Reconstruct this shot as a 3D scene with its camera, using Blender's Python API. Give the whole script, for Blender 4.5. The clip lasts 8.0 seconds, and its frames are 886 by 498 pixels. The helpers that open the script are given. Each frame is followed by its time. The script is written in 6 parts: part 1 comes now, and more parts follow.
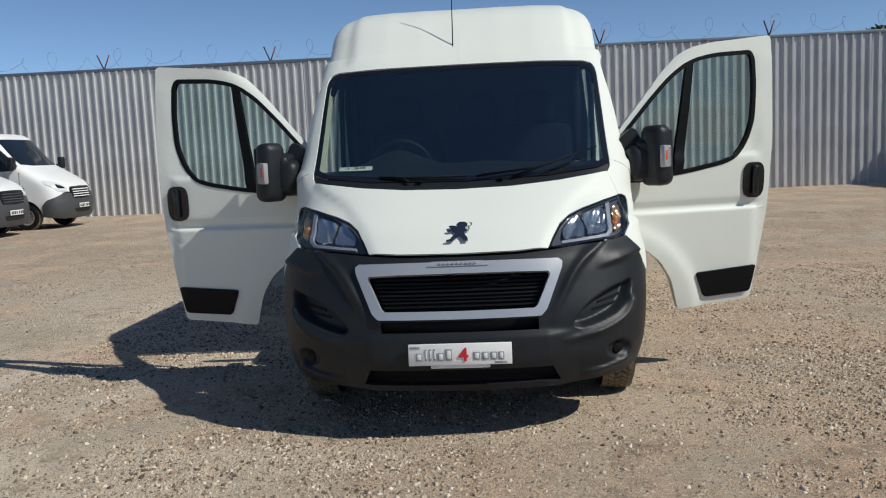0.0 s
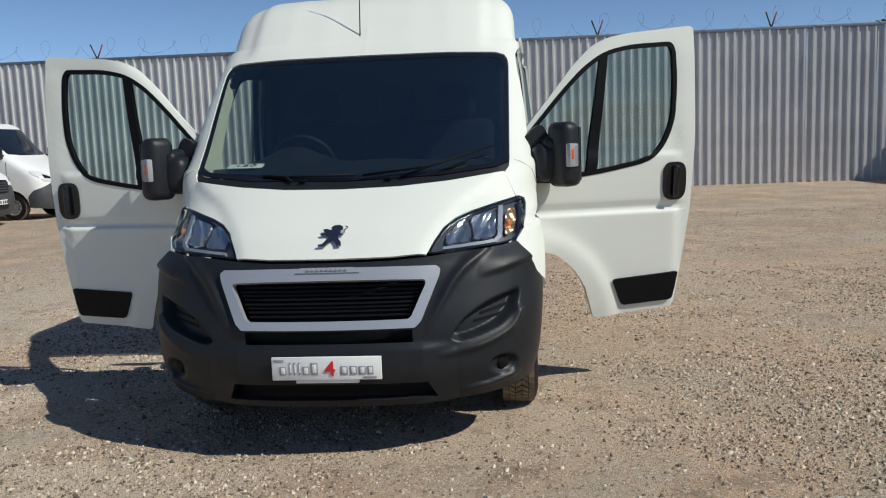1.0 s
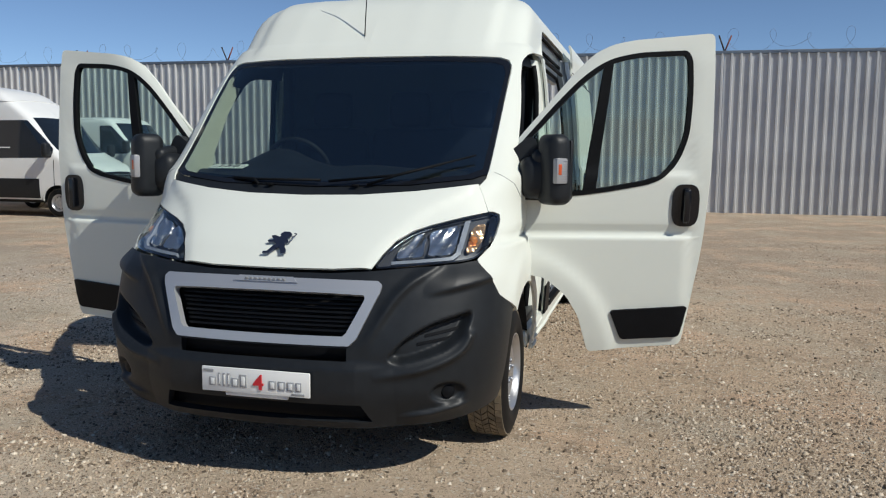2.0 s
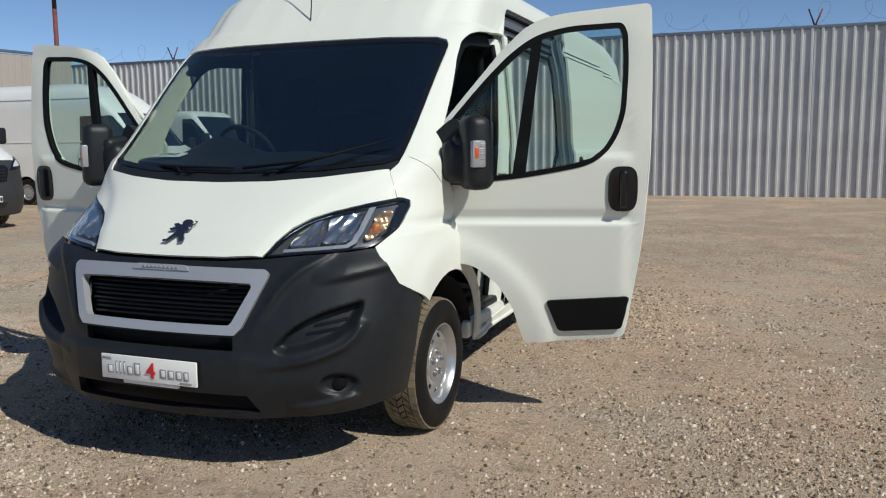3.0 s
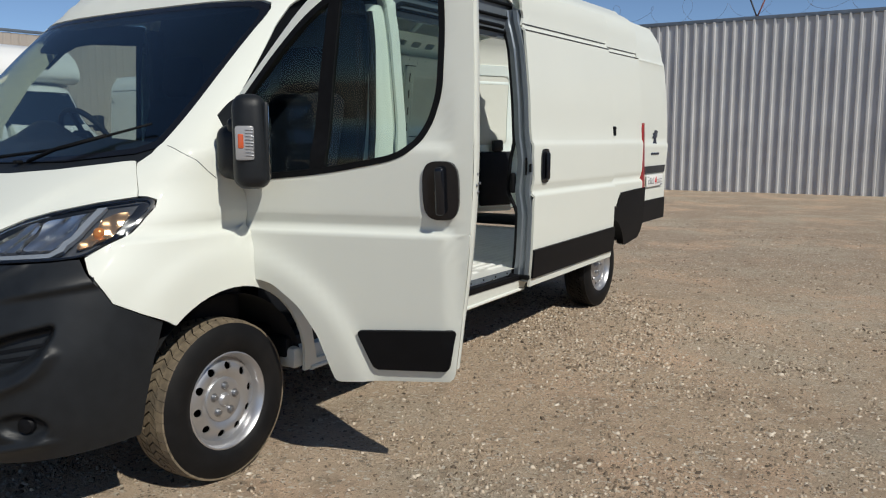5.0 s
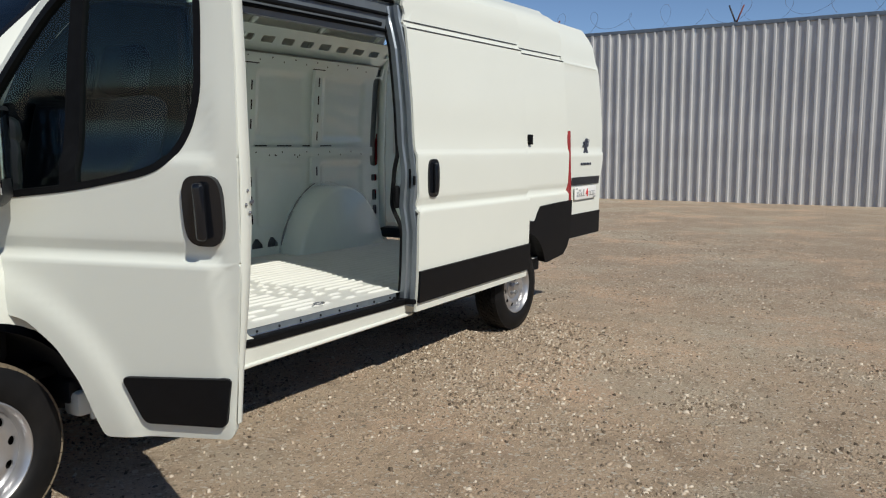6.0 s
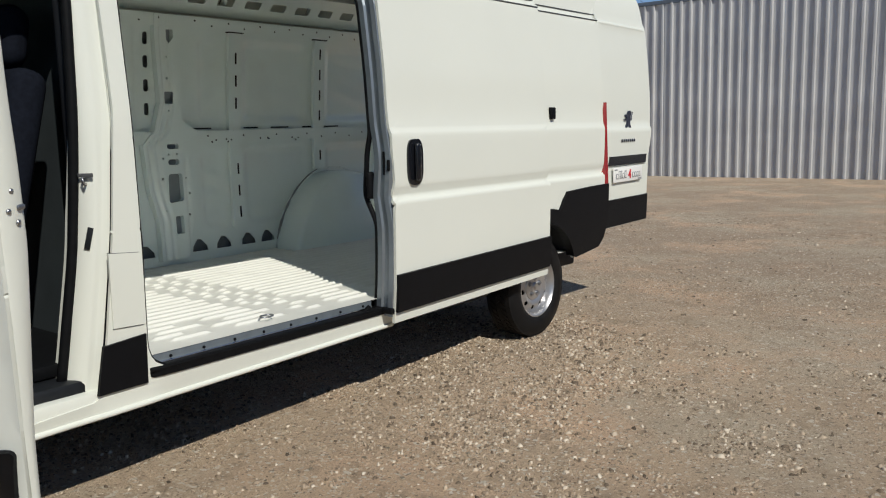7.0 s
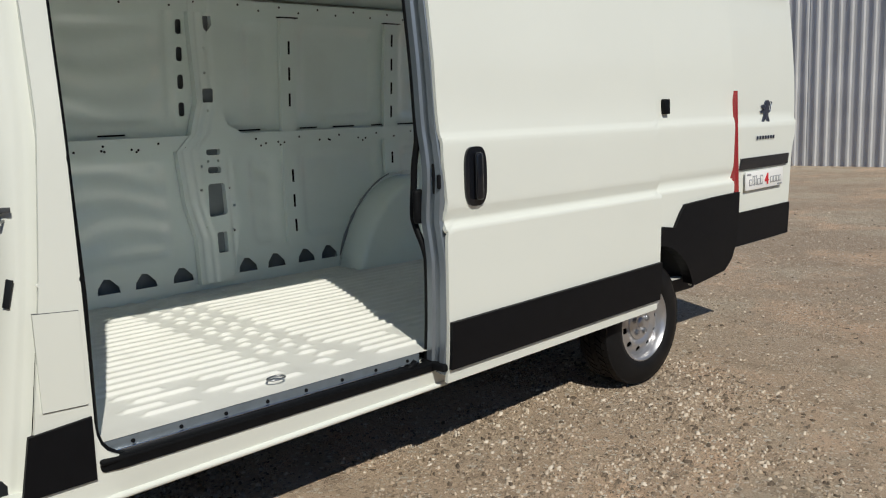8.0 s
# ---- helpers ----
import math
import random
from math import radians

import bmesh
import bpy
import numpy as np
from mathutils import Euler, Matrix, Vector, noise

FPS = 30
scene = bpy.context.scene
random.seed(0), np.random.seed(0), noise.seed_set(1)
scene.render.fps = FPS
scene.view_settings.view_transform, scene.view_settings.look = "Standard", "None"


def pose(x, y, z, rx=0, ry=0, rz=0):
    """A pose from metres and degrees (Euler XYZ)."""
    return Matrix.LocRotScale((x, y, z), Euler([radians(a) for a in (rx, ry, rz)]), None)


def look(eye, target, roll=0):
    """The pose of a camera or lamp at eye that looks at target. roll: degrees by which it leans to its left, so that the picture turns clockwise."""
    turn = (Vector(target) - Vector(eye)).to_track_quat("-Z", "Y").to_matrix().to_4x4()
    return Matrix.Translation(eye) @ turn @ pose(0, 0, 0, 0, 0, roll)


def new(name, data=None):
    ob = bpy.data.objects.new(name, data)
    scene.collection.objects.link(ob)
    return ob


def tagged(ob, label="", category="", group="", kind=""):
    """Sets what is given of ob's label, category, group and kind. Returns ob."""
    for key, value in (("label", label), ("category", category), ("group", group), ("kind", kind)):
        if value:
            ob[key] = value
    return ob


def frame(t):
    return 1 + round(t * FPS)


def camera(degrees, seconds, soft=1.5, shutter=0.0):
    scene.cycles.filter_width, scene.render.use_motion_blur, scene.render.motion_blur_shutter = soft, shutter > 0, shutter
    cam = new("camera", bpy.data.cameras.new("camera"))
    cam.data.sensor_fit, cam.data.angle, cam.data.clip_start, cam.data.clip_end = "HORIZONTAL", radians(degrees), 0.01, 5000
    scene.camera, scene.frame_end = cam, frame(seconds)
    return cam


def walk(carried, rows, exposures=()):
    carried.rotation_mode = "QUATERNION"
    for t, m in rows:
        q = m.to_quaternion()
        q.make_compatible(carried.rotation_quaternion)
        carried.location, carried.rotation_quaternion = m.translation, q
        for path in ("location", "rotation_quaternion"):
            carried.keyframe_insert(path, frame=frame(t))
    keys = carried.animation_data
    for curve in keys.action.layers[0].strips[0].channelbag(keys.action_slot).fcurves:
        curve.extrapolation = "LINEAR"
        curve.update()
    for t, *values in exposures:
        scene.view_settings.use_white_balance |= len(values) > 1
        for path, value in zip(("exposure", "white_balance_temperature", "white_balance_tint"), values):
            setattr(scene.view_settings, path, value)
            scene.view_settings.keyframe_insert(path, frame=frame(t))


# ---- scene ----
cam = camera(56.0, 8.0, soft=1.15)
PATH = [
    (0, (0.227, -4.128, 1.475), (0.087, -2.146, 1.247), -2.6),
    (0.3, (0.431, -4.046, 1.469), (0.275, -2.068, 1.224), -2.8),
    (0.5, (0.565, -3.989, 1.462), (0.422, -2.011, 1.207), -2.3),
    (0.7, (0.695, -3.866, 1.478), (0.552, -1.889, 1.211), -2.5),
    (1, (0.904, -3.762, 1.481), (0.724, -1.786, 1.234), -2.2),
    (1.2, (1.082, -3.706, 1.455), (0.833, -1.736, 1.216), -2.0),
    (2.3, (1.932, -3.19, 1.457), (1.38, -1.279, 1.246), 0.5),
    (2.5, (2.115, -3.126, 1.434), (1.53, -1.227, 1.202), -0.3),
    (2.8, (2.346, -2.998, 1.432), (1.691, -1.124, 1.184), -1.1),
    (3, (2.53, -2.892, 1.437), (1.798, -1.047, 1.193), -0.5),
    (3.3, (2.696, -2.694, 1.38), (1.867, -0.888, 1.155), 1.3),
    (3.5, (2.837, -2.553, 1.406), (1.931, -0.784, 1.184), 2.3),
    (3.8, (3.01, -2.365, 1.378), (2.035, -0.633, 1.147), 3.0),
    (4, (3.169, -2.21, 1.389), (2.148, -0.506, 1.15), 2.5),
    (4.2, (3.233, -2.057, 1.41), (2.199, -0.368, 1.145), 2.1),
    (4.5, (3.366, -1.765, 1.378), (2.307, -0.094, 1.085), 1.0),
    (4.7, (3.42, -1.62, 1.375), (2.372, 0.06, 1.096), 0.4),
    (5, (3.551, -1.359, 1.419), (2.477, 0.307, 1.155), 0.0),
    (5.2, (3.659, -1.185, 1.414), (2.582, 0.484, 1.178), -0.2),
    (6.3, (3.933, -0.173, 1.418), (2.849, 1.489, 1.17), 0.0),
    (6.5, (3.961, 0.061, 1.399), (2.825, 1.687, 1.147), -0.6),
    (7, (3.838, 0.546, 1.398), (2.588, 2.081, 1.111), -1.4),
    (7.3, (3.687, 0.823, 1.429), (2.412, 2.335, 1.134), -1.6),
    (7.5, (3.622, 1.016, 1.46), (2.311, 2.497, 1.163), -1.9),
    (8, (3.395, 1.447, 1.46), (1.929, 2.772, 1.15), -2.2),
]
walk(cam, [(t, look(eye, target, roll)) for t, eye, target, roll in PATH],
     exposures=[(0, 0.06, 6290, 7), (1, 0.08, 6300, 7), (2.5, 0.02, 6320, 7), (3.5, -0.02, 6360, 7.5), (4.5, -0.11, 6420, 8), (5, -0.09, 6420, 8), (6.5, -0.01, 6420, 8), (7, -0.09, 6430, 8), (7.5, -0.06, 6430, 8), (8, -0.10, 6430, 8)])


# ---- light ----
SUN_DIR = Vector((1.0, -0.40, 1.0)).normalized()
world = bpy.data.worlds.new("sky")
scene.world = world
world.use_nodes = True
wn = world.node_tree
sky = wn.nodes.new("ShaderNodeTexSky")
sky.sky_type = "NISHITA"
sky.sun_disc = False
sky.sun_elevation = math.asin(SUN_DIR.z)
sky.sun_rotation = math.atan2(SUN_DIR.x, SUN_DIR.y)
sky.altitude = 1300
sky.air_density, sky.dust_density, sky.ozone_density = 0.65, 0.0, 2.6
wn.links.new(sky.outputs["Color"], wn.nodes["Background"].inputs["Color"])
wn.nodes["Background"].inputs["Strength"].default_value = 0.098
sun = new("sun", bpy.data.lights.new("sun", "SUN"))
sun.data.energy, sun.data.angle, sun.data.color = 4.0, radians(0.53), (1.0, 0.95, 0.86)
sun.matrix_world = look(SUN_DIR * 50, (0, 0, 0))
scene.view_settings.exposure = 0.0


# ---- materials ----
def material(name, colour, rough=0.5, metal=0.0, vary=0.0, scale=8.0, bump=0.0, bump_scale=60.0, coat=0.0, spec=0.5, dirt=None, dirt_amount=0.0, dirt_scale=2.0):
    """Principled surface with variation at two scales, a fine relief and patches of a second colour."""
    m = bpy.data.materials.new(name)
    m.use_nodes = True
    nt = m.node_tree
    b = nt.nodes["Principled BSDF"]
    b.inputs["Base Color"].default_value = (*colour, 1)
    b.inputs["Roughness"].default_value, b.inputs["Metallic"].default_value = rough, metal
    b.inputs["Coat Weight"].default_value, b.inputs["Coat Roughness"].default_value = coat, 0.05
    b.inputs["Specular IOR Level"].default_value = spec
    co = nt.nodes.new("ShaderNodeTexCoord").outputs["Object"]

    def noisy(s, detail=4.0):
        n = nt.nodes.new("ShaderNodeTexNoise")
        n.inputs["Scale"].default_value, n.inputs["Detail"].default_value = s, detail
        nt.links.new(co, n.inputs["Vector"])
        return n.outputs["Fac"]

    last = None
    if vary:
        mix = nt.nodes.new("ShaderNodeMix")
        mix.data_type, mix.blend_type = "RGBA", "MIX"
        ramp = nt.nodes.new("ShaderNodeMapRange")
        ramp.inputs[1].default_value, ramp.inputs[2].default_value = 0.3, 0.7
        nt.links.new(noisy(scale), ramp.inputs[0])
        nt.links.new(ramp.outputs[0], mix.inputs[0])
        mix.inputs[6].default_value = (*[c * (1 - vary) for c in colour], 1)
        mix.inputs[7].default_value = (*[min(1, c * (1 + vary)) for c in colour], 1)
        last = mix.outputs[2]
    if dirt:
        mix = nt.nodes.new("ShaderNodeMix")
        mix.data_type = "RGBA"
        ramp = nt.nodes.new("ShaderNodeMapRange")
        ramp.inputs[1].default_value, ramp.inputs[2].default_value = 0.52, 0.75
        ramp.inputs[4].default_value = dirt_amount
        nt.links.new(noisy(dirt_scale, 8), ramp.inputs[0])
        nt.links.new(ramp.outputs[0], mix.inputs[0])
        if last:
            nt.links.new(last, mix.inputs[6])
        else:
            mix.inputs[6].default_value = (*colour, 1)
        mix.inputs[7].default_value = (*dirt, 1)
        last = mix.outputs[2]
    if last:
        nt.links.new(last, b.inputs["Base Color"])
    if bump:
        bp = nt.nodes.new("ShaderNodeBump")
        bp.inputs["Strength"].default_value, bp.inputs["Distance"].default_value = bump, 0.01
        nt.links.new(noisy(bump_scale, 6), bp.inputs["Height"])
        nt.links.new(bp.outputs[0], b.inputs["Normal"])
    return m


def glass_material(name, tint, gloss=0.05):
    m = bpy.data.materials.new(name)
    m.use_nodes = True
    nt = m.node_tree
    nt.nodes.remove(nt.nodes["Principled BSDF"])
    tr, gl, lw, mx = (nt.nodes.new("ShaderNode" + k) for k in ("BsdfTransparent", "BsdfGlossy", "LayerWeight", "MixShader"))
    po, ma = nt.nodes.new("ShaderNodeMath"), nt.nodes.new("ShaderNodeMath")
    po.operation, ma.operation = "POWER", "MULTIPLY_ADD"
    po.inputs[1].default_value = 5.0
    ma.inputs[1].default_value, ma.inputs[2].default_value = 0.9, gloss
    tr.inputs["Color"].default_value = (*tint, 1)
    gl.inputs["Roughness"].default_value = 0.02
    nt.links.new(lw.outputs["Facing"], po.inputs[0])
    nt.links.new(po.outputs[0], ma.inputs[0])
    nt.links.new(ma.outputs[0], mx.inputs[0])
    nt.links.new(tr.outputs[0], mx.inputs[1])
    nt.links.new(gl.outputs[0], mx.inputs[2])
    nt.links.new(mx.outputs[0], nt.nodes["Material Output"].inputs["Surface"])
    return m


PAINT = material("white_paint", (0.70, 0.72, 0.658), 0.5, spec=0.22, coat=0.22, vary=0.012, scale=1.5)
PAINT_IN = material("white_inner_paint", (0.86, 0.955, 0.925), 0.18, spec=0.9, coat=0.6, vary=0.02, scale=3, bump=0.35, bump_scale=5, dirt=(0.66, 0.68, 0.65), dirt_amount=0.25, dirt_scale=3)
PAINT_OLD = material("weathered_white_paint", (0.76, 0.76, 0.74), 0.35, coat=0.3, vary=0.02, scale=2)
PLASTIC = material("black_textured_plastic", (0.0118, 0.0138, 0.0165), 0.46, vary=0.15, scale=20, bump=0.08, bump_scale=700, spec=0.32, dirt=(0.02, 0.019, 0.018), dirt_amount=0.10)
RUB = material("black_rub_strip_plastic", (0.0045, 0.005, 0.0065), 0.5, vary=0.15, scale=20, bump=0.06, bump_scale=700, spec=0.16)
PLASTIC_GREY = material("grey_plastic", (0.055, 0.058, 0.062), 0.55, vary=0.1, bump=0.1, bump_scale=500)
GLOSS_BLACK = material("gloss_black", (0.008, 0.009, 0.012), 0.18, spec=0.4, coat=0.1)
RUBBER = material("black_rubber", (0.005, 0.0055, 0.0065), 0.6, spec=0.12, vary=0.2, scale=30)
TYRE_WALL = material("tyre_sidewall", (0.007, 0.007, 0.0075), 0.6, spec=0.2, vary=0.25, scale=14, dirt=(0.05, 0.042, 0.034), dirt_amount=0.12, dirt_scale=5)
TYRE_TREAD = material("dusty_tyre_tread", (0.17, 0.135, 0.09), 0.9, vary=0.3, scale=25, bump=0.3, bump_scale=120, dirt=(0.05, 0.045, 0.04), dirt_amount=0.6, dirt_scale=9)
STEEL_SILVER = material("silver_wheel_paint", (0.50, 0.50, 0.51), 0.33, metal=0.8, vary=0.06, scale=12)
STEEL = material("bare_steel", (0.32, 0.33, 0.35), 0.35, metal=0.9, vary=0.1, scale=20)
SILVER = material("satin_silver_trim", (0.50, 0.51, 0.53), 0.38, metal=0.55)
LAMP_CHROME = material("lamp_reflector_metal", (0.82, 0.82, 0.81), 0.16, metal=0.95)
CHROME = material("chrome", (0.75, 0.76, 0.78), 0.08, metal=1.0)
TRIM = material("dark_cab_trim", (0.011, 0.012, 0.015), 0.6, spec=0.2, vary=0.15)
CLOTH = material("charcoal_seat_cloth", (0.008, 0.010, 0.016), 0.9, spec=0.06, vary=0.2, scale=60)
HEADLINER = material("pale_grey_lining", (0.60, 0.59, 0.48), 0.8, vary=0.04)
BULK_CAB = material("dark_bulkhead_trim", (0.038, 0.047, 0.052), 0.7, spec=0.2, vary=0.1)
SHADE_SEAM_GREY = material("grey_hole_shade_and_seam", (0.22, 0.245, 0.26), 0.6, vary=0.1)
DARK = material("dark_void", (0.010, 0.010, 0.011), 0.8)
GLASS = glass_material("clear_car_glass", (0.76, 0.85, 0.82), 0.03)
WIND_GLASS = glass_material("windscreen_glass", (0.74, 0.83, 0.80), 0.145)
DARK_GLASS = material("dark_tinted_glass", (0.010, 0.014, 0.020), 0.06, coat=0.3)
LENS = glass_material("lamp_lens", (0.92, 0.94, 0.95))
AMBER = material("amber_lens", (0.55, 0.10, 0.035), 0.2, coat=0.5)
RED = material("red_lens", (0.30, 0.010, 0.014), 0.15, coat=0.6)
PAPER = material("white_card", (0.78, 0.78, 0.76), 0.6)
REPEATER = material("clear_repeater_lens", (0.30, 0.30, 0.31), 0.2, coat=0.4)
INK = material("dark_ink", (0.02, 0.02, 0.025), 0.6)
INK_RED = material("red_ink", (0.55, 0.02, 0.03), 0.5)
INK_GREY = material("grey_ink", (0.30, 0.31, 0.32), 0.5)
BADGE = material("dark_chrome_badge", (0.10, 0.115, 0.17), 0.25, metal=0.85)
FENCE = material("galvanised_sheet", (0.51, 0.51, 0.51), 0.45, metal=0.1, vary=0.07, scale=1.3, dirt=(0.33, 0.32, 0.32), dirt_amount=0.45, dirt_scale=0.8)
FENCE_PALE = material("pale_cladding", (0.37, 0.325, 0.285), 0.7, vary=0.05, scale=0.7, dirt=(0.28, 0.25, 0.22), dirt_amount=0.4, dirt_scale=0.6)
CAP = material("blue_grey_capping", (0.13, 0.16, 0.20), 0.5, metal=0.3, vary=0.1)
WIRE = material("wire", (0.12, 0.12, 0.13), 0.5, metal=0.6)
RUST = material("rust_red_paint", (0.16, 0.045, 0.035), 0.7, vary=0.25, scale=4)
DARK_POST = material("dark_post", (0.03, 0.03, 0.034), 0.6)
LENS_SOLID = material("clear_lamp_plastic", (0.62, 0.62, 0.63), 0.15, coat=0.5)
LAMP_GREY = material("dark_lamp_lining", (0.075, 0.078, 0.088), 0.35, metal=0.2)
AMBER_CHROME = material("amber_bulb_reflector", (0.85, 0.32, 0.09), 0.3, metal=0.45)
BULB_REFLECTION = material("bulb_reflection_metal", (0.80, 0.50, 0.27), 0.24, metal=0.85)
BAR_GREY = material("day_light_bar_plastic", (0.24, 0.26, 0.30), 0.45)
DOOR_GREY = material("door_frame_grey", (0.20, 0.23, 0.26), 0.3, metal=0.45, vary=0.06, scale=10)
PAINT_FLOOR = material("white_load_floor_paint", (0.79, 0.79, 0.735), 0.35, spec=0.6, vary=0.03, scale=4, dirt=(0.5, 0.49, 0.43), dirt_amount=0.2, dirt_scale=6)
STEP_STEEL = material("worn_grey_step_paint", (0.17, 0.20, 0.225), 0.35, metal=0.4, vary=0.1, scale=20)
BOX_GREY = material("charcoal_bumper_plastic", (0.030, 0.032, 0.034), 0.5, vary=0.1, bump=0.05, bump_scale=500)
LEAF = material("green_leaves", (0.065, 0.085, 0.045), 0.7, vary=0.35, scale=3)
BARK = material("bark", (0.10, 0.08, 0.06), 0.9, vary=0.2, bump=0.4)


# ---- mesh tools ----
def smooth_curve(xs, ys):
    """A smooth monotone curve through a few stations."""
    xs, ys = np.array(xs, float), np.array(ys, float)
    h, d = np.diff(xs), np.diff(ys) / np.diff(xs)
    m = np.zeros(len(xs))
    m[0], m[-1] = d[0], d[-1]
    for i in range(1, len(xs) - 1):
        if d[i - 1] * d[i] > 0:
            w1, w2 = 2 * h[i] + h[i - 1], h[i] + 2 * h[i - 1]
            m[i] = (w1 + w2) / (w1 / d[i - 1] + w2 / d[i])

    def f(x):
        x = np.clip(np.asarray(x, float), xs[0], xs[-1])
        k = np.clip(np.searchsorted(xs, x, side="right") - 1, 0, len(xs) - 2)
        t = (x - xs[k]) / h[k]
        return (2 * t**3 - 3 * t**2 + 1) * ys[k] + (t**3 - 2 * t**2 + t) * h[k] * m[k] + (3 * t**2 - 2 * t**3) * ys[k + 1] + (t**3 - t**2) * h[k] * m[k + 1]

    return f


def mesh_object(name, verts, faces, mat, smooth=True):
    me = bpy.data.meshes.new(name)
    me.from_pydata([tuple(map(float, v)) for v in verts], [], [tuple(map(int, f)) for f in faces])
    me.materials.append(mat)
    if smooth is True:
        me.polygons.foreach_set("use_smooth", [True] * len(me.polygons))
    elif smooth is not False:
        me.polygons.foreach_set("use_smooth", list(smooth))
    me.update()
    return me


def thing(name, label, category, m=Matrix.Identity(4), group="", kind=""):
    ob = new(name)
    ob.matrix_world = m
    return tagged(ob, label, category, group, kind)


def put(name, me, parent, label="", m=None):
    """A mesh as one part under a thing or part."""
    ob = new(name, me)
    ob.parent = parent
    if m is not None:
        ob.matrix_local = m
    if label:
        ob["label"] = label
    return ob


def from_bm(name, bm, mat, smooth=False):
    me = bpy.data.meshes.new(name)
    bmesh.ops.recalc_face_normals(bm, faces=bm.faces)
    bm.to_mesh(me)
    bm.free()
    me.materials.append(mat)
    if smooth:
        me.polygons.foreach_set("use_smooth", [True] * len(me.polygons))
        me.set_sharp_from_angle(angle=radians(38))
    return me


def inside(pts, poly):
    pts, poly = np.asarray(pts), np.asarray(poly)
    x, y = pts[:, 0], pts[:, 1]
    r = np.zeros(len(pts), bool)
    for (x1, y1), (x2, y2) in zip(poly, np.roll(poly, -1, 0)):
        if y1 != y2:
            r ^= ((y1 > y) != (y2 > y)) & (x < (x2 - x1) * (y - y1) / (y2 - y1) + x1)
    return r


def dense(poly, step):
    out = []
    for a, b in zip(poly, list(poly[1:]) + [poly[0]]):
        a, b = np.array(a, float), np.array(b, float)
        k = max(1, int(np.ceil(np.linalg.norm(b - a) / step)))
        out += [a + (b - a) * i / k for i in range(k)]
    return np.array(out)


def finer(pts, step=0.02):
    """The same open line with points no further apart than step."""
    out = [tuple(map(float, pts[0]))]
    for a, b in zip(pts[:-1], pts[1:]):
        a, b = np.array(a, float), np.array(b, float)
        k = max(1, int(np.ceil(np.linalg.norm(b - a) / step)))
        out += [tuple(a + (b - a) * i / k) for i in range(1, k + 1)]
    return out


def rounded(poly, r, n=4):
    """Corners of a polygon cut to arcs."""
    out = []
    for i, p in enumerate(poly):
        p, a, b = (np.array(q, float) for q in (p, poly[i - 1], poly[(i + 1) % len(poly)]))
        la, lb = np.linalg.norm(a - p), np.linalg.norm(b - p)
        k = min(r, 0.45 * la, 0.45 * lb)
        pa, pb = p + (a - p) / la * k, p + (b - p) / lb * k
        for j in range(n + 1):
            t = j / n
            out.append((1 - t) ** 2 * pa + 2 * t * (1 - t) * p + t * t * pb)
    return out


def arc(cx, cy, r, a0, a1, n=12, ry=None):
    return [(cx + r * math.cos(radians(a0 + (a1 - a0) * i / n)), cy + (ry or r) * math.sin(radians(a0 + (a1 - a0) * i / n))) for i in range(n + 1)]


CREASES = (1.03, 1.042, 1.052, 1.060, 1.115, 1.125, 1.36, 1.372, 1.386, 1.40, 2.105, 2.118, 2.128, 2.14)


def triangulate(outline, holes, step, rows=()):
    from mathutils.geometry import delaunay_2d_cdt
    loops = [dense(outline, step)] + [dense(h, step) for h in holes]
    pts, edges = [], []
    for lp in loops:
        s = len(pts)
        pts += list(lp)
        edges += [(s + i, s + (i + 1) % len(lp)) for i in range(len(lp))]
    edge_pts = np.array(pts)
    lo, hi = edge_pts.min(0), edge_pts.max(0)
    gx, gy = np.meshgrid(np.arange(lo[0] + step / 2, hi[0], step), np.arange(lo[1] + step / 2, hi[1], step))
    gx = gx + (np.arange(gx.shape[0]) % 2)[:, None] * step / 2
    grid = np.stack([gx.ravel(), gy.ravel()], 1)
    if len(rows):
        grid = grid[np.abs(grid[:, 1][:, None] - np.array(rows)[None]).min(1) > 0.3 * step]
        line = np.arange(lo[0] + step / 2, hi[0], step)
        grid = np.concatenate([grid] + [np.stack([line, np.full(len(line), r)], 1) for r in rows])
    keep = inside(grid, loops[0])
    for lp in loops[1:]:
        keep &= ~inside(grid, lp)
    grid = grid[keep]
    if len(grid):
        near = np.full(len(grid), 9.0)
        for i in range(0, len(edge_pts), 64):
            d = np.linalg.norm(grid[:, None] - edge_pts[None, i : i + 64], axis=2).min(1)
            near = np.minimum(near, d)
        pts += list(grid[near > 0.45 * step])
    vs, _, fs, *_ = delaunay_2d_cdt([Vector(p) for p in pts], edges, [], 0, 1e-6)
    vs, fs = np.array([tuple(v) for v in vs]), np.array([tuple(f) for f in fs])
    mid = vs[fs].mean(1)
    ok = inside(mid, loops[0])
    for lp in loops[1:]:
        ok &= ~inside(mid, lp)
    a, b, c = vs[fs[:, 0]], vs[fs[:, 1]], vs[fs[:, 2]]
    area = np.abs((b[:, 0] - a[:, 0]) * (c[:, 1] - a[:, 1]) - (b[:, 1] - a[:, 1]) * (c[:, 0] - a[:, 0]))
    longest = np.maximum(np.maximum(np.linalg.norm(b - a, axis=1), np.linalg.norm(c - b, axis=1)), np.linalg.norm(a - c, axis=1))
    ok &= area / longest > 1.5e-4  # no slivers along straight edges
    return vs, fs[ok]


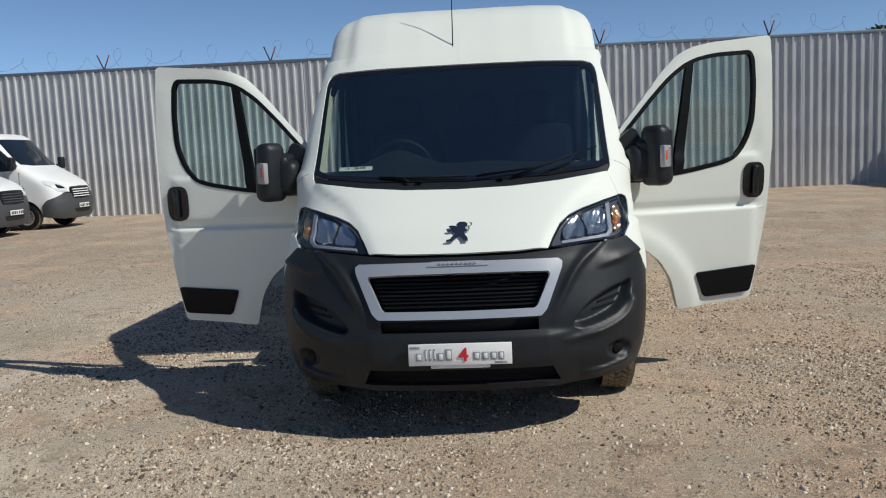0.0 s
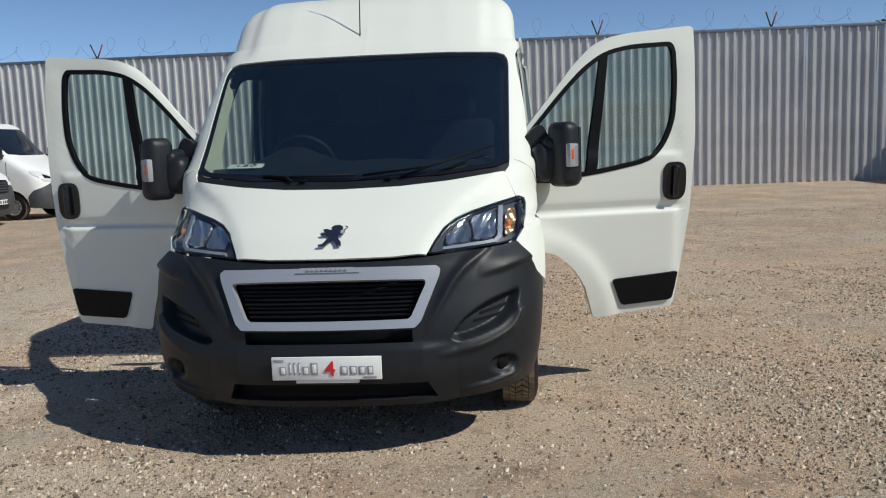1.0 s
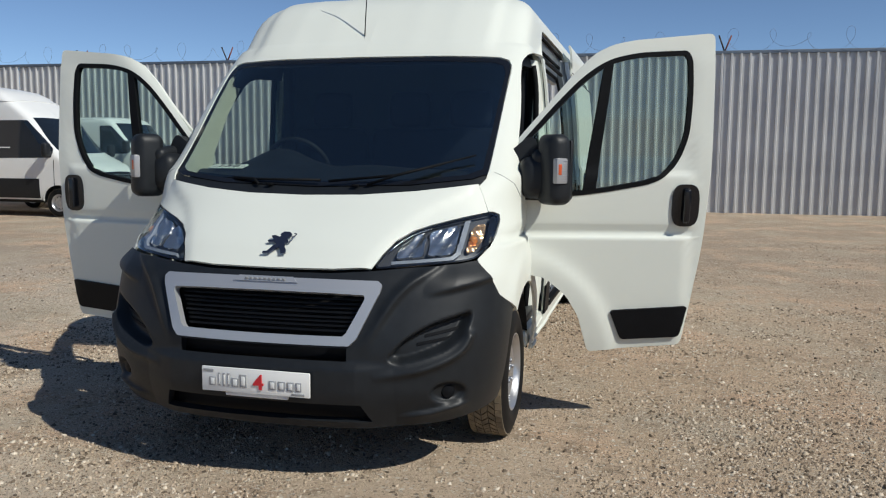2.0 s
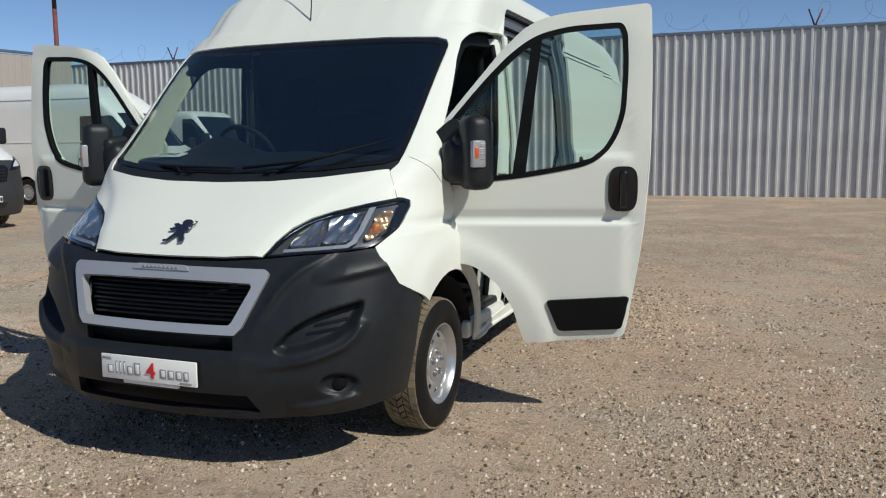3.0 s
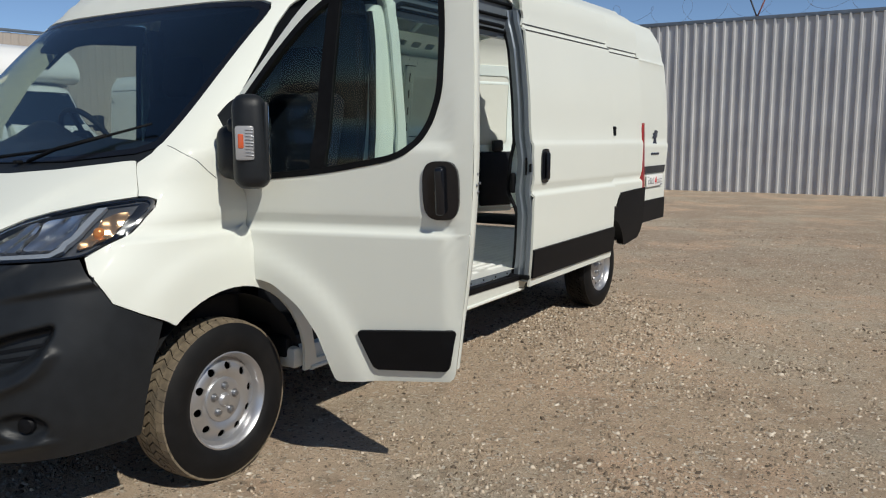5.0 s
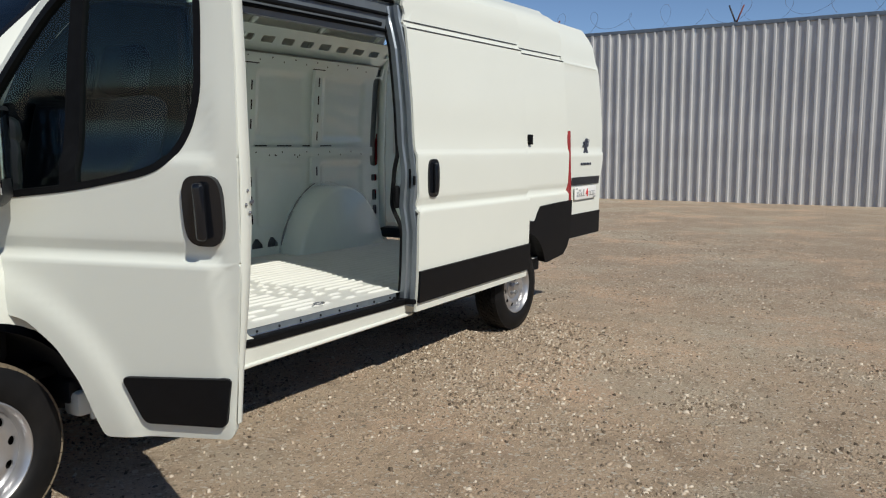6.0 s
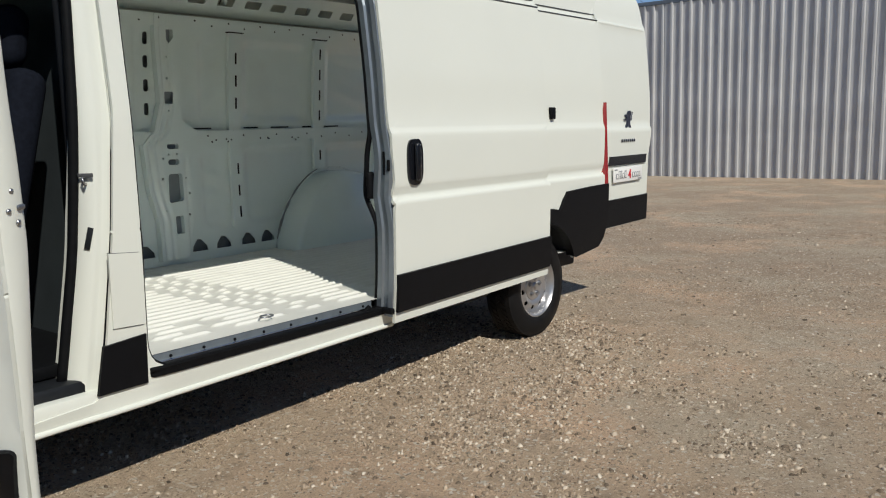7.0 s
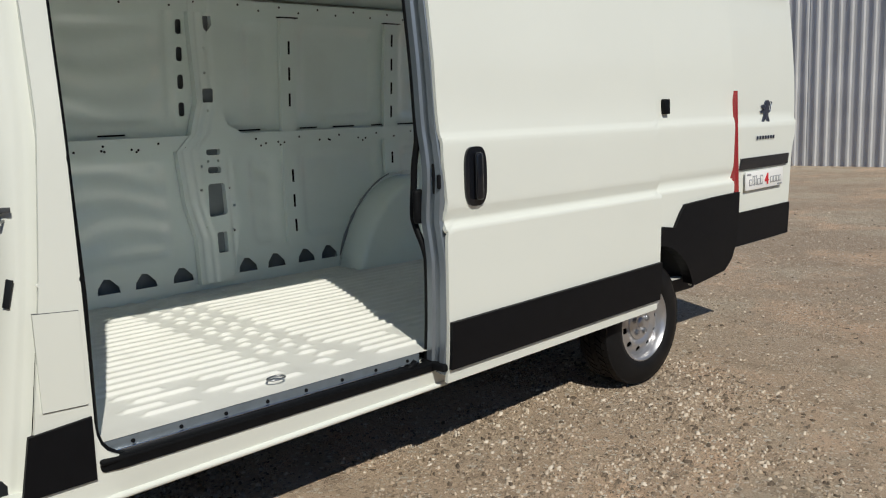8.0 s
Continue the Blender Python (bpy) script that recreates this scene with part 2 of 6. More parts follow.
def panel_mesh(name, outline, fn, mat, holes=(), step=0.06, thick=0.012, away=(0, 3, 1.0), lift=0.0, rows=()):
    """A sheet of the given outline laid on a surface fn(points) and given a thickness inwards."""
    uv, tris = triangulate(outline, holes, step, rows)
    used = np.unique(tris)
    back = np.full(len(uv), -1)
    back[used] = np.arange(len(used))
    uv, tris = uv[used], back[tris]
    p = fn(uv)
    nrm = np.zeros_like(p)
    fnrm = np.cross(p[tris[:, 1]] - p[tris[:, 0]], p[tris[:, 2]] - p[tris[:, 0]])
    if ((p[tris].mean(1) - np.array(away)) * fnrm).sum() < 0:
        tris, fnrm = tris[:, ::-1], -fnrm
    for k in range(3):
        np.add.at(nrm, tris[:, k], fnrm)
    nrm /= np.linalg.norm(nrm, axis=1)[:, None] + 1e-12
    n = len(p)
    p = p + nrm * lift
    low = p - nrm * thick
    verts = np.concatenate([p, low])
    e = np.concatenate([tris[:, [0, 1]], tris[:, [1, 2]], tris[:, [2, 0]]])
    seen = set(map(tuple, e))
    rim = [(a, b) for a, b in e if (b, a) not in seen]
    ra, rb = np.array([a for a, b in rim]), np.array([b for a, b in rim])
    k, m = len(verts), len(rim)
    verts = np.concatenate([verts, p[rb], p[ra], low[ra], low[rb]])
    faces = [tuple(t) for t in tris] + [tuple(t[::-1] + n) for t in tris] + [(k + i, k + m + i, k + 2 * m + i, k + 3 * m + i) for i in range(m)]
    flags = [True] * (2 * len(tris)) + [False] * len(rim)
    return mesh_object(name, verts, faces, mat, flags)


def flat_fn(axis, value):
    """Maps points of a plane (y,z), (x,z) or (x,y) into the world at x, y or z = value."""
    def f(uv):
        v = np.full(len(uv), value, float)
        return np.stack({"x": (v, uv[:, 0], uv[:, 1]), "y": (uv[:, 0], v, uv[:, 1]), "z": (uv[:, 0], uv[:, 1], v)}[axis], 1)
    return f


def box_bm(bm, size, at=(0, 0, 0), bevel=0.0, rot=(0, 0, 0), seg=2):
    g = bmesh.ops.create_cube(bm, size=1.0)
    vs = g["verts"]
    bmesh.ops.scale(bm, vec=size, verts=vs)
    if bevel:
        es = list({e for v in vs for e in v.link_edges})
        r = bmesh.ops.bevel(bm, geom=es, offset=bevel, segments=seg, affect="EDGES", profile=0.5)
        vs = list({v for f in r["faces"] for v in f.verts} | {v for v in vs if v.is_valid})
    bmesh.ops.transform(bm, matrix=pose(*at, *rot), verts=vs)
    return vs


def box_mesh(name, size, mat, at=(0, 0, 0), bevel=0.01, rot=(0, 0, 0), seg=2):
    bm = bmesh.new()
    box_bm(bm, size, at, bevel, rot, seg)
    return from_bm(name, bm, mat, True)


def tube_mesh(name, path, r, mat, n=8, closed=False):
    path = [Vector(p) for p in path]
    verts, faces = [], []
    k = len(path)
    rs = r if isinstance(r, (list, tuple)) else [r] * k
    q, was = None, None
    for i, p in enumerate(path):
        d = (path[(i + 1) % k] - path[i - 1]) if closed else (path[min(i + 1, k - 1)] - path[max(i - 1, 0)])
        d.normalize()
        q = d.to_track_quat("Z", "Y") if q is None else was.rotation_difference(d) @ q
        was = d
        for j in range(n):
            a = 2 * math.pi * j / n
            verts.append(p + q @ Vector((rs[i] * math.cos(a), rs[i] * math.sin(a), 0)))
    for i in range(k if closed else k - 1):
        for j in range(n):
            a, b = i * n, ((i + 1) % k) * n
            faces.append((a + j, a + (j + 1) % n, b + (j + 1) % n, b + j))
    if not closed:
        faces += [tuple(range(n))[::-1], tuple((k - 1) * n + j for j in range(n))]
    return mesh_object(name, verts, faces, mat, [len(f) == 4 for f in faces])


def lathe_mesh(name, prof, mat, n=48, sharp=30):
    """Profile of (radius, x) turned about the x axis."""
    verts, faces = [], []
    for r, x in prof:
        for j in range(n):
            a = 2 * math.pi * j / n
            verts.append((x, r * math.cos(a), r * math.sin(a)))
    for i in range(len(prof) - 1):
        for j in range(n):
            faces.append((i * n + j, i * n + (j + 1) % n, (i + 1) * n + (j + 1) % n, (i + 1) * n + j))
    me = mesh_object(name, verts, faces, mat)
    me.set_sharp_from_angle(angle=radians(sharp))
    return me


class Body:
    """A vehicle's skin: level slices with rounded front corners. Forward is -y; v is the height up to the roof's edge and goes on over the crown."""

    def __init__(self, front, width, depth, power, z_roof, rise, front_roof, crown=2.8):
        self.front, self.width = smooth_curve(*zip(*front)), smooth_curve(*zip(*width))
        self.depth, self.power = smooth_curve(*zip(*depth)), smooth_curve(*zip(*power))
        self.zr, self.rise, self.crown = z_roof, rise, crown
        self.front_roof = smooth_curve(*zip(*front_roof))
        self.vmax = z_roof + 0.6

    def slice(self, v):
        v = np.asarray(v, float)
        phi = np.clip((v - self.zr) / 0.6, 0, 1) * (math.pi / 2)
        up = np.sin(phi) ** (2 / self.crown)
        z = np.where(v <= self.zr, v, self.zr + self.rise * up)
        k = np.where(v <= self.zr, 1.0, np.cos(phi) ** (2 / self.crown))
        vv = np.minimum(v, self.zr)
        y0 = np.where(v <= self.zr, self.front(vv), self.front_roof(z))
        return z, y0, np.maximum(self.width(vv) * k, 1e-4), self.depth(vv) * k + 1e-4, self.power(vv)

    def at_x(self, x, v):
        z, y0, w, L, n = self.slice(v)
        q = np.clip(np.abs(x) / w, 0, 1)
        return float(np.abs(x) + L * (1 - (1 - q**n) ** (1 / n)))

    def at_y(self, y, v):
        z, y0, w, L, n = self.slice(v)
        q = np.clip(1 - (y - y0) / L, 0, 1)
        return float(w * (1 - q**n) ** (1 / n) + (y - y0))

    def point(self, uv, side=1):
        c, v = uv[:, 0], uv[:, 1]
        z, y0, w, L, n = self.slice(v)
        s = np.where(c < 0, -1, 1) * side
        c = np.abs(c)
        lo, hi = np.zeros_like(c), w.copy()
        for _ in range(44):
            mid = (lo + hi) / 2
            big = mid + L * (1 - np.maximum(1 - (mid / w) ** n, 0) ** (1 / n)) > c
            hi, lo = np.where(big, mid, hi), np.where(big, lo, mid)
        x = np.where(c >= w + L, w, lo)
        y = y0 + c - x
        return np.stack([x * s, y, z], 1)

    def xs(self, pts):
        """An open line of (x, z) points of the front laid into the skin's own coordinates."""
        return [(self.at_x(x, z), z) for x, z in finer(pts)]

    def ys(self, pts):
        """The same for (y, z) points of the side."""
        return [(self.at_y(y, z), z) for y, z in finer(pts)]

    def ring(self, pts):
        """A closed outline of (y, z) points of the side."""
        return self.ys(list(pts) + [pts[0]])[:-1]

    def xring(self, pts):
        """A closed outline of (x, z) points of the front."""
        return self.xs(list(pts) + [pts[0]])[:-1]

    def fn(self, side=1):
        return lambda uv: self.point(uv, side)


def both(half):
    """An outline on the right half, closed by its mirror image."""
    return list(half) + [(-x, z) for x, z in reversed(half) if abs(x) > 1e-6]


# ---- ground ----
def gravel_material():
    m = bpy.data.materials.new("crushed_gravel")
    m.use_nodes = True
    nt = m.node_tree
    b = nt.nodes["Principled BSDF"]
    b.inputs["Roughness"].default_value = 0.95
    b.inputs["Specular IOR Level"].default_value = 0.15
    co = nt.nodes.new("ShaderNodeTexCoord").outputs["Object"]

    def noisy(s, d=6.0, r=0.6):
        n = nt.nodes.new("ShaderNodeTexNoise")
        n.inputs["Scale"].default_value, n.inputs["Detail"].default_value, n.inputs["Roughness"].default_value = s, d, r
        nt.links.new(co, n.inputs["Vector"])
        return n.outputs["Fac"]

    def mix(fac, a, b_, lo=0.35, hi=0.65):
        mr = nt.nodes.new("ShaderNodeMapRange")
        mr.inputs[1].default_value, mr.inputs[2].default_value = lo, hi
        nt.links.new(fac, mr.inputs[0])
        mx = nt.nodes.new("ShaderNodeMix")
        mx.data_type = "RGBA"
        nt.links.new(mr.outputs[0], mx.inputs[0])
        for k, v in ((6, a), (7, b_)):
            if isinstance(v, tuple):
                mx.inputs[k].default_value = (*v, 1)
            else:
                nt.links.new(v, mx.inputs[k])
        return mx.outputs[2]

    def cells(s):
        vor = nt.nodes.new("ShaderNodeTexVoronoi")
        vor.inputs["Scale"].default_value = s
        nt.links.new(co, vor.inputs["Vector"])
        sep = nt.nodes.new("ShaderNodeSeparateColor")
        nt.links.new(vor.outputs["Color"], sep.inputs[0])
        return sep.outputs

    # paler and greyer towards the east-facing vans, browner by the fence on the other side
    split = nt.nodes.new("ShaderNodeSeparateXYZ")
    nt.links.new(co, split.inputs[0])
    side = nt.nodes.new("ShaderNodeMath")
    side.operation = "MULTIPLY_ADD"
    side.inputs[1].default_value = 7.0
    nt.links.new(noisy(0.30, 4), side.inputs[0])
    nt.links.new(split.outputs[0], side.inputs[2])
    pale = mix(side.outputs[0], (0.77, 0.655, 0.515), (0.570, 0.430, 0.300), 0.3, 4.8)
    west = nt.nodes.new("ShaderNodeMath")
    west.operation = "MULTIPLY_ADD"
    west.inputs[1].default_value = -1.0
    nt.links.new(split.outputs[0], west.inputs[0])
    nt.links.new(noisy(0.4, 4), west.inputs[2])
    pale = mix(west.outputs[0], pale, (0.40, 0.365, 0.325), 3.5, 9.0)
    north = nt.nodes.new("ShaderNodeMath")
    north.operation = "MULTIPLY_ADD"
    north.inputs[1].default_value = 3.0
    nt.links.new(noisy(0.35, 4), north.inputs[0])
    nt.links.new(split.outputs[1], north.inputs[2])
    pale = mix(north.outputs[0], pale, (0.425, 0.330, 0.240), 4.0, 10.5)
    grey = mix(noisy(0.55, 6, 0.65), pale, (0.51, 0.43, 0.325), 0.48, 0.62)
    rust = mix(noisy(0.8, 7, 0.65), grey, (0.63, 0.445, 0.305), 0.50, 0.64)
    damp = mix(noisy(1.7, 8, 0.7), rust, (0.36, 0.27, 0.19), 0.54, 0.68)
    damp = mix(noisy(5.5, 7, 0.7), damp, (0.39, 0.30, 0.21), 0.54, 0.68)
    grain = mix(noisy(30, 10, 0.85), (0.31, 0.235, 0.165), damp, 0.33, 0.47)
    grain = mix(noisy(170, 5, 0.8), (0.18, 0.137, 0.098), grain, 0.32, 0.46)
    fine = cells(95)
    speck = mix(fine[0], grain, (0.62, 0.54, 0.43), 0.92, 0.94)
    speck2 = mix(fine[1], speck, (0.29, 0.23, 0.17), 0.95, 0.97)
    coarse = cells(55)
    chips = mix(coarse[0], speck2, (0.64, 0.57, 0.47), 0.965, 0.975)
    dark = mix(coarse[1], chips, (0.28, 0.23, 0.17), 0.985, 0.99)
    nt.links.new(dark, b.inputs["Base Color"])
    add = nt.nodes.new("ShaderNodeMath")
    nt.links.new(noisy(60, 10, 0.75), add.inputs[0])
    nt.links.new(noisy(9, 4), add.inputs[1])
    bp = nt.nodes.new("ShaderNodeBump")
    bp.inputs["Strength"].default_value, bp.inputs["Distance"].default_value = 0.9, 0.024
    nt.links.new(add.outputs[0], bp.inputs["Height"])
    nt.links.new(bp.outputs[0], b.inputs["Normal"])
    return m


GRAVEL = gravel_material()
xs = np.concatenate([[-900, -300, -100, -50], np.arange(-30, -8, 1.0), np.arange(-8, 9, 0.12), np.arange(9, 31, 1.0), [50, 100, 300, 900]])
ys_ = np.concatenate([[-900, -300, -100, -40], np.arange(-20, -5, 1.0), np.arange(-5, 12, 0.12), np.arange(12, 40, 1.0), [60, 120, 300, 900]])
gv, gf = [], []
for j, y in enumerate(ys_):
    for i, x in enumerate(xs):
        h = 0.010 * noise.noise((x * 0.9, y * 0.9, 0)) + 0.007 * noise.noise((x * 3.1, y * 3.1, 5)) if abs(x) < 31 and -21 < y < 40 else 0
        h += 0.056 * math.exp(-(((y - 5.3) / 1.3) ** 2) - (x / 2.2) ** 4)
        gv.append((x, y, h - 0.006))
for j in range(len(ys_) - 1):
    for i in range(len(xs) - 1):
        k = j * len(xs) + i
        gf.append((k, k + 1, k + 1 + len(xs), k + len(xs)))
ground = new("ground", mesh_object("ground", gv, gf, GRAVEL))
tagged(ground, "dusty brown crushed gravel yard with pale stones", "ground", kind="structure")


# ---- fence ----
def fence_sheet_mesh(h, mat, width=1.0, deep=0.055):
    """One profiled steel sheet: four narrow crowns standing proud of wide pans."""
    prof, pitch = [], width / 4
    for k in range(4):
        x = k * pitch
        prof += [(x, 0.0), (x + 0.150, 0.0), (x + 0.170, -deep), (x + 0.215, -deep), (x + 0.235, 0.0)]
    prof.append((width + 0.004, 0.0))
    verts, faces = [], []
    for x, y in prof:
        verts += [(x, y, -0.05), (x, y, h)]
    for x, y in prof:
        verts += [(x, y + 0.004, -0.05), (x, y + 0.004, h)]
    n = len(prof)
    for i in range(n - 1):
        a, b = 2 * i, 2 * i + 2
        faces += [(a, b, b + 1, a + 1), (2 * n + b, 2 * n + a, 2 * n + a + 1, 2 * n + b + 1), (a + 1, b + 1, 2 * n + b + 1, 2 * n + a + 1)]
    return mesh_object("fence_sheet", verts, faces, mat, False)


def razor_coil_mesh(length, r, turns):
    pts = []
    n = turns * 18
    for i in range(n + 1):
        a = 2 * math.pi * i / 18
        wob = 1 + 0.35 * math.sin(i * 0.137) + 0.2 * math.sin(i * 0.31)
        pts.append((length * i / n + r * wob * math.cos(a), 0.12 * math.sin(a * 0.5), r * wob * math.sin(a) + 0.27))
    return tube_mesh("razor_wire", pts, 0.0034, WIRE, n=4)


def fence_run(name, start, yaw, length, h, sheet_mat, label, posts, coil=True):
    base = pose(start[0], start[1], 0, 0, 0, yaw)
    run = thing(name, label, "fence", base, kind="structure")
    me = fence_sheet_mesh(h, sheet_mat)
    for k in range(int(length)):
        put("fence_sheet", me, run, m=pose(k, 0.012 * random.uniform(-1, 1), 0, 0.15 * random.uniform(-1, 1), 0.1 * random.uniform(-1, 1), 0))
    put("cap_rail", box_mesh("cap_rail", (length, 0.10, 0.10), CAP, (length / 2, 0.0, h + 0.03), 0.01), run, "blue-grey capping rail")
    put("back_rail", box_mesh("back_rail", (length, 0.06, 0.12), DARK_POST, (length / 2, 0.06, 0.5), 0.01), run)
    arm_l = tube_mesh("wire_arm", [(0, 0, 0), (-0.17, -0.05, 0.45)], 0.022, DARK_POST, 6)
    arm_r = tube_mesh("wire_arm", [(0, 0, 0), (0.17, 0.05, 0.45)], 0.022, RUST, 6)
    for x in posts:
        put("wire_arm", arm_l, run, "dark steel arm of a v-shaped wire bracket", pose(x, 0, h + 0.05))
        put("wire_arm", arm_r, run, "rust-red steel arm of a v-shaped wire bracket", pose(x, 0, h + 0.05))
    if coil:
        cm = razor_coil_mesh(5.0, 0.27, 5)
        for k in range(int(length // 5)):
            put("razor_wire", cm, run, "thin coil of razor wire", pose(k * 5.0, 0, h + 0.05, 0, 0.3 * (-1) ** k, 0))
    return run


SLOPE = math.degrees(math.atan(0.022))
fence_run("wall_north", (-21.6, 21.13), SLOPE, 37, 4.45, FENCE, "tall grey corrugated steel fence with razor wire on top", [4.5, 9.8, 15.0, 20.0, 25.0, 30.0, 35.0])
fence_run("wall_east", (15.3, 21.95), -90, 34, 4.45, FENCE, "grey corrugated steel side fence", [4, 9, 14, 19, 24, 29], coil=False)


def left_wall():
    """The pale clad wall of the yard with its dark toothed eaves line."""
    w = thing("wall_west", "pale beige clad yard wall with dark toothed eaves", "wall", pose(-21.6, 21.1, 0, 0, 0, -98), kind="structure")
    me = fence_sheet_mesh(4.72, FENCE_PALE, deep=0.012)
    for k in range(36):
        put("wall_sheet", me, w, m=pose(k, 0, 0))
    put("cap_rail", box_mesh("cap_rail", (36, 0.12, 0.09), CAP, (18, 0.0, 4.80), 0.01), w)
    tooth = box_mesh("eaves_tooth", (0.10, 0.05, 0.07), DARK_POST, (0, -0.06, 4.70), 0.006)
    for k in range(72):
        put("eaves_tooth", tooth, w, m=pose(0.25 + 0.5 * k, 0, 0))
    al, ar = (tube_mesh("wire_arm", [(0, 0, 4.82), (s * 0.17, 0, 5.30)], 0.022, DARK_POST, 6) for s in (-1, 1))
    for x in (3.0, 8.0, 13.0, 18.0):
        put("wire_arm", al, w, m=pose(x, 0, 0))
        put("wire_arm", ar, w, m=pose(x, 0, 0))


left_wall()

# rust-red lighting mast in the corner of the yard
mast = thing("lighting_mast", "rust-red and dark steel mast behind the fence corner", "mast", pose(-22.4, 21.25, 0))
put("pole", tube_mesh("pole", [(0, 0, 0), (0, 0, 6.6)], 0.085, RUST, 12), mast)
put("upper_pole", tube_mesh("upper_pole", [(0, 0, 6.6), (0, 0, 8.6)], 0.08, DARK_POST, 12), mast, "dark upper section")
put("bracket", box_mesh("bracket", (0.5, 0.12, 0.1), DARK_POST, (0.2, 0, 7.45), 0.02), mast)
put("floodlight", box_mesh("floodlight", (0.34, 0.25, 0.22), STEEL, (0.45, -0.1, 7.35), 0.03), mast, "small grey floodlight")


# ---- the van ----
VAN = thing("panel_van", "white high-roof panel van with black bumper, doors standing open", "van")
SKIN = Body(
    front=[(0.20, 0.085), (0.30, 0.045), (0.45, 0.005), (0.60, 0.01), (0.80, 0.06), (0.92, 0.105), (1.0, 0.175), (1.05, 0.222), (1.15, 0.36), (1.285, 0.53), (1.36, 0.64), (2.03, 1.36), (2.14, 1.50)],
    width=[(0.20, 0.93), (0.38, 0.985), (0.5, 1.005), (0.7, 1.02), (1.0, 1.028), (1.042, 1.029), (1.052, 1.022), (1.060, 0.999), (1.115, 1.016), (1.125, 1.018), (1.36, 1.021), (1.386, 1.016), (1.40, 1.006), (1.7, 0.985), (2.0, 0.955), (2.105, 0.943), (2.118, 0.940), (2.128, 0.921), (2.14, 0.918)],
    depth=[(0.2, 0.60), (0.9, 0.66), (1.0, 0.70), (1.2, 0.70), (1.4, 0.45), (2.14, 0.36)],
    power=[(0.2, 2.6), (0.9, 2.7), (1.2, 3.0), (1.4, 3.6), (2.14, 4.0)],
    z_roof=2.14, rise=0.415, front_roof=[(2.14, 1.50), (2.25, 1.605), (2.36, 1.73), (2.46, 1.93), (2.53, 2.4), (2.555, 3.0)], crown=4.0)
SMOOTH_W = smooth_curve([0.40, 0.7, 1.06, 1.4, 1.7, 2.0, 2.13], [0.968, 0.984, 0.992, 0.988, 0.966, 0.938, 0.910])
HINGE = (1.0, 1.13)
DOOR = [(-0.03, 1.005), (-0.045, 1.20), (-0.12, 1.27), (-0.125, 1.465), (0.076, 1.70), (0.25, 1.905), (0.36, 2.01), (0.45, 2.055), (0.56, 2.078), (0.978, 2.118), (0.985, 1.66), (0.985, 1.47), (0.965, 1.06), (0.915, 0.665), (0.885, 0.47), (0.865, 0.445), (0.368, 0.409), (0.353, 0.457), (0.306, 0.613), (0.23, 0.735), (0.12, 0.825), (0.06, 0.842), (-0.03, 0.845)]
PANE = [(0.838, 2.025), (0.862, 1.98), (0.870, 1.81), (0.858, 1.59), (0.82, 1.48), (0.775, 1.41), (0.71, 1.36), (0.64, 1.335), (0.373, 1.285), (0.0, 1.25), (-0.085, 1.30), (-0.09, 1.465), (0.166, 1.756), (0.30, 1.89), (0.425, 1.975), (0.582, 2.012)]
PANE = rounded(PANE, 0.30, 4)
DOOR = rounded(DOOR, 0.035, 3)


def grow(poly, d):
    """The outline moved outwards by d."""
    p = np.array(poly, float)
    area = 0.5 * np.sum(p[:, 0] * np.roll(p[:, 1], -1) - np.roll(p[:, 0], -1) * p[:, 1])
    e = np.roll(p, -1, 0) - p
    nrm = np.stack([e[:, 1], -e[:, 0]], 1) / (np.linalg.norm(e, axis=1)[:, None] + 1e-9) * np.sign(area)
    a = nrm + np.roll(nrm, 1, 0)
    a /= np.maximum((a**2).sum(1), 0.6)[:, None] / 2
    return [tuple(q) for q in p + a * d]


def yz(poly, y=0.0):
    return [(y + s, z) for s, z in poly]


LAMP = [(0.472, 0.966), (0.505, 1.018), (0.545, 1.075), (0.60, 1.115), (0.67, 1.142), (0.80, 1.175), (0.918, 1.197), (0.938, 1.186), (0.945, 1.160), (0.942, 1.105), (0.924, 1.042), (0.890, 1.001), (0.82, 0.991), (0.72, 0.985), (0.58, 0.974)]
LAMP = rounded(LAMP, 0.03, 3)
FRONT_ARCH = arc(0.98, 0.335, 0.44, 4, 90, 12, 0.487) + arc(0.98, 0.335, 0.49, 95, 128, 6, 0.487)
REAR_ARCH = arc(5.015, 0.37, 0.415, 180, 0, 18)
SLIDE = rounded([(2.23, 0.50), (3.62, 0.50), (3.62, 2.20), (2.23, 2.20)], 0.13, 6)


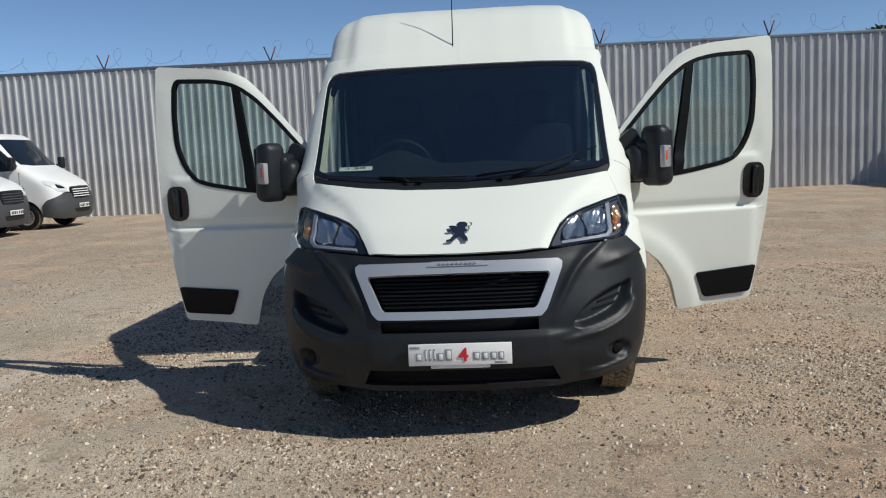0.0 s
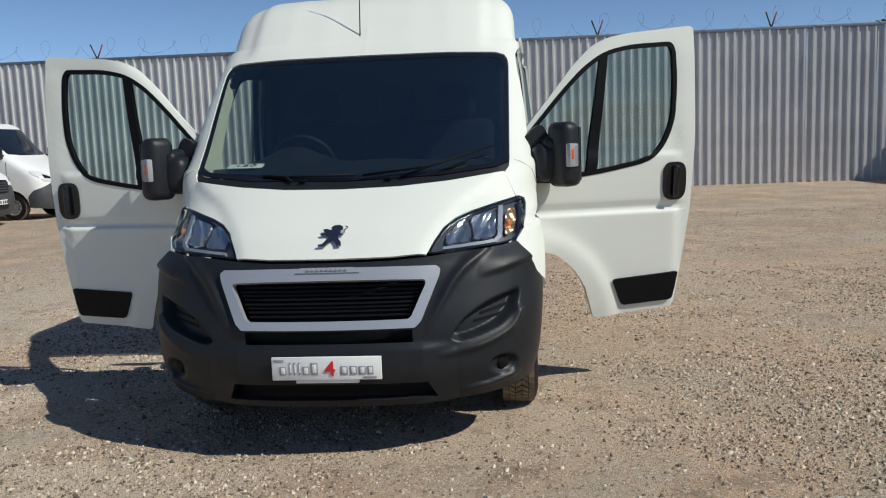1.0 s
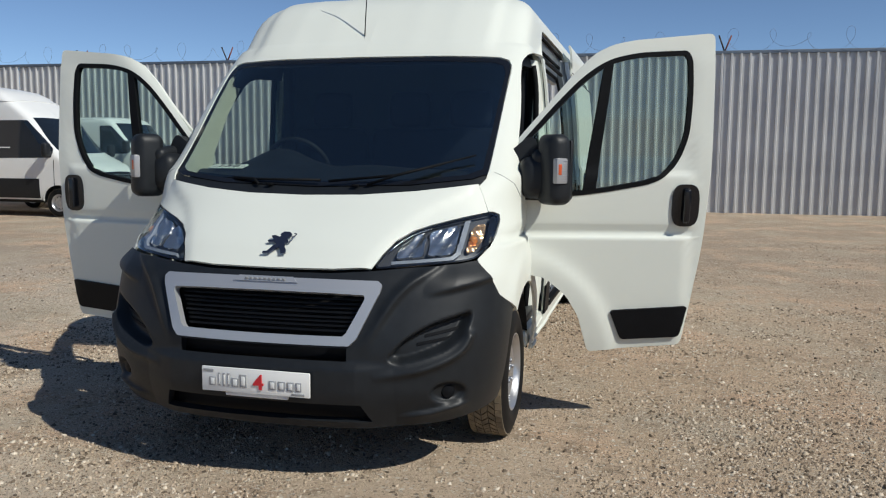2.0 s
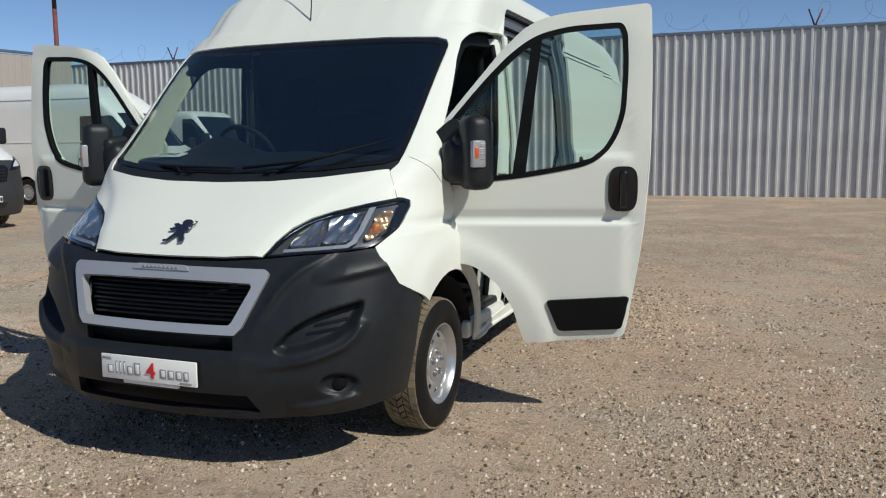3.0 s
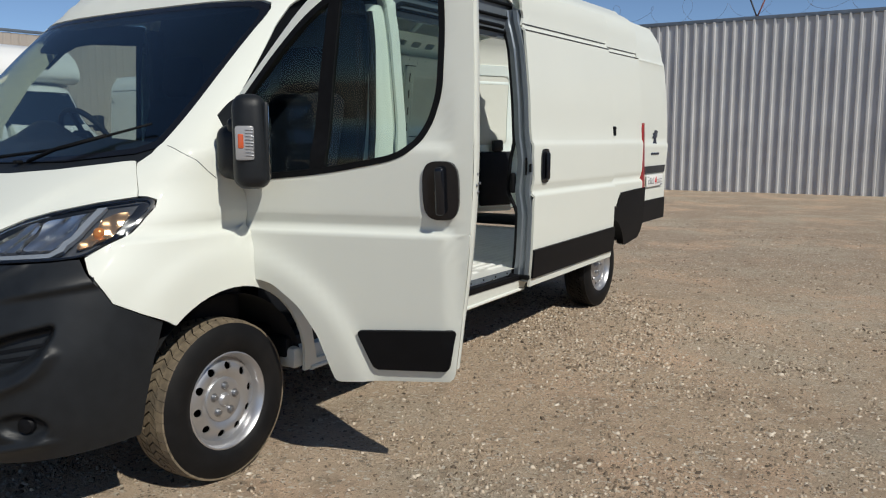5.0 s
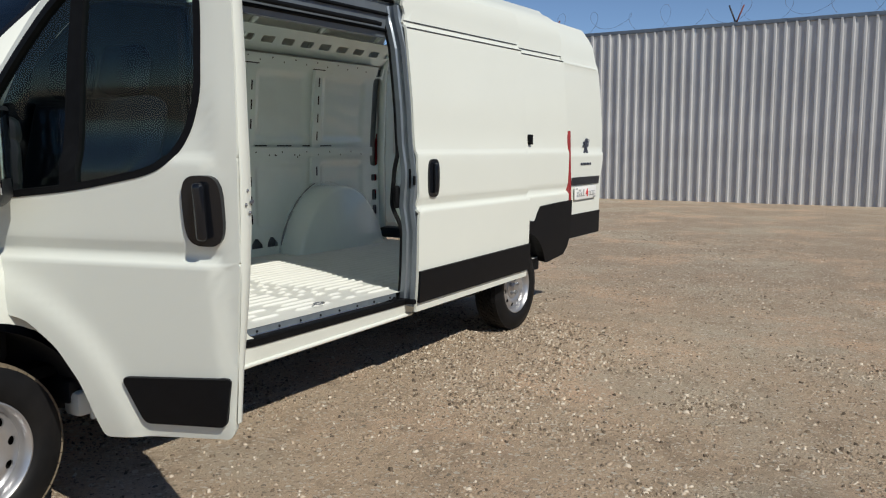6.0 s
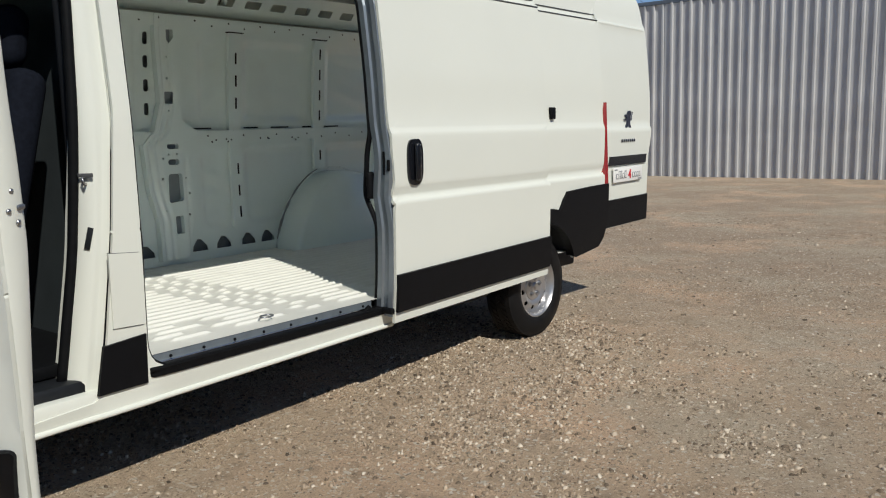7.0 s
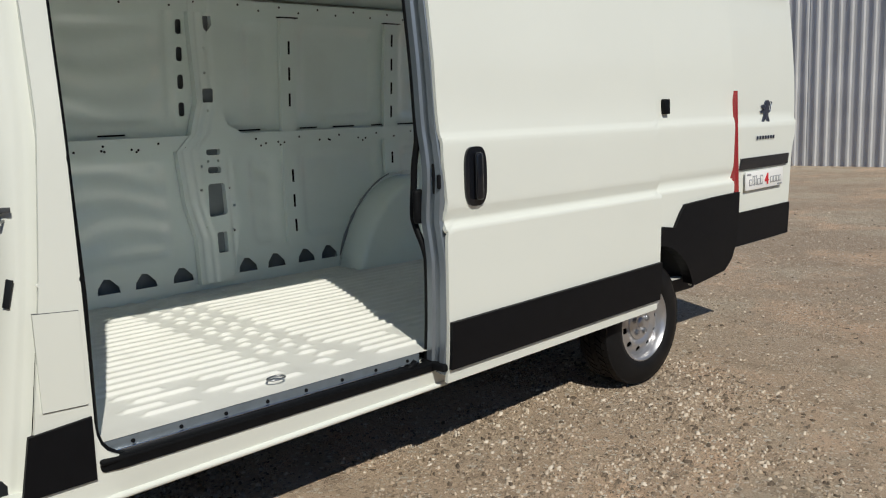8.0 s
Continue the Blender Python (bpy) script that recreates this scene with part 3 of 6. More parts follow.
def flared(side):
    """The skin with the swollen lip round the front wheel arch."""
    def f(uv):
        p = SKIN.point(uv, side).copy()
        r = np.hypot(p[:, 1] - 0.98, p[:, 2] - 0.335)
        k = 1 / (1 + np.exp(np.clip((r - 0.665) / 0.016, -40, 40)))
        k *= (p[:, 2] < 1.045) * (p[:, 1] < 1.75) * np.clip((p[:, 1] - 0.42) / 0.2, 0, 1)
        p[:, 0] += side * 0.022 * k
        k = np.clip((2.29 - p[:, 1]) / 0.03, 0, 1) * np.clip((p[:, 1] - 2.00) / 0.03, 0, 1) * np.clip((2.08 - p[:, 2]) / 0.10, 0, 1)
        p[:, 0] += k * (side * (SMOOTH_W(p[:, 2]) + 0.022) - p[:, 0])
        ax, up = np.abs(p[:, 0]), np.clip((p[:, 2] - 2.05) / 0.05, 0, 1)
        swage = 0.022 / (1 + np.exp(np.clip((ax - 0.735) / 0.007, -40, 40))) * (p[:, 2] > 2.0)
        swage += 0.0028 * (np.exp(-(((ax - 0.26) / 0.05) ** 2)) + np.exp(-(((ax - 0.50) / 0.04) ** 2)))
        front = np.clip((2.6 - p[:, 1]) / 0.6, 0, 1)
        p[:, 2] += up * swage * (0.45 + 0.55 * (1 - front))
        p[:, 1] -= up * swage * 0.8 * front
        return p
    return f


def shell(side):
    b = SKIN
    half = [(0, 2.045)] + [(0, v) for v in np.linspace(2.10, b.vmax, 8)]
    half += [(b.at_y(y, b.vmax), b.vmax) for y in (3.5, 4.5, 5.5, 5.855)]
    half += [(b.at_y(5.855, v), v) for v in np.linspace(b.vmax - 0.06, 0.74, 30)]
    half += b.ys([(5.84, 0.70), (5.79, 0.62), (5.72, 0.56), (5.44, 0.53)] + REAR_ARCH[::-1][2:-2] + [(4.60, 0.445), (3.64, 0.445), (3.62, 0.405), (2.3, 0.378), (1.42, 0.36)] + FRONT_ARCH + [(0.640, 0.742), (0.545, 0.785), (0.452, 0.835), (0.420, 0.90), (0.402, 0.945)])
    half += b.xs([(0.896, 0.996), (0.930, 1.040), (0.948, 1.104), (0.951, 1.162), (0.943, 1.190), (0.918, 1.202), (0.897, 1.204), (0.868, 1.275), (0.842, 1.325), (0.866, 1.36), (0.870, 1.40), (0.875, 1.945), (0.869, 1.985), (0.850, 2.016), (0.80, 2.032), (0.5, 2.042)])
    holes = [b.ring(grow([(y + (0.018 + 0.022 * min(1, max(0, (z - 1.06) / 0.44))) * min(1, max(0, (y - 1.6) / 0.3)), z) for y, z in yz(DOOR, HINGE[1])], 0.008))]
    if side > 0:
        holes.append(b.ring(SLIDE))
    return panel_mesh("body_side", half, flared(side), PAINT, holes, 0.04, 0.014, rows=CREASES)


for side in (1, -1):
    put("body_side", shell(side), VAN)

BONNET = [(0, 0.950), (0.30, 0.953), (0.466, 0.963), (0.499, 1.022), (0.540, 1.081), (0.597, 1.122), (0.67, 1.149), (0.80, 1.182), (0.8957, 1.2015), (0.8668, 1.2750), (0.8408, 1.3245), (0.75, 1.311), (0.55, 1.287), (0.30, 1.268), (0, 1.262)]


def bonnet_fn(uv):
    p = SKIN.point(uv)
    ax, z = np.abs(p[:, 0]), p[:, 2]
    edge = smooth_curve([0.95, 1.0, 1.08, 1.145, 1.20, 1.26, 1.33], [0.445, 0.475, 0.52, 0.585, 0.645, 0.75, 0.86])(z)
    rise = 0.015 / (1 + np.exp((ax - edge) / 0.011))
    p[:, 1] -= rise * 0.6
    p[:, 2] += rise * 0.8
    return p


put("bonnet", panel_mesh("bonnet", both(SKIN.xs(BONNET)), bonnet_fn, PAINT, (), 0.03, 0.012), VAN)
cowl = [(0, 1.266), (0.30, 1.272), (0.55, 1.292), (0.75, 1.314), (0.862, 1.332), (0.864, 1.382), (0.80, 1.360), (0.5, 1.328), (0, 1.316)]
put("cowl", panel_mesh("cowl", both(SKIN.xs(cowl)), SKIN.fn(), PLASTIC, (), 0.05, 0.02, lift=-0.008), VAN, "black plastic windscreen cowl")
screen_out = both(SKIN.xs([(0, 1.318), (0.5, 1.330), (0.80, 1.362), (0.866, 1.385), (0.871, 1.94), (0.865, 1.979), (0.846, 2.010), (0.798, 2.026), (0.5, 2.036), (0, 2.039)]))
screen_in = both(SKIN.xs([(0, 1.337), (0.5, 1.349), (0.78, 1.382), (0.838, 1.41), (0.849, 1.92), (0.843, 1.955), (0.825, 1.985), (0.78, 2.001), (0.5, 2.012), (0, 2.014)]))
put("windscreen_frit", panel_mesh("windscreen_frit", screen_out, SKIN.fn(), GLOSS_BLACK, [screen_in], 0.06, 0.006, lift=-0.003), VAN, "black printed windscreen border")
ws = put("windscreen", panel_mesh("windscreen", screen_in, SKIN.fn(), WIND_GLASS, (), 0.06, 0.004, lift=-0.004), VAN)
ws.visible_shadow = False


for s in (1, -1):
    uv = [(SKIN.at_x(x, z), z) for x, z in ((0.897, 1.390), (0.922, 1.381), (0.945, 1.368), (0.968, 1.352))] + [(SKIN.at_y(y, z), z) for y, z in ((0.853, 1.334), (0.870, 1.315), (0.891, 1.293), (0.93, 1.262))]
    put("panel_seam", tube_mesh("panel_seam", SKIN.point(np.array(uv), s), 0.0016, PLASTIC_GREY, 6), VAN, "thin seam between wing and pillar")


# bumper with its grille mouth and side pockets
def near_line(x, z, line):
    """Distance from points to a bent line."""
    best = np.full(len(x), 9.0)
    for (x0, z0), (x1, z1) in zip(line[:-1], line[1:]):
        dx, dz = x1 - x0, z1 - z0
        t = np.clip(((x - x0) * dx + (z - z0) * dz) / (dx * dx + dz * dz), 0, 1)
        best = np.minimum(best, np.hypot(x - x0 - t * dx, z - z0 - t * dz))
    return best


POCKET = rounded([(0.560, 0.585), (0.635, 0.675), (0.745, 0.740), (0.885, 0.782), (0.903, 0.775), (0.902, 0.735), (0.878, 0.672), (0.815, 0.614), (0.705, 0.574), (0.61, 0.556)], 0.045, 4)
LIP = rounded([(0.46, 0.500), (0.58, 0.514), (0.74, 0.545), (0.875, 0.610), (0.918, 0.775)], 0.12, 8)
LIP = [p for i, p in enumerate(LIP) if 8 < i < len(LIP) - 9]
TUSK = [(0.74, 0.985), (0.665, 0.93), (0.63, 0.90), (0.595, 0.86), (0.565, 0.815), (0.535, 0.76), (0.505, 0.70), (0.478, 0.645), (0.44, 0.585)]


def bumper_fn(uv):
    p = SKIN.point(uv)
    z, ax = p[:, 2], np.abs(p[:, 0])
    out = np.stack([np.sign(uv[:, 0]) * np.clip((ax - 0.3) / 0.8, 0, 0.8), -np.ones(len(z)), np.zeros(len(z))], 1)
    out /= np.linalg.norm(out, axis=1)[:, None]
    d = 0.012 + 0.024 * np.exp(-((near_line(ax, z, LIP) / 0.018) ** 2)) * np.clip((ax - 0.48) / 0.22, 0, 1) * np.clip((0.785 - z) / 0.08, 0, 1) + 0.018 * np.exp(-((near_line(ax, z, TUSK) / 0.022) ** 2)) * np.clip((z - 0.62) / 0.16, 0, 1)
    below = np.interp(ax, [0.58, 0.74, 0.86], [0.322, 0.345, 0.372]) - z
    d += 0.030 / (1 + np.exp(np.clip(-below / 0.003, -40, 40))) * np.exp(-np.clip(below, 0, 1) / 0.035) * np.clip((ax - 0.60) / 0.10, 0, 1) * np.clip((0.90 - ax) / 0.05, 0, 1)
    over = z - 0.862 - 0.22 * (ax - 0.70)
    d += 0.022 * np.exp(-((over / np.where(over > 0, 0.075, 0.014)) ** 2)) * np.clip((ax - 0.70) / 0.12, 0, 1)
    d += 0.026 / (1 + np.exp(np.clip((z - 0.560) / 0.006, -40, 40))) * np.clip((0.60 - ax) / 0.16, 0, 1)
    d -= 0.032 / (1 + np.exp(np.clip((((ax - 0.815) / 0.060) ** 2 + ((z - 0.425) / 0.042) ** 2 - 1) * 6, -40, 40)))
    q = np.stack([ax, z], 1)
    deep = np.clip(near_line(ax, z, list(POCKET) + [POCKET[0]]) / 0.028, 0, 1) * inside(q, POCKET)
    d -= 0.060 * deep * deep * (3 - 2 * deep)
    return p + out * d[:, None]


bump_half = SKIN.xs([(0, 0.943), (0.30, 0.946), (0.47, 0.957), (0.58, 0.968), (0.72, 0.979), (0.82, 0.985), (0.868, 0.992), (0.889, 0.994)])
bump_half += SKIN.ys([(0.403, 0.947), (0.420, 0.900), (0.452, 0.835), (0.545, 0.785), (0.640, 0.742), (0.60, 0.62), (0.565, 0.45), (0.56, 0.32)])
bump_half += SKIN.xs([(0.80, 0.285), (0.5, 0.27), (0, 0.265)])
mouth = both(SKIN.xs([(0, 0.895), (0.30, 0.893), (0.500, 0.888), (0.502, 0.86), (0.425, 0.685), (0.405, 0.664), (0, 0.664)]))
slot = both(SKIN.xs([(0, 0.632), (0.40, 0.632), (0.40, 0.575), (0, 0.575)]))
low_slot = both(SKIN.xs([(0, 0.385), (0.46, 0.385), (0.50, 0.30), (0, 0.30)]))
bumper = put("front_bumper", panel_mesh("front_bumper", bump_half + [(-x, z) for x, z in reversed(bump_half) if x > 1e-6], bumper_fn, PLASTIC, [mouth, slot, low_slot], 0.0095, 0.035), VAN, "unpainted black textured plastic bumper")
frame_out = both(SKIN.xs([(0, 0.925), (0.30, 0.924), (0.515, 0.921), (0.535, 0.905), (0.530, 0.875), (0.445, 0.675), (0.415, 0.645), (0, 0.643)]))
frame_in = both(SKIN.xs([(0, 0.868), (0.30, 0.866), (0.462, 0.861), (0.468, 0.845), (0.400, 0.700), (0.385, 0.686), (0, 0.684)]))


def proud(d, fn=SKIN.point):
    def f(uv):
        p = fn(uv).copy()
        p[:, 1] -= d
        return p
    return f


put("grille_frame", panel_mesh("grille_frame", rounded(frame_out, 0.035, 4), proud(0.030), SILVER, [rounded(frame_in, 0.022, 4)], 0.04, 0.035), bumper, "satin silver grille surround")
put("nose_strip", panel_mesh("nose_strip", both(SKIN.xs([(0, 0.928), (0.13, 0.928), (0.155, 0.905), (0, 0.905)])), proud(0.037), SILVER, (), 0.04, 0.012), bumper, "silver strip at the top of the grille")
for k in range(9):
    put("strip_bar", box_mesh("strip_bar", (0.014, 0.004, 0.009), INK_GREY, (-0.09 + 0.0225 * k, 0.0615, 0.917), 0.001), bumper)
for k in range(9):
    z = 0.695 + 0.019 * k
    hw = 0.385 + 0.075 * (z - 0.69) / 0.17
    put("grille_slat", panel_mesh("grille_slat", both(SKIN.xs([(0, z), (hw, z), (hw, z + 0.009), (0, z + 0.009)])), proud(-0.028 if k % 3 else -0.018), RUB, (), 0.06, 0.03), bumper)
# near-black boards added behind the openings to stand in for shade inside
put("slot_backing", box_mesh("slot_backing", (0.86, 0.015, 0.09), RUB, (0, 0.092, 0.603), 0.002), VAN)
put("low_slot_backing", box_mesh("low_slot_backing", (1.04, 0.015, 0.12), RUB, (0, 0.115, 0.345), 0.002), VAN)
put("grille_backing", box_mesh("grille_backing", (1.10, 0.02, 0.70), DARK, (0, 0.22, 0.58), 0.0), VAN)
for s in (1, -1):
    for k in range(2):
        zz = 0.635 + 0.035 * k
        put("pocket_bar", panel_mesh("pocket_bar", SKIN.xring([(0.70 + 0.03 * k, zz), (0.87, zz + 0.03), (0.87, zz + 0.042), (0.70 + 0.03 * k, zz + 0.012)]), lambda uv, s=s: SKIN.point(uv, s) + np.array([-s * 0.016, 0.040, 0]), RUB, (), 0.04, 0.01), bumper)
    put("fog_lamp", lathe_mesh("fog_lamp", [(0.0, -0.012), (0.026, -0.008), (0.032, 0.0), (0.034, 0.03)], RUB, 20), bumper, "round fog lamp blank", pose(s * 0.812, 0.205, 0.425, 0, 0, 90 + s * 25))


# head lamps

def lamp(side):
    b = SKIN
    h = put("headlamp", panel_mesh("headlamp", b.xring(LAMP), b.fn(side), LENS, (), 0.04, 0.004, lift=0.002), VAN, "clear swept-back headlamp")
    h.visible_shadow = False

    def deep(d):
        def f(uv):
            p = b.point(uv, side).copy()
            p[:, 1] += d
            p[:, 0] -= side * d * 0.35
            return p
        return f
    put("lamp_bowl", panel_mesh("lamp_bowl", b.xring(grow(LAMP, 0.003)), deep(0.048), LAMP_GREY, (), 0.04, 0.006), h)
    rim_in = b.xring(grow(LAMP, -0.0055))
    put("lamp_rim", panel_mesh("lamp_rim", b.xring(grow(LAMP, 0.002)), deep(0.004), GLOSS_BLACK, [rim_in], 0.03, 0.006), h, "black lamp edge")
    refl = [[(0.555, 1.005), (0.675, 1.012), (0.655, 1.115), (0.605, 1.095), (0.56, 1.055)], [(0.695, 1.015), (0.795, 1.022), (0.80, 1.145), (0.675, 1.115)]]
    for q in refl:
        cx, cz = np.mean(q, axis=0)

        def bowl(uv, cx=cx, cz=cz):
            p = deep(0.014)(uv)
            r2 = ((np.abs(p[:, 0]) - cx + 0.01) / 0.075) ** 2 + ((p[:, 2] - cz) / 0.06) ** 2
            fold = np.abs((np.abs(p[:, 0]) * 17 - p[:, 2] * 9) % 1 - 0.5)
            p[:, 1] += 0.030 * np.clip(1 - r2, 0, 1) + 0.040 * fold * (0.4 + 8 * np.abs(p[:, 2] - cz))
            return p
        put("reflector", panel_mesh("reflector", b.xring(rounded(q, 0.02, 4)), bowl, LAMP_CHROME, (), 0.008, 0.012), h, "chrome reflector")
    top = np.array([(b.at_x(x, z - 0.013), z - 0.013) for x, z in finer(LAMP[3:19]) if 0.52 < x < 0.91 and z > 1.05])
    put("lamp_edge_strip", tube_mesh("lamp_edge_strip", deep(0.006)(top), 0.0022, LAMP_CHROME, 6), h, "thin chrome line under the upper edge")
    put("light_bar", panel_mesh("light_bar", b.xring([(0.545, 0.982), (0.80, 0.998), (0.828, 1.02), (0.835, 1.165), (0.812, 1.160), (0.808, 1.03), (0.79, 1.012), (0.545, 0.994)]), deep(0.010), BAR_GREY, (), 0.02, 0.02), h, "pale grey day-light bar")

    def facets(uv):
        p = deep(0.020)(uv)
        p[:, 1] += 0.022 * np.abs((np.abs(p[:, 0]) * 26 + p[:, 2] * 14) % 1 - 0.5) + 0.012 * np.abs((p[:, 2] * 30) % 1 - 0.5)
        return p
    # the bulb's amber reflection is put into this reflector's colour
    ind = put("indicator", panel_mesh("indicator", b.xring(rounded([(0.845, 1.020), (0.885, 1.032), (0.905, 1.09), (0.898, 1.150), (0.850, 1.135)], 0.02, 3)), facets, BULB_REFLECTION, (), 0.006, 0.01), h, "indicator reflector coloured with the bulb's amber reflection")
    put("lamp_corner", panel_mesh("lamp_corner", b.xring(rounded([(0.902, 1.035), (0.915, 1.10), (0.912, 1.180), (0.934, 1.176), (0.938, 1.11), (0.918, 1.050)], 0.012, 3)), deep(0.008), GLOSS_BLACK, (), 0.02, 0.006), h, "black outer corner")
    at = deep(0.022)(np.array([(b.at_x(0.866, 1.075), 1.075)]))[0]
    put("indicator_bulb", lathe_mesh("indicator_bulb", [(0.0, 0.012), (0.010, 0.011), (0.017, 0.006), (0.020, 0.0), (0.020, -0.010)], AMBER_CHROME, 20), ind, "amber indicator bulb", pose(*[float(q) for q in at], 0, 0, -90 + side * 30))


lamp(1)
lamp(-1)


# wheels
def wheel_meshes():
    prof = [(0.198, 0.085), (0.205, 0.098), (0.235, 0.108), (0.270, 0.109), (0.300, 0.100), (0.322, 0.090), (0.331, 0.083), (0.331, -0.083), (0.322, -0.090), (0.27, -0.109), (0.205, -0.098), (0.198, -0.085)]
    tyre = lathe_mesh("tyre", prof, TYRE_WALL, 72, 50)
    tread_v, tread_f = [], []
    n = 50
    for k in range(n):
        a0 = 2 * math.pi * k / n
        for row, (x0, x1) in enumerate(((-0.088, -0.056), (-0.052, -0.020), (-0.016, 0.016), (0.020, 0.052), (0.056, 0.088))):
            off = 0.35 * (row % 2) * 2 * math.pi / n
            da = 2 * math.pi / n * (0.93 if row in (0, 4) else 0.78)
            s = len(tread_v)
            sk = 0.62 * 2 * math.pi / n * (0.25, 1, -1, 1, 0.25)[row]
            for r in (0.329, 0.339):
                for (x, aa) in ((x0, a0 + off), (x1, a0 + off + sk), (x1, a0 + off + sk + da), (x0, a0 + off + da)):
                    rr = r - (0.006 if abs(x) > 0.08 else 0)
                    tread_v.append((x, rr * math.cos(aa), rr * math.sin(aa)))
            tread_f += [(s + 4, s + 5, s + 6, s + 7), (s, s + 1, s + 5, s + 4), (s + 1, s + 2, s + 6, s + 5), (s + 2, s + 3, s + 7, s + 6), (s + 3, s, s + 4, s + 7)]
    tread = mesh_object("tread", tread_v, tread_f, TYRE_TREAD, False)
    rim_prof = [(0.203, 0.092), (0.206, 0.098), (0.200, 0.100), (0.190, 0.090), (0.182, 0.070), (0.176, 0.050)]
    rim = lathe_mesh("rim", rim_prof, STEEL_SILVER, 64, 40)

    def dish(uv):
        r = np.linalg.norm(uv, axis=1)
        x = smooth_curve([0, 0.055, 0.075, 0.105, 0.125, 0.150, 0.178], [0.055, 0.055, 0.055, 0.066, 0.074, 0.068, 0.052])(r)
        return np.stack([x, uv[:, 0], uv[:, 1]], 1)
    holes = [arc(0.143 * math.cos(a), 0.143 * math.sin(a), 0.0175, 0, 330, 11) for a in np.arange(0.15, 6.4, 2 * math.pi / 10)[:10]]
    disc = panel_mesh("disc", arc(0, 0, 0.178, 0, 354, 59), dish, STEEL_SILVER, holes, 0.014, 0.006, away=(-1, 0, 0))
    hub = lathe_mesh("hub", [(0.0, 0.083), (0.020, 0.082), (0.026, 0.078), (0.030, 0.070), (0.082, 0.069), (0.092, 0.066), (0.097, 0.058), (0.098, 0.045)], STEEL_SILVER, 24)
    bolt = lathe_mesh("bolt", [(0.0, 0.086), (0.010, 0.085), (0.013, 0.079), (0.0135, 0.070), (0.020, 0.0695), (0.021, 0.060)], STEEL, 12)
    back = lathe_mesh("brake_drum", [(0.0, 0.0), (0.17, 0.0), (0.17, -0.08), (0.0, -0.08)], DARK, 32)
    return tyre, tread, rim, disc, hub, bolt, back


WHEEL = wheel_meshes()


# rear tread copy in sidewall black: its shade is put into the colour
SHADED_TREAD = WHEEL[1].copy()
SHADED_TREAD.materials[0] = TYRE_WALL


def wheel(parent, m, scale=1.0, label="silver steel wheel with a dusty black tyre", dusty=True):
    tyre, tread, rim, disc, hub, bolt, back = WHEEL
    # without dusty, the tread takes the copy coloured for shade
    tread = tread if dusty else SHADED_TREAD
    w = put("wheel", tyre, parent, label, m @ Matrix.Scale(scale, 4))
    put("tread", tread, w, "pale dust on the tyre tread" if dusty else "")
    put("rim", rim, w)
    put("wheel_disc", disc, w)
    put("hub", hub, w)
    put("brake_drum", back, w)
    for k in range(5):
        a = 2 * math.pi * (k + 0.2) / 5
        put("bolt", bolt, w, m=pose(0, 0.058 * math.cos(a), 0.058 * math.sin(a)))
    return w


for y in (0.98, 5.015):
    z, k = (0.335, 1.0) if y < 2 else (0.375, 0.96)
    wheel(VAN, pose(0.885, y, z), k, dusty=y < 2)
    wheel(VAN, pose(-0.885, y, z, 0, 0, 180), k, dusty=y < 2)


def arch_liner(y, side, r=0.45, z=0.335, low=4):
    v = []
    pts = arc(0, 0, r, 180 - low, low, 24)
    for x in (0.985, 0.74):
        v += [(side * x, y + a, z + b) for a, b in pts]
    n = len(pts)
    f = [(i, i + 1, n + i + 1, n + i) for i in range(n - 1)]
    v += [(side * 0.74, y, z)]
    f += [(n + i, n + i + 1, 2 * n) for i in range(n - 1)]
    return mesh_object("arch_liner", v, f, DARK)


for y in (0.98, 5.015):
    for s in (1, -1):
        put("arch_liner", arch_liner(y, s, *((0.45, 0.335, 4) if y < 2 else (0.425, 0.40, 22))), VAN)


# front doors, built shut and swung about their hinges
def barrel(cy, cz, a, b, n=3.4, k=40):
    """A bulging rounded oblong."""
    out = []
    for i in range(k):
        t = 2 * math.pi * i / k
        c, s = math.cos(t), math.sin(t)
        out.append((cy + a * math.copysign(abs(c) ** (2 / n), c), cz + b * math.copysign(abs(s) ** (2 / n), s)))
    return out


def smooth_side(uv, side, d=0.012, taper=0.10):
    """The skin without its creases, moved in by d."""
    p = SKIN.point(uv, side).copy()
    p[:, 0] = side * (SMOOTH_W(p[:, 2]) - d - taper * np.clip((1.35 - p[:, 1]) / 0.40, 0, 1) ** 2)
    return p


def door_depth(z):
    """Depth of the door behind its smooth side: thick below the waist, thin round the window."""
    return np.interp(z, [0.45, 0.7, 1.0, 1.15, 1.35, 1.55, 1.75, 2.1], [0.006, 0.014, 0.040, 0.054, 0.054, 0.050, 0.044, 0.040])


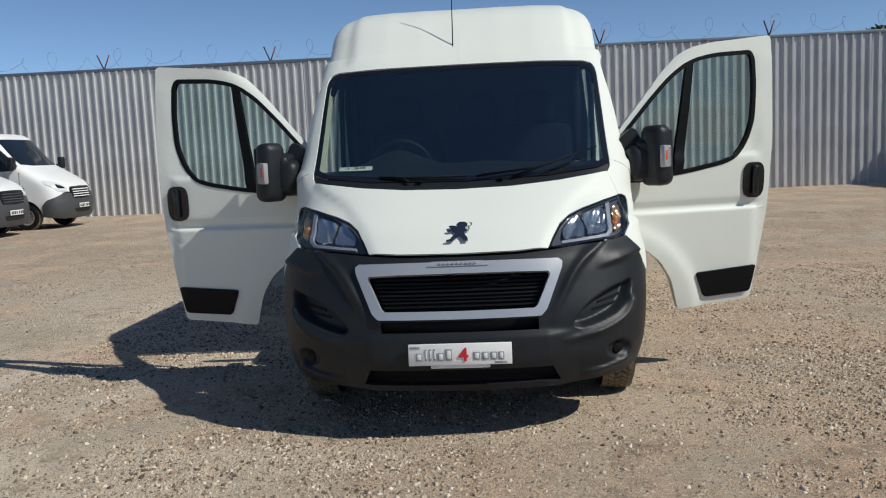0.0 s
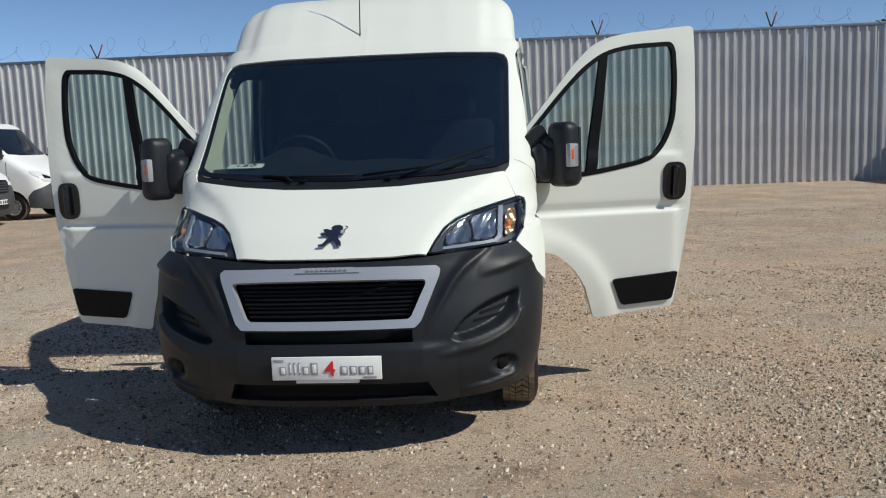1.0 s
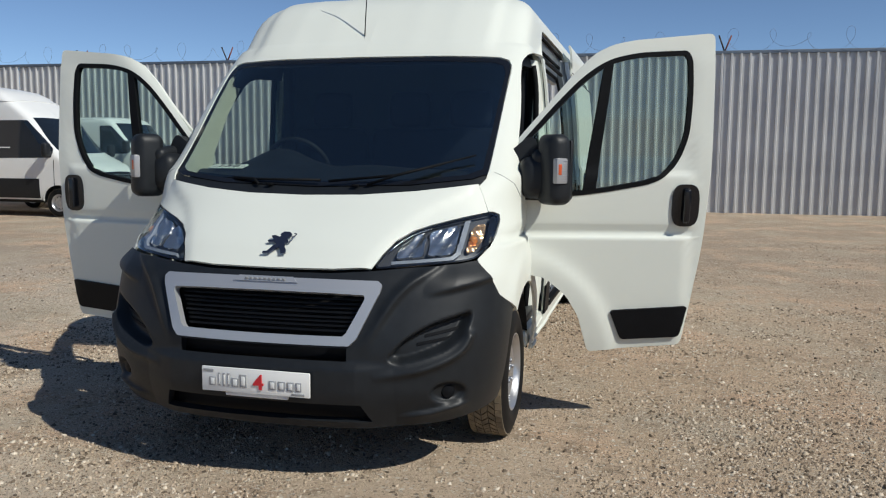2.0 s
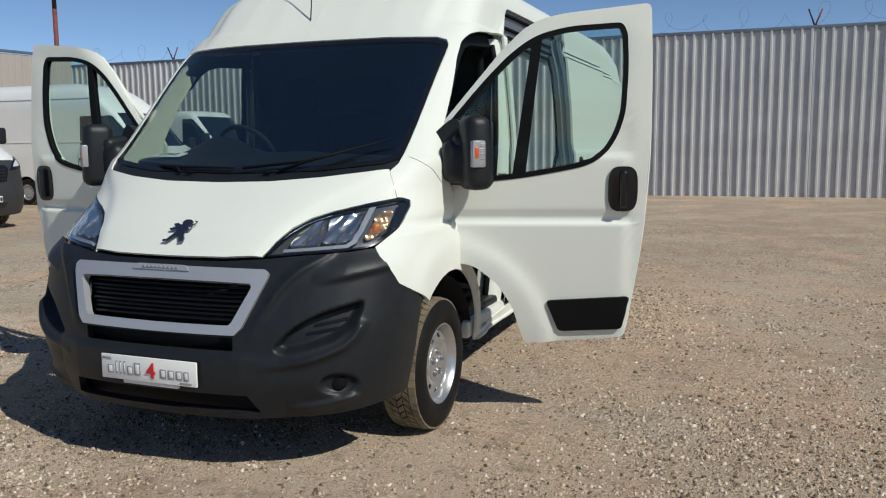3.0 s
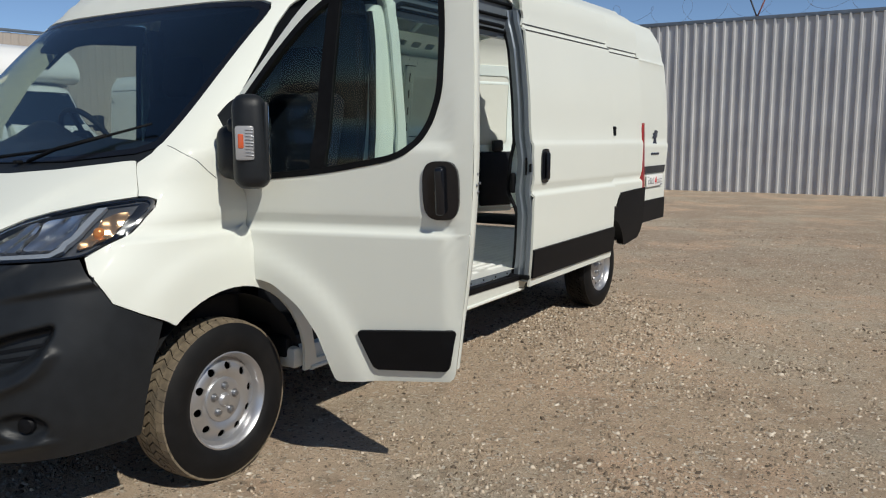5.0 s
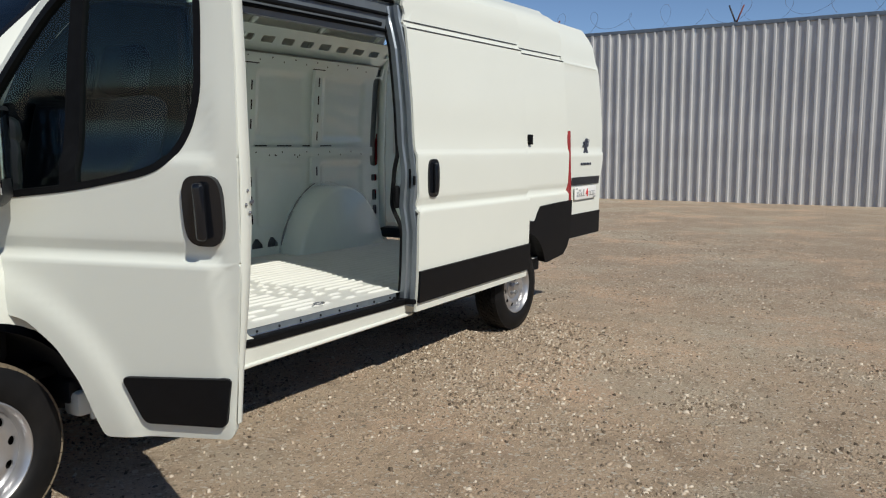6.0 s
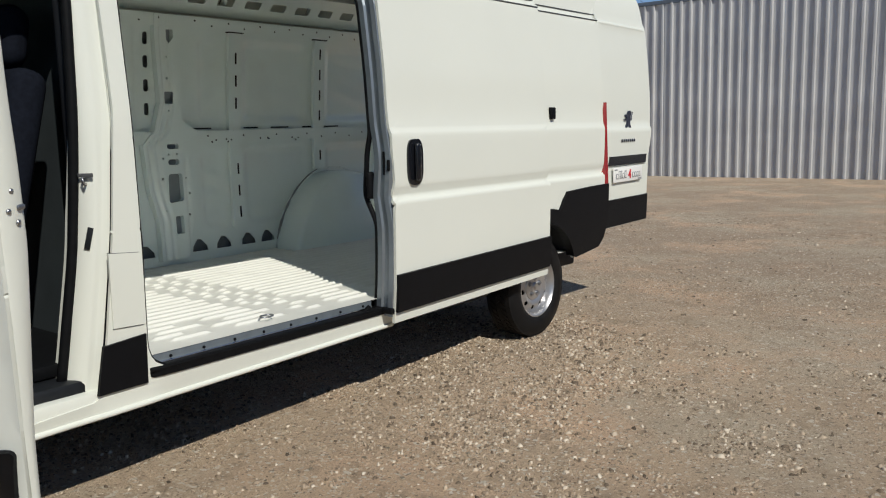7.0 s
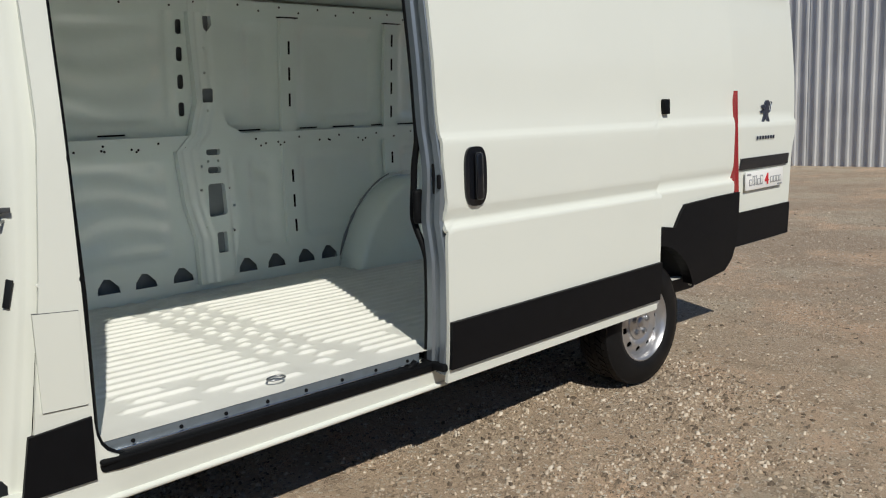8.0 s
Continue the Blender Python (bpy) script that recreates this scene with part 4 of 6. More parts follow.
def front_door(side, angle, hinge):
    hx, hy = hinge
    # the hinge line is not quite upright, so the open door's top swings outwards
    lean = Matrix.Translation((0, 0, 0.87)) @ pose(0, 0, 0, 0, 5.1 if side > 0 else -1.0, 0) @ Matrix.Translation((0, 0, -0.87))
    m = Matrix.Translation((hx, hy, 0)) @ pose(0, 0, 0, 0, 0, -side * angle) @ lean @ Matrix.Translation((-side * HINGE[0], -HINGE[1], 0))
    upright = Matrix.Translation((side * HINGE[0], HINGE[1], 0)) @ lean.inverted() @ Matrix.Translation((-side * HINGE[0], -HINGE[1], 0))
    b = SKIN
    out, pane = yz(DOOR, HINGE[1]), yz(PANE, HINGE[1])

    flare = flared(side)
    d = put("front_door", panel_mesh("front_door", b.ring(out), flare, PAINT, [b.ring(pane)], 0.03, 0.022, away=(0, 1.6, 1.0), rows=CREASES), VAN, "white front door standing open", m)
    inner = yz([(0.0, 0.88), (0.0, 1.24), (0.72, 1.30), (0.86, 1.36), (0.88, 1.06), (0.78, 0.53), (0.45, 0.51), (0.38, 0.68), (0.24, 0.80)], HINGE[1])
    put("door_inner", panel_mesh("door_inner", b.ring(grow(out, -0.006)), lambda uv: smooth_side(uv, side, door_depth(uv[:, 1]) - 0.032), PAINT, [b.ring(grow(pane, 0.012))], 0.06, 0.030, away=(0, 1.6, 1.0)), d, "white inner door shell")
    put("door_lining", panel_mesh("door_lining", b.ring(inner), lambda uv: b.point(uv, side) - np.array([side * 0.085, 0, 0]), TRIM, (), 0.06, 0.035, away=(0, 1.6, 1.0)), d, "dark plastic door lining")
    seal = grow(pane, -0.020)
    put("window_seal", panel_mesh("window_seal", b.ring(grow(pane, 0.004)), b.fn(side), RUBBER, [b.ring(seal)], 0.05, 0.03, away=(0, 1.6, 1.0), lift=0.003), d, "black window frame rubber")
    g = put("door_window", panel_mesh("door_window", b.ring(grow(pane, -0.012)), b.fn(side), GLASS, (), 0.06, 0.004, away=(0, 1.6, 1.0), lift=-0.012), d, "clear door glass")
    g.visible_shadow = False
    bar = yz([(0.305, 1.284), (0.372, 1.294), (0.455, 1.985), (0.405, 1.955)], HINGE[1])
    put("window_divider", panel_mesh("window_divider", b.ring(bar), b.fn(side), RUBBER, (), 0.05, 0.03, away=(0, 1.6, 1.0), lift=0.001), d, "black upright window divider")
    tri = yz([(-0.165, 1.258), (0.12, 1.250), (0.115, 1.40), (0.03, 1.60), (-0.06, 1.53), (-0.145, 1.44)], HINGE[1])
    put("mirror_base", panel_mesh("mirror_base", b.ring(rounded(tri, 0.05, 4)), lambda uv: smooth_side(uv, side, -0.085, 0.025), PLASTIC, (), 0.03, 0.085, away=(0, 1.6, 1.0)), d, "black plastic mirror foot")
    # lower rub strip with its pale lip
    strip = [(0.477, 0.645), (0.899, 0.672), (0.866, 0.497), (0.545, 0.480)]
    put("rub_strip", panel_mesh("rub_strip", b.ring(yz(rounded(strip, 0.025), HINGE[1])), flare, RUB, (), 0.04, 0.02, away=(0, 1.6, 1.0), lift=0.014), d, "black lower rub strip")
    # handle dish and pull
    hy0, hz = HINGE[1] + 0.855, 1.225
    hx0 = side * 1.016
    dish = barrel(hy0, hz, 0.072, 0.112)
    put("handle_dish", panel_mesh("handle_dish", b.ring(dish), b.fn(side), GLOSS_BLACK, (), 0.02, 0.02, away=(0, 1.6, 1.0), lift=0.010), d, "black door handle surround")
    bm = bmesh.new()
    box_bm(bm, (0.032, 0.040, 0.185), (hx0 + side * 0.028, hy0 + 0.002, hz), 0.0155, seg=4)
    put("handle", from_bm("handle", bm, GLOSS_BLACK, True), d, "black grip of the door handle")
    # mirror, canted so that its glass looks in at the driver
    tm = upright @ Matrix.Translation((side * 1.192, HINGE[1] + 0.136, 1.405)) @ pose(0, 0, 0, 0, 0, side * 28)
    bm = bmesh.new()
    box_bm(bm, (0.180, 0.120, 0.36), (0, 0, 0), 0.050, (3, 0, 0), 5)
    for v in bm.verts:
        k = max(-1.0, min(1.0, v.co.z / 0.18))
        v.co.x *= 0.97 - 0.05 * k
        if v.co.y < 0:
            v.co.y = v.co.y * (0.92 - 0.14 * k) - 0.022 * (1 - (v.co.x / 0.11) ** 2)
    put("mirror_housing", from_bm("mirror_housing", bm, PLASTIC, True), d, "large black plastic mirror housing", tm)
    put("mirror_arm", box_mesh("mirror_arm", (0.22, 0.10, 0.10), PLASTIC, (side * 1.10, HINGE[1] + 0.068, 1.465), 0.035, (0, side * 8, 0), 4), d, m=upright)
    put("lower_mirror_arm", box_mesh("lower_mirror_arm", (0.22, 0.17, 0.22), PLASTIC, (side * 1.105, HINGE[1] + 0.045, 1.365), 0.06, (0, 0, 0), 4), d, m=upright)
    put("mirror_rim", box_mesh("mirror_rim", (0.145, 0.02, 0.30), PLASTIC, (0, 0.053, 0.0), 0.009), d, "black mirror rim", tm)
    put("mirror_glass", box_mesh("mirror_glass", (0.125, 0.004, 0.27), CHROME, (0, 0.0625, 0.0), 0.0015), d, "mirror glass", tm)
    put("mirror_lamp", box_mesh("mirror_lamp", (0.040, 0.070, 0.130), REPEATER, (side * 0.080, -0.026, -0.005), 0.010), d, "clear ribbed side repeater lamp", tm)
    put("repeater_bulb", box_mesh("repeater_bulb", (0.012, 0.022, 0.056), AMBER, (side * 0.0965, -0.040, 0.002), 0.005, seg=3), d, "amber repeater bulb", tm)
    for q in range(9):
        put("lamp_rib", box_mesh("lamp_rib", (0.004, 0.030, 0.003), STEEL, (side * 0.1005, -0.008, -0.052 + 0.012 * q), 0.001), d, m=tm)
    # lock, screws and the clean shut edge
    edge = smooth_curve([0.47, 0.665, 1.06, 1.47, 1.66, 2.05], [0.887, 0.916, 0.966, 0.986, 0.986, 0.978])
    ev = []
    for z in np.linspace(0.50, 2.05, 40):
        y, x = HINGE[1] + float(edge(z)) + 0.004, float(SMOOTH_W(z))
        w = float(door_depth(z))
        ev += [(side * (x + 0.012), y - 0.006, z), (side * (x + 0.004), y, z), (side * (x - 0.8 * w), y, z), (side * (x - w), y - 0.008, z)]
    put("shut_edge", mesh_object("shut_edge", ev, [(4 * i + j, 4 * i + j + 1, 4 * i + 5 + j, 4 * i + 4 + j) for i in range(39) for j in range(3)], PAINT), d, "white door shut edge")
    put("door_latch", box_mesh("door_latch", (0.020, 0.008, 0.012), STEEL, (side * 0.952, HINGE[1] + 0.987, 1.245), 0.004), d, "steel door latch")
    for xx, zz in ((0.968, 1.283), (0.982, 1.240), (0.962, 1.212)):
        put("latch_screw", lathe_mesh("latch_screw", [(0, 0.005), (0.004, 0.004), (0.006, 0.002), (0.0065, 0)], STEEL, 12), d, m=pose(side * xx, HINGE[1] + 0.9835, zz, 0, 0, 90))
    return d


front_door(1, 75, (0.995, 1.12))
front_door(-1, 83, (-1.02, 1.13))


# sliding door, run back along the body's side
def sliding_door():
    b, dy, dx = SKIN, 1.27, 0.075
    m = Matrix.Translation((dx, dy, 0))
    out = [(2.275, 0.437), (3.705, 0.47), (3.705, 2.12), (3.705, 2.26), (2.275, 2.26), (2.275, 1.30), (2.29, 1.15), (2.275, 1.0)]
    d = put("sliding_door", panel_mesh("sliding_door", b.ring(out), b.fn(), PAINT, (), 0.03, 0.016, away=(0, 3, 1.0), rows=CREASES), VAN, "white sliding side door, slid fully back", m)
    strip = [(2.278, 0.495), (3.702, 0.525), (3.702, 0.715), (2.278, 0.685)]
    put("rub_strip", panel_mesh("rub_strip", b.ring(strip), b.fn(), RUB, (), 0.03, 0.03, lift=0.016), d, "black lower rub strip")
    hy0, hz = 2.435, 1.235
    dish = barrel(hy0, hz, 0.058, 0.114)
    put("handle_dish", panel_mesh("handle_dish", b.ring(dish), b.fn(), GLOSS_BLACK, (), 0.02, 0.02, lift=0.010), d, "black door handle surround")
    put("handle", box_mesh("handle", (0.03, 0.036, 0.185), GLOSS_BLACK, (1.044, hy0, hz), 0.0145, seg=4), d, "black grip of the door handle")
    # front edge of the door: grey inner return with its seal
    ret = []
    for z in np.linspace(0.47, 2.24, 80):
        ret.append((min(float(b.point(np.array([(b.at_y(2.30, q), q)]))[0, 0]) for q in (z - 0.05, z - 0.025, z, z + 0.025, z + 0.05)), z))
    ret = [(sum(x for x, _ in ret[max(0, i - 3):i + 4]) / len(ret[max(0, i - 3):i + 4]), z) for i, (_, z) in enumerate(ret)]
    v, f = [], []
    cut = ((0.003, 2.284), (0.010, 2.272), (0.036, 2.268), (0.042, 2.276), (0.070, 2.276), (0.078, 2.266), (0.112, 2.270), (0.122, 2.290), (0.122, 2.36), (0.006, 2.36))
    for x, z in ret:
        v += [(x - q - 0.006, y, z) for q, y in cut]
    c = len(cut)
    for i in range(len(ret) - 1):
        for j in range(c):
            f.append((c * i + j, c * i + (j + 1) % c, c * i + c + (j + 1) % c, c * i + c + j))
    put("door_edge", mesh_object("door_edge", v, f, DOOR_GREY, False), d, "grey leading edge of the door")
    seal = [(x - 0.128 - 0.052 * math.exp(-(((z - 1.17) / 0.18) ** 4)), 2.280, z) for x, z in ret]
    put("door_seal", tube_mesh("door_seal", seal, 0.013, RUBBER, 8), d, "black rubber seal")
    put("seal_gap", box_mesh("seal_gap", (0.075, 0.012, 0.42), PAINT_IN, (0.868, 2.315, 1.17), 0.004), d, "white inner door panel")
    put("door_lock", box_mesh("door_lock", (0.030, 0.045, 0.135), RUBBER, (0.868, 2.272, 1.125), 0.014, seg=3), d, "black lock block")
    put("latch_slot", box_mesh("latch_slot", (0.014, 0.012, 0.115), RUBBER, (0.966, 2.272, 1.235), 0.004), d)
    put("edge_buffer", box_mesh("edge_buffer", (0.016, 0.014, 0.055), RUBBER, (0.998, 2.268, 1.225), 0.006, seg=3), d, "small black rubber buffer")
    put("roller_arm", box_mesh("roller_arm", (0.14, 0.10, 0.03), RUBBER, (0.93, 2.30, 0.50), 0.008), d, "black lower roller arm")
    # inner skin, pressed and grey
    inner = rounded([(2.36, 0.50), (3.66, 0.50), (3.66, 2.14), (2.36, 2.14)], 0.06)
    holes = [rounded([(2.50, 1.28), (3.0, 1.28), (3.0, 1.95), (2.50, 1.95)], 0.08), rounded([(3.06, 1.28), (3.55, 1.28), (3.55, 1.95), (3.06, 1.95)], 0.08)]
    put("inner_skin", panel_mesh("inner_skin", b.ring(inner), lambda uv: b.point(uv) - np.array([0.10, 0, 0]), PAINT_IN, [b.ring(h) for h in holes], 0.08, 0.006), d, "pressed inner door skin")
    return d


sliding_door()


# rear doors standing open square to the body
def rear_door(side):
    m = Matrix.Translation((side * 0.985, 5.865, 0)) @ pose(0, 0, 0, 0, 0, 2.5 if side > 0 else -24)
    prof = smooth_curve([0.48, 0.7, 1.4, 2.1, 2.3, 2.46], [0.0, 0.0, 0.0, -0.05, -0.09, -0.18])

    def fn(uv):
        return np.stack([side * (prof(uv[:, 1]) + 0.012 * (uv[:, 1] < 1.37) - 0.016 / (1 + np.exp(np.clip((2.118 - uv[:, 1]) / 0.002, -40, 40))) + 0.006 * np.exp(-(((uv[:, 1] - 2.105) / 0.007) ** 2))), uv[:, 0], uv[:, 1]], 1)
    out = rounded([(0.0, 0.655), (0.735, 0.655), (0.755, 0.90), (0.785, 1.18), (0.825, 1.28), (0.838, 1.40), (0.838, 2.30), (0.81, 2.46), (0.10, 2.46), (0.0, 2.30)], 0.04)
    d = put("rear_door", panel_mesh("rear_door", out, fn, PAINT, (), 0.05, 0.045, away=(-side * 3, 0.4, 1.4), rows=(1.365, 1.372, 2.09, 2.098, 2.105, 2.112, 2.115, 2.121, 2.13)), VAN, "white rear door standing open", m)
    put("lower_trim", panel_mesh("lower_trim", [(0.0, 0.66), (0.730, 0.66), (0.748, 0.855), (0.0, 0.855)], fn, RUB, (), 0.1, 0.02, away=(-side * 3, 0.4, 1.4), lift=0.010), d, "black plastic lower trim")
    put("edge_seal", tube_mesh("edge_seal", [(side * (prof(z) - 0.030), float(np.interp(z, [0.66, 0.90, 1.18, 1.28, 1.40], [0.738, 0.758, 0.788, 0.828, 0.842])), z) for z in np.linspace(0.68, 2.28, 30)], 0.014, RUBBER, 6), d)
    put("inner_panel", panel_mesh("inner_panel", rounded([(0.07, 0.7), (0.72, 0.7), (0.72, 2.15), (0.07, 2.15)], 0.05), lambda uv: fn(uv) - np.array([side * 0.055, 0, 0]), PAINT_IN, [rounded([(0.15, 1.35), (0.64, 1.35), (0.64, 2.05), (0.15, 2.05)], 0.06)], 0.1, 0.01, away=(side * 3, 0.4, 1.4)), d, "pressed inner door panel")
    if side > 0:
        put("plate_recess", panel_mesh("plate_recess", [(0.06, 1.10), (0.70, 1.10), (0.72, 1.165), (0.08, 1.165)], fn, GLOSS_BLACK, (), 0.05, 0.02, away=(-3, 0.4, 1.4), lift=0.012), d, "black number plate lamp strip")
        plate(d, Matrix.Translation((0.030, 0.36, 1.03)) @ pose(0, 0, 0, 0, 0, 90) , 0.50)
        badge(d, Matrix.Translation((0.002, 0.40, 1.42)) @ pose(0, 0, 0, 0, 0, 90), 0.15, BADGE)
        for k in range(7):
            put("badge_bar", box_mesh("badge_bar", (0.006, 0.018, 0.022), BADGE, (0.018, 0.285 + 0.036 * k, 1.275), 0.003), d)
    else:
        put("inner_trim", box_mesh("inner_trim", (0.05, 0.46, 0.56), TRIM, (0.085, 0.50, 1.0), 0.025), d, "dark plastic inner door trim")
        put("inner_lock", box_mesh("inner_lock", (0.05, 0.13, 0.12), PLASTIC, (0.085, 0.50, 1.34), 0.02), d, "black inner lock box")
        for zz in (2.08, 1.98):
            put("inner_rib", box_mesh("inner_rib", (0.03, 0.50, 0.04), PAINT_IN, (0.07, 0.40, zz), 0.012), d)
    return d


def plate(parent, m, w=0.52):
    """A dealer's show plate: white, with its wording as plain bars and a red shape."""
    h = w * 0.111 / 0.52
    p = put("number_plate", box_mesh("number_plate", (w, 0.010, h), PAPER, (0, 0, 0), 0.004), parent, "white show plate with grey wording and a red mark", m)
    k = w / 0.52
    for x, ww, hh in ((-0.205, 0.034, 0.040), (-0.170, 0.012, 0.060), (-0.148, 0.012, 0.060), (-0.126, 0.012, 0.060), (-0.096, 0.034, 0.040), (-0.056, 0.034, 0.058), (0.085, 0.034, 0.040), (0.128, 0.034, 0.040), (0.170, 0.034, 0.040), (0.208, 0.028, 0.040)):
        put("plate_bar", box_mesh("plate_bar", (ww * k, 0.004, hh * k), INK_GREY, (x * k, -0.0065, (hh - 0.058) / 2 * k), 0.002), p, m=None)
        put("plate_bar_fill", box_mesh("plate_bar_fill", (ww * k * 0.55, 0.004, hh * k * 0.7), PAPER, (x * k, -0.0075, (hh - 0.058) / 2 * k), 0.001), p)
    put("plate_mark", from_outline("plate_mark", [(-0.022, -0.008), (0.012, 0.034), (0.020, 0.034), (0.020, -0.004), (0.028, -0.004), (0.028, -0.015), (0.020, -0.015), (0.020, -0.034), (0.006, -0.034), (0.006, -0.015), (-0.022, -0.015)], 0.004, INK_RED, k), p, "red mark", pose(0.014 * k, -0.006, 0))
    put("plate_bar", box_mesh("plate_bar", (0.06 * k, 0.004, 0.010 * k), INK_GREY, (0.205 * k, -0.0065, -0.043 * k), 0.001), p)
    put("plate_bar", box_mesh("plate_bar", (0.05 * k, 0.004, 0.010 * k), INK_GREY, (-0.225 * k, -0.0065, 0.040 * k), 0.001), p)
    return p


def from_outline(name, pts, depth, mat, k=1.0):
    """A flat shape in the x-z plane facing -y."""
    me = panel_mesh(name, [(x * k, z * k) for x, z in pts], lambda uv: np.stack([uv[:, 0], np.full(len(uv), -depth), uv[:, 1]], 1), mat, (), 0.05 * k, depth, away=(0, 5, 0))
    return me


def badge(parent, m, size, mat):
    """A plain rampant-beast emblem shape."""
    k = size / 0.15
    trace = [(110, 46), (125, 32), (150, 32), (163, 42), (163, 56), (150, 63), (154, 76), (160, 86), (146, 96), (150, 112), (162, 130), (165, 150), (144, 151), (141, 138), (125, 116), (112, 126), (99, 140), (92, 152), (61, 152), (62, 143), (80, 140), (94, 118), (107, 101), (100, 90), (72, 93), (63, 83), (85, 79), (100, 75), (80, 67), (73, 57), (92, 53), (113, 62), (117, 54)]
    body = [((x - 114) / 124 * 0.15, (92 - y) / 124 * 0.15) for x, y in trace]
    tail = [((x - 114) / 124 * 0.15, -0.006, (92 - y) / 124 * 0.15) for x, y in ((150, 90), (166, 88), (172, 74), (170, 60), (182, 52), (184, 42), (174, 40))]
    b = put("badge", from_outline("badge", body, 0.008, mat, k), parent, "dark metal animal emblem", m)
    put("badge_tail", tube_mesh("badge_tail", [(x * k, y, z * k) for x, y, z in tail], 0.0034 * k, mat, 6), b)
    return b


rear_door(1)
rear_door(-1)
plate(VAN, pose(0, -0.045, 0.472))
put("plate_backing", box_mesh("plate_backing", (0.30, 0.02, 0.02), PAPER, (0.0, -0.03, 0.408), 0.004), VAN)
badge(VAN, pose(0, 0.203, 1.062, -46, 0, 0), 0.135, BADGE)

# aerial
put("aerial", tube_mesh("aerial", [(-0.046, 1.512, 2.163), (-0.040, 1.585, 2.76)], [0.004, 0.002], RUBBER, 6), VAN, "thin black roof aerial")
put("aerial_base", lathe_mesh("aerial_base", [(0.0, 0.03), (0.012, 0.025), (0.02, 0.0)], RUBBER, 12), VAN, m=pose(-0.046, 1.518, 2.160, 0, -60, 90))
# tail lamps
for s in (1, -1):
    put("tail_lamp", panel_mesh("tail_lamp", [(5.815, 0.985), (5.858, 0.985), (5.858, 1.55), (5.842, 1.50), (5.830, 1.36)], lambda uv, s=s: np.stack([s * (1.034 - 0.030 * (uv[:, 1] - 0.985)), uv[:, 0], uv[:, 1]], 1), RED, (), 0.05, 0.05), VAN, "tall red tail lamp")
    quarter = [(5.095, 0.872), (5.20, 0.856), (5.245, 0.92), (5.292, 0.968), (5.60, 0.980), (5.852, 0.985), (5.850, 0.80), (5.838, 0.70), (5.80, 0.61), (5.73, 0.55), (5.43, 0.515)] + arc(5.015, 0.37, 0.412, 22, 86, 10)
    put("rear_corner_trim", panel_mesh("rear_corner_trim", SKIN.ring(quarter), SKIN.fn(s), RUB, (), 0.03, 0.06, lift=0.016), VAN, "black plastic rear corner bumper")
    pillar = [(2.020, 0.46), (2.222, 0.462), (2.222, 0.655), (2.050, 0.64)]
    put("pillar_strip", panel_mesh("pillar_strip", SKIN.ring(pillar), flared(s), RUB, (), 0.06, 0.014, lift=0.010), VAN, "black lower rub strip")
    if s < 0:
        put("rub_strip", panel_mesh("rub_strip", SKIN.ring([(2.27, 0.46), (4.58, 0.47), (4.62, 0.70), (2.27, 0.65)]), SKIN.fn(s), RUB, (), 0.08, 0.014, lift=0.010), VAN, "black lower rub strip")
put("rear_bumper", box_mesh("rear_bumper", (1.84, 0.14, 0.10), PLASTIC, (0, 5.86, 0.625), 0.03), VAN, "black rear step bumper")
put("flap_gap", panel_mesh("flap_gap", SKIN.ring([(2.0945, 0.696), (2.2155, 0.691), (2.2155, 0.969), (2.0945, 0.979)]), flared(1), PLASTIC_GREY, (), 0.05, 0.010, lift=0.0035), VAN)
put("fuel_flap", panel_mesh("fuel_flap", SKIN.ring([(2.0935, 0.6985), (2.2165, 0.6935), (2.2165, 0.9675), (2.0935, 0.9775)]), flared(1), PAINT, (), 0.05, 0.010, lift=0.006), VAN, "white fuel filler flap")
put("rail_stop", box_mesh("rail_stop", (0.03, 0.045, 0.075), RUBBER, (1.01, 5.15, 1.475), 0.006), VAN)

# grey tube laid along the roof edge as the gutter groove's shade
def gutter(y0, y1, dx, z):
    pts = [(float(SKIN.point(np.array([(SKIN.at_y(y, z), z)]))[0, 0]) + dx + 0.001, y, z) for y in np.linspace(y0, y1, 12)]
    return tube_mesh("gutter_shade_line", pts, 0.0045, PLASTIC_GREY, 6)


for z in (2.110, 2.150):
    put("gutter_shade_line", gutter(3.55, 4.97, 0.075, z), VAN, "dark line for the shade in the roof gutter")
    put("gutter_shade_line", gutter(4.99, 5.85, 0.0, z), VAN, "dark line for the shade in the roof gutter")


# ---- load space and cab ----
def header_rail():
    """Slanting inner rail over the side opening that carries the upper door track."""
    v = [(x, y, z) for y in (2.25, 3.62) for x, z in ((0.898, 2.33), (0.862, 2.062), (0.825, 2.062), (0.83, 2.33))]
    return mesh_object("header_rail", v, [(0, 1, 5, 4), (1, 2, 6, 5), (2, 3, 7, 6), (3, 0, 4, 7), (0, 3, 2, 1), (4, 5, 6, 7)], DOOR_GREY, False)


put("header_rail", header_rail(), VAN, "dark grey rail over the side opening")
for x, z in ((0.898, 2.27), (0.886, 2.19), (0.874, 2.10)):
    put("upper_track", tube_mesh("upper_track", [(x, 2.26, z), (x, 3.61, z)], 0.011, RUBBER, 6), VAN, "black upper door track")


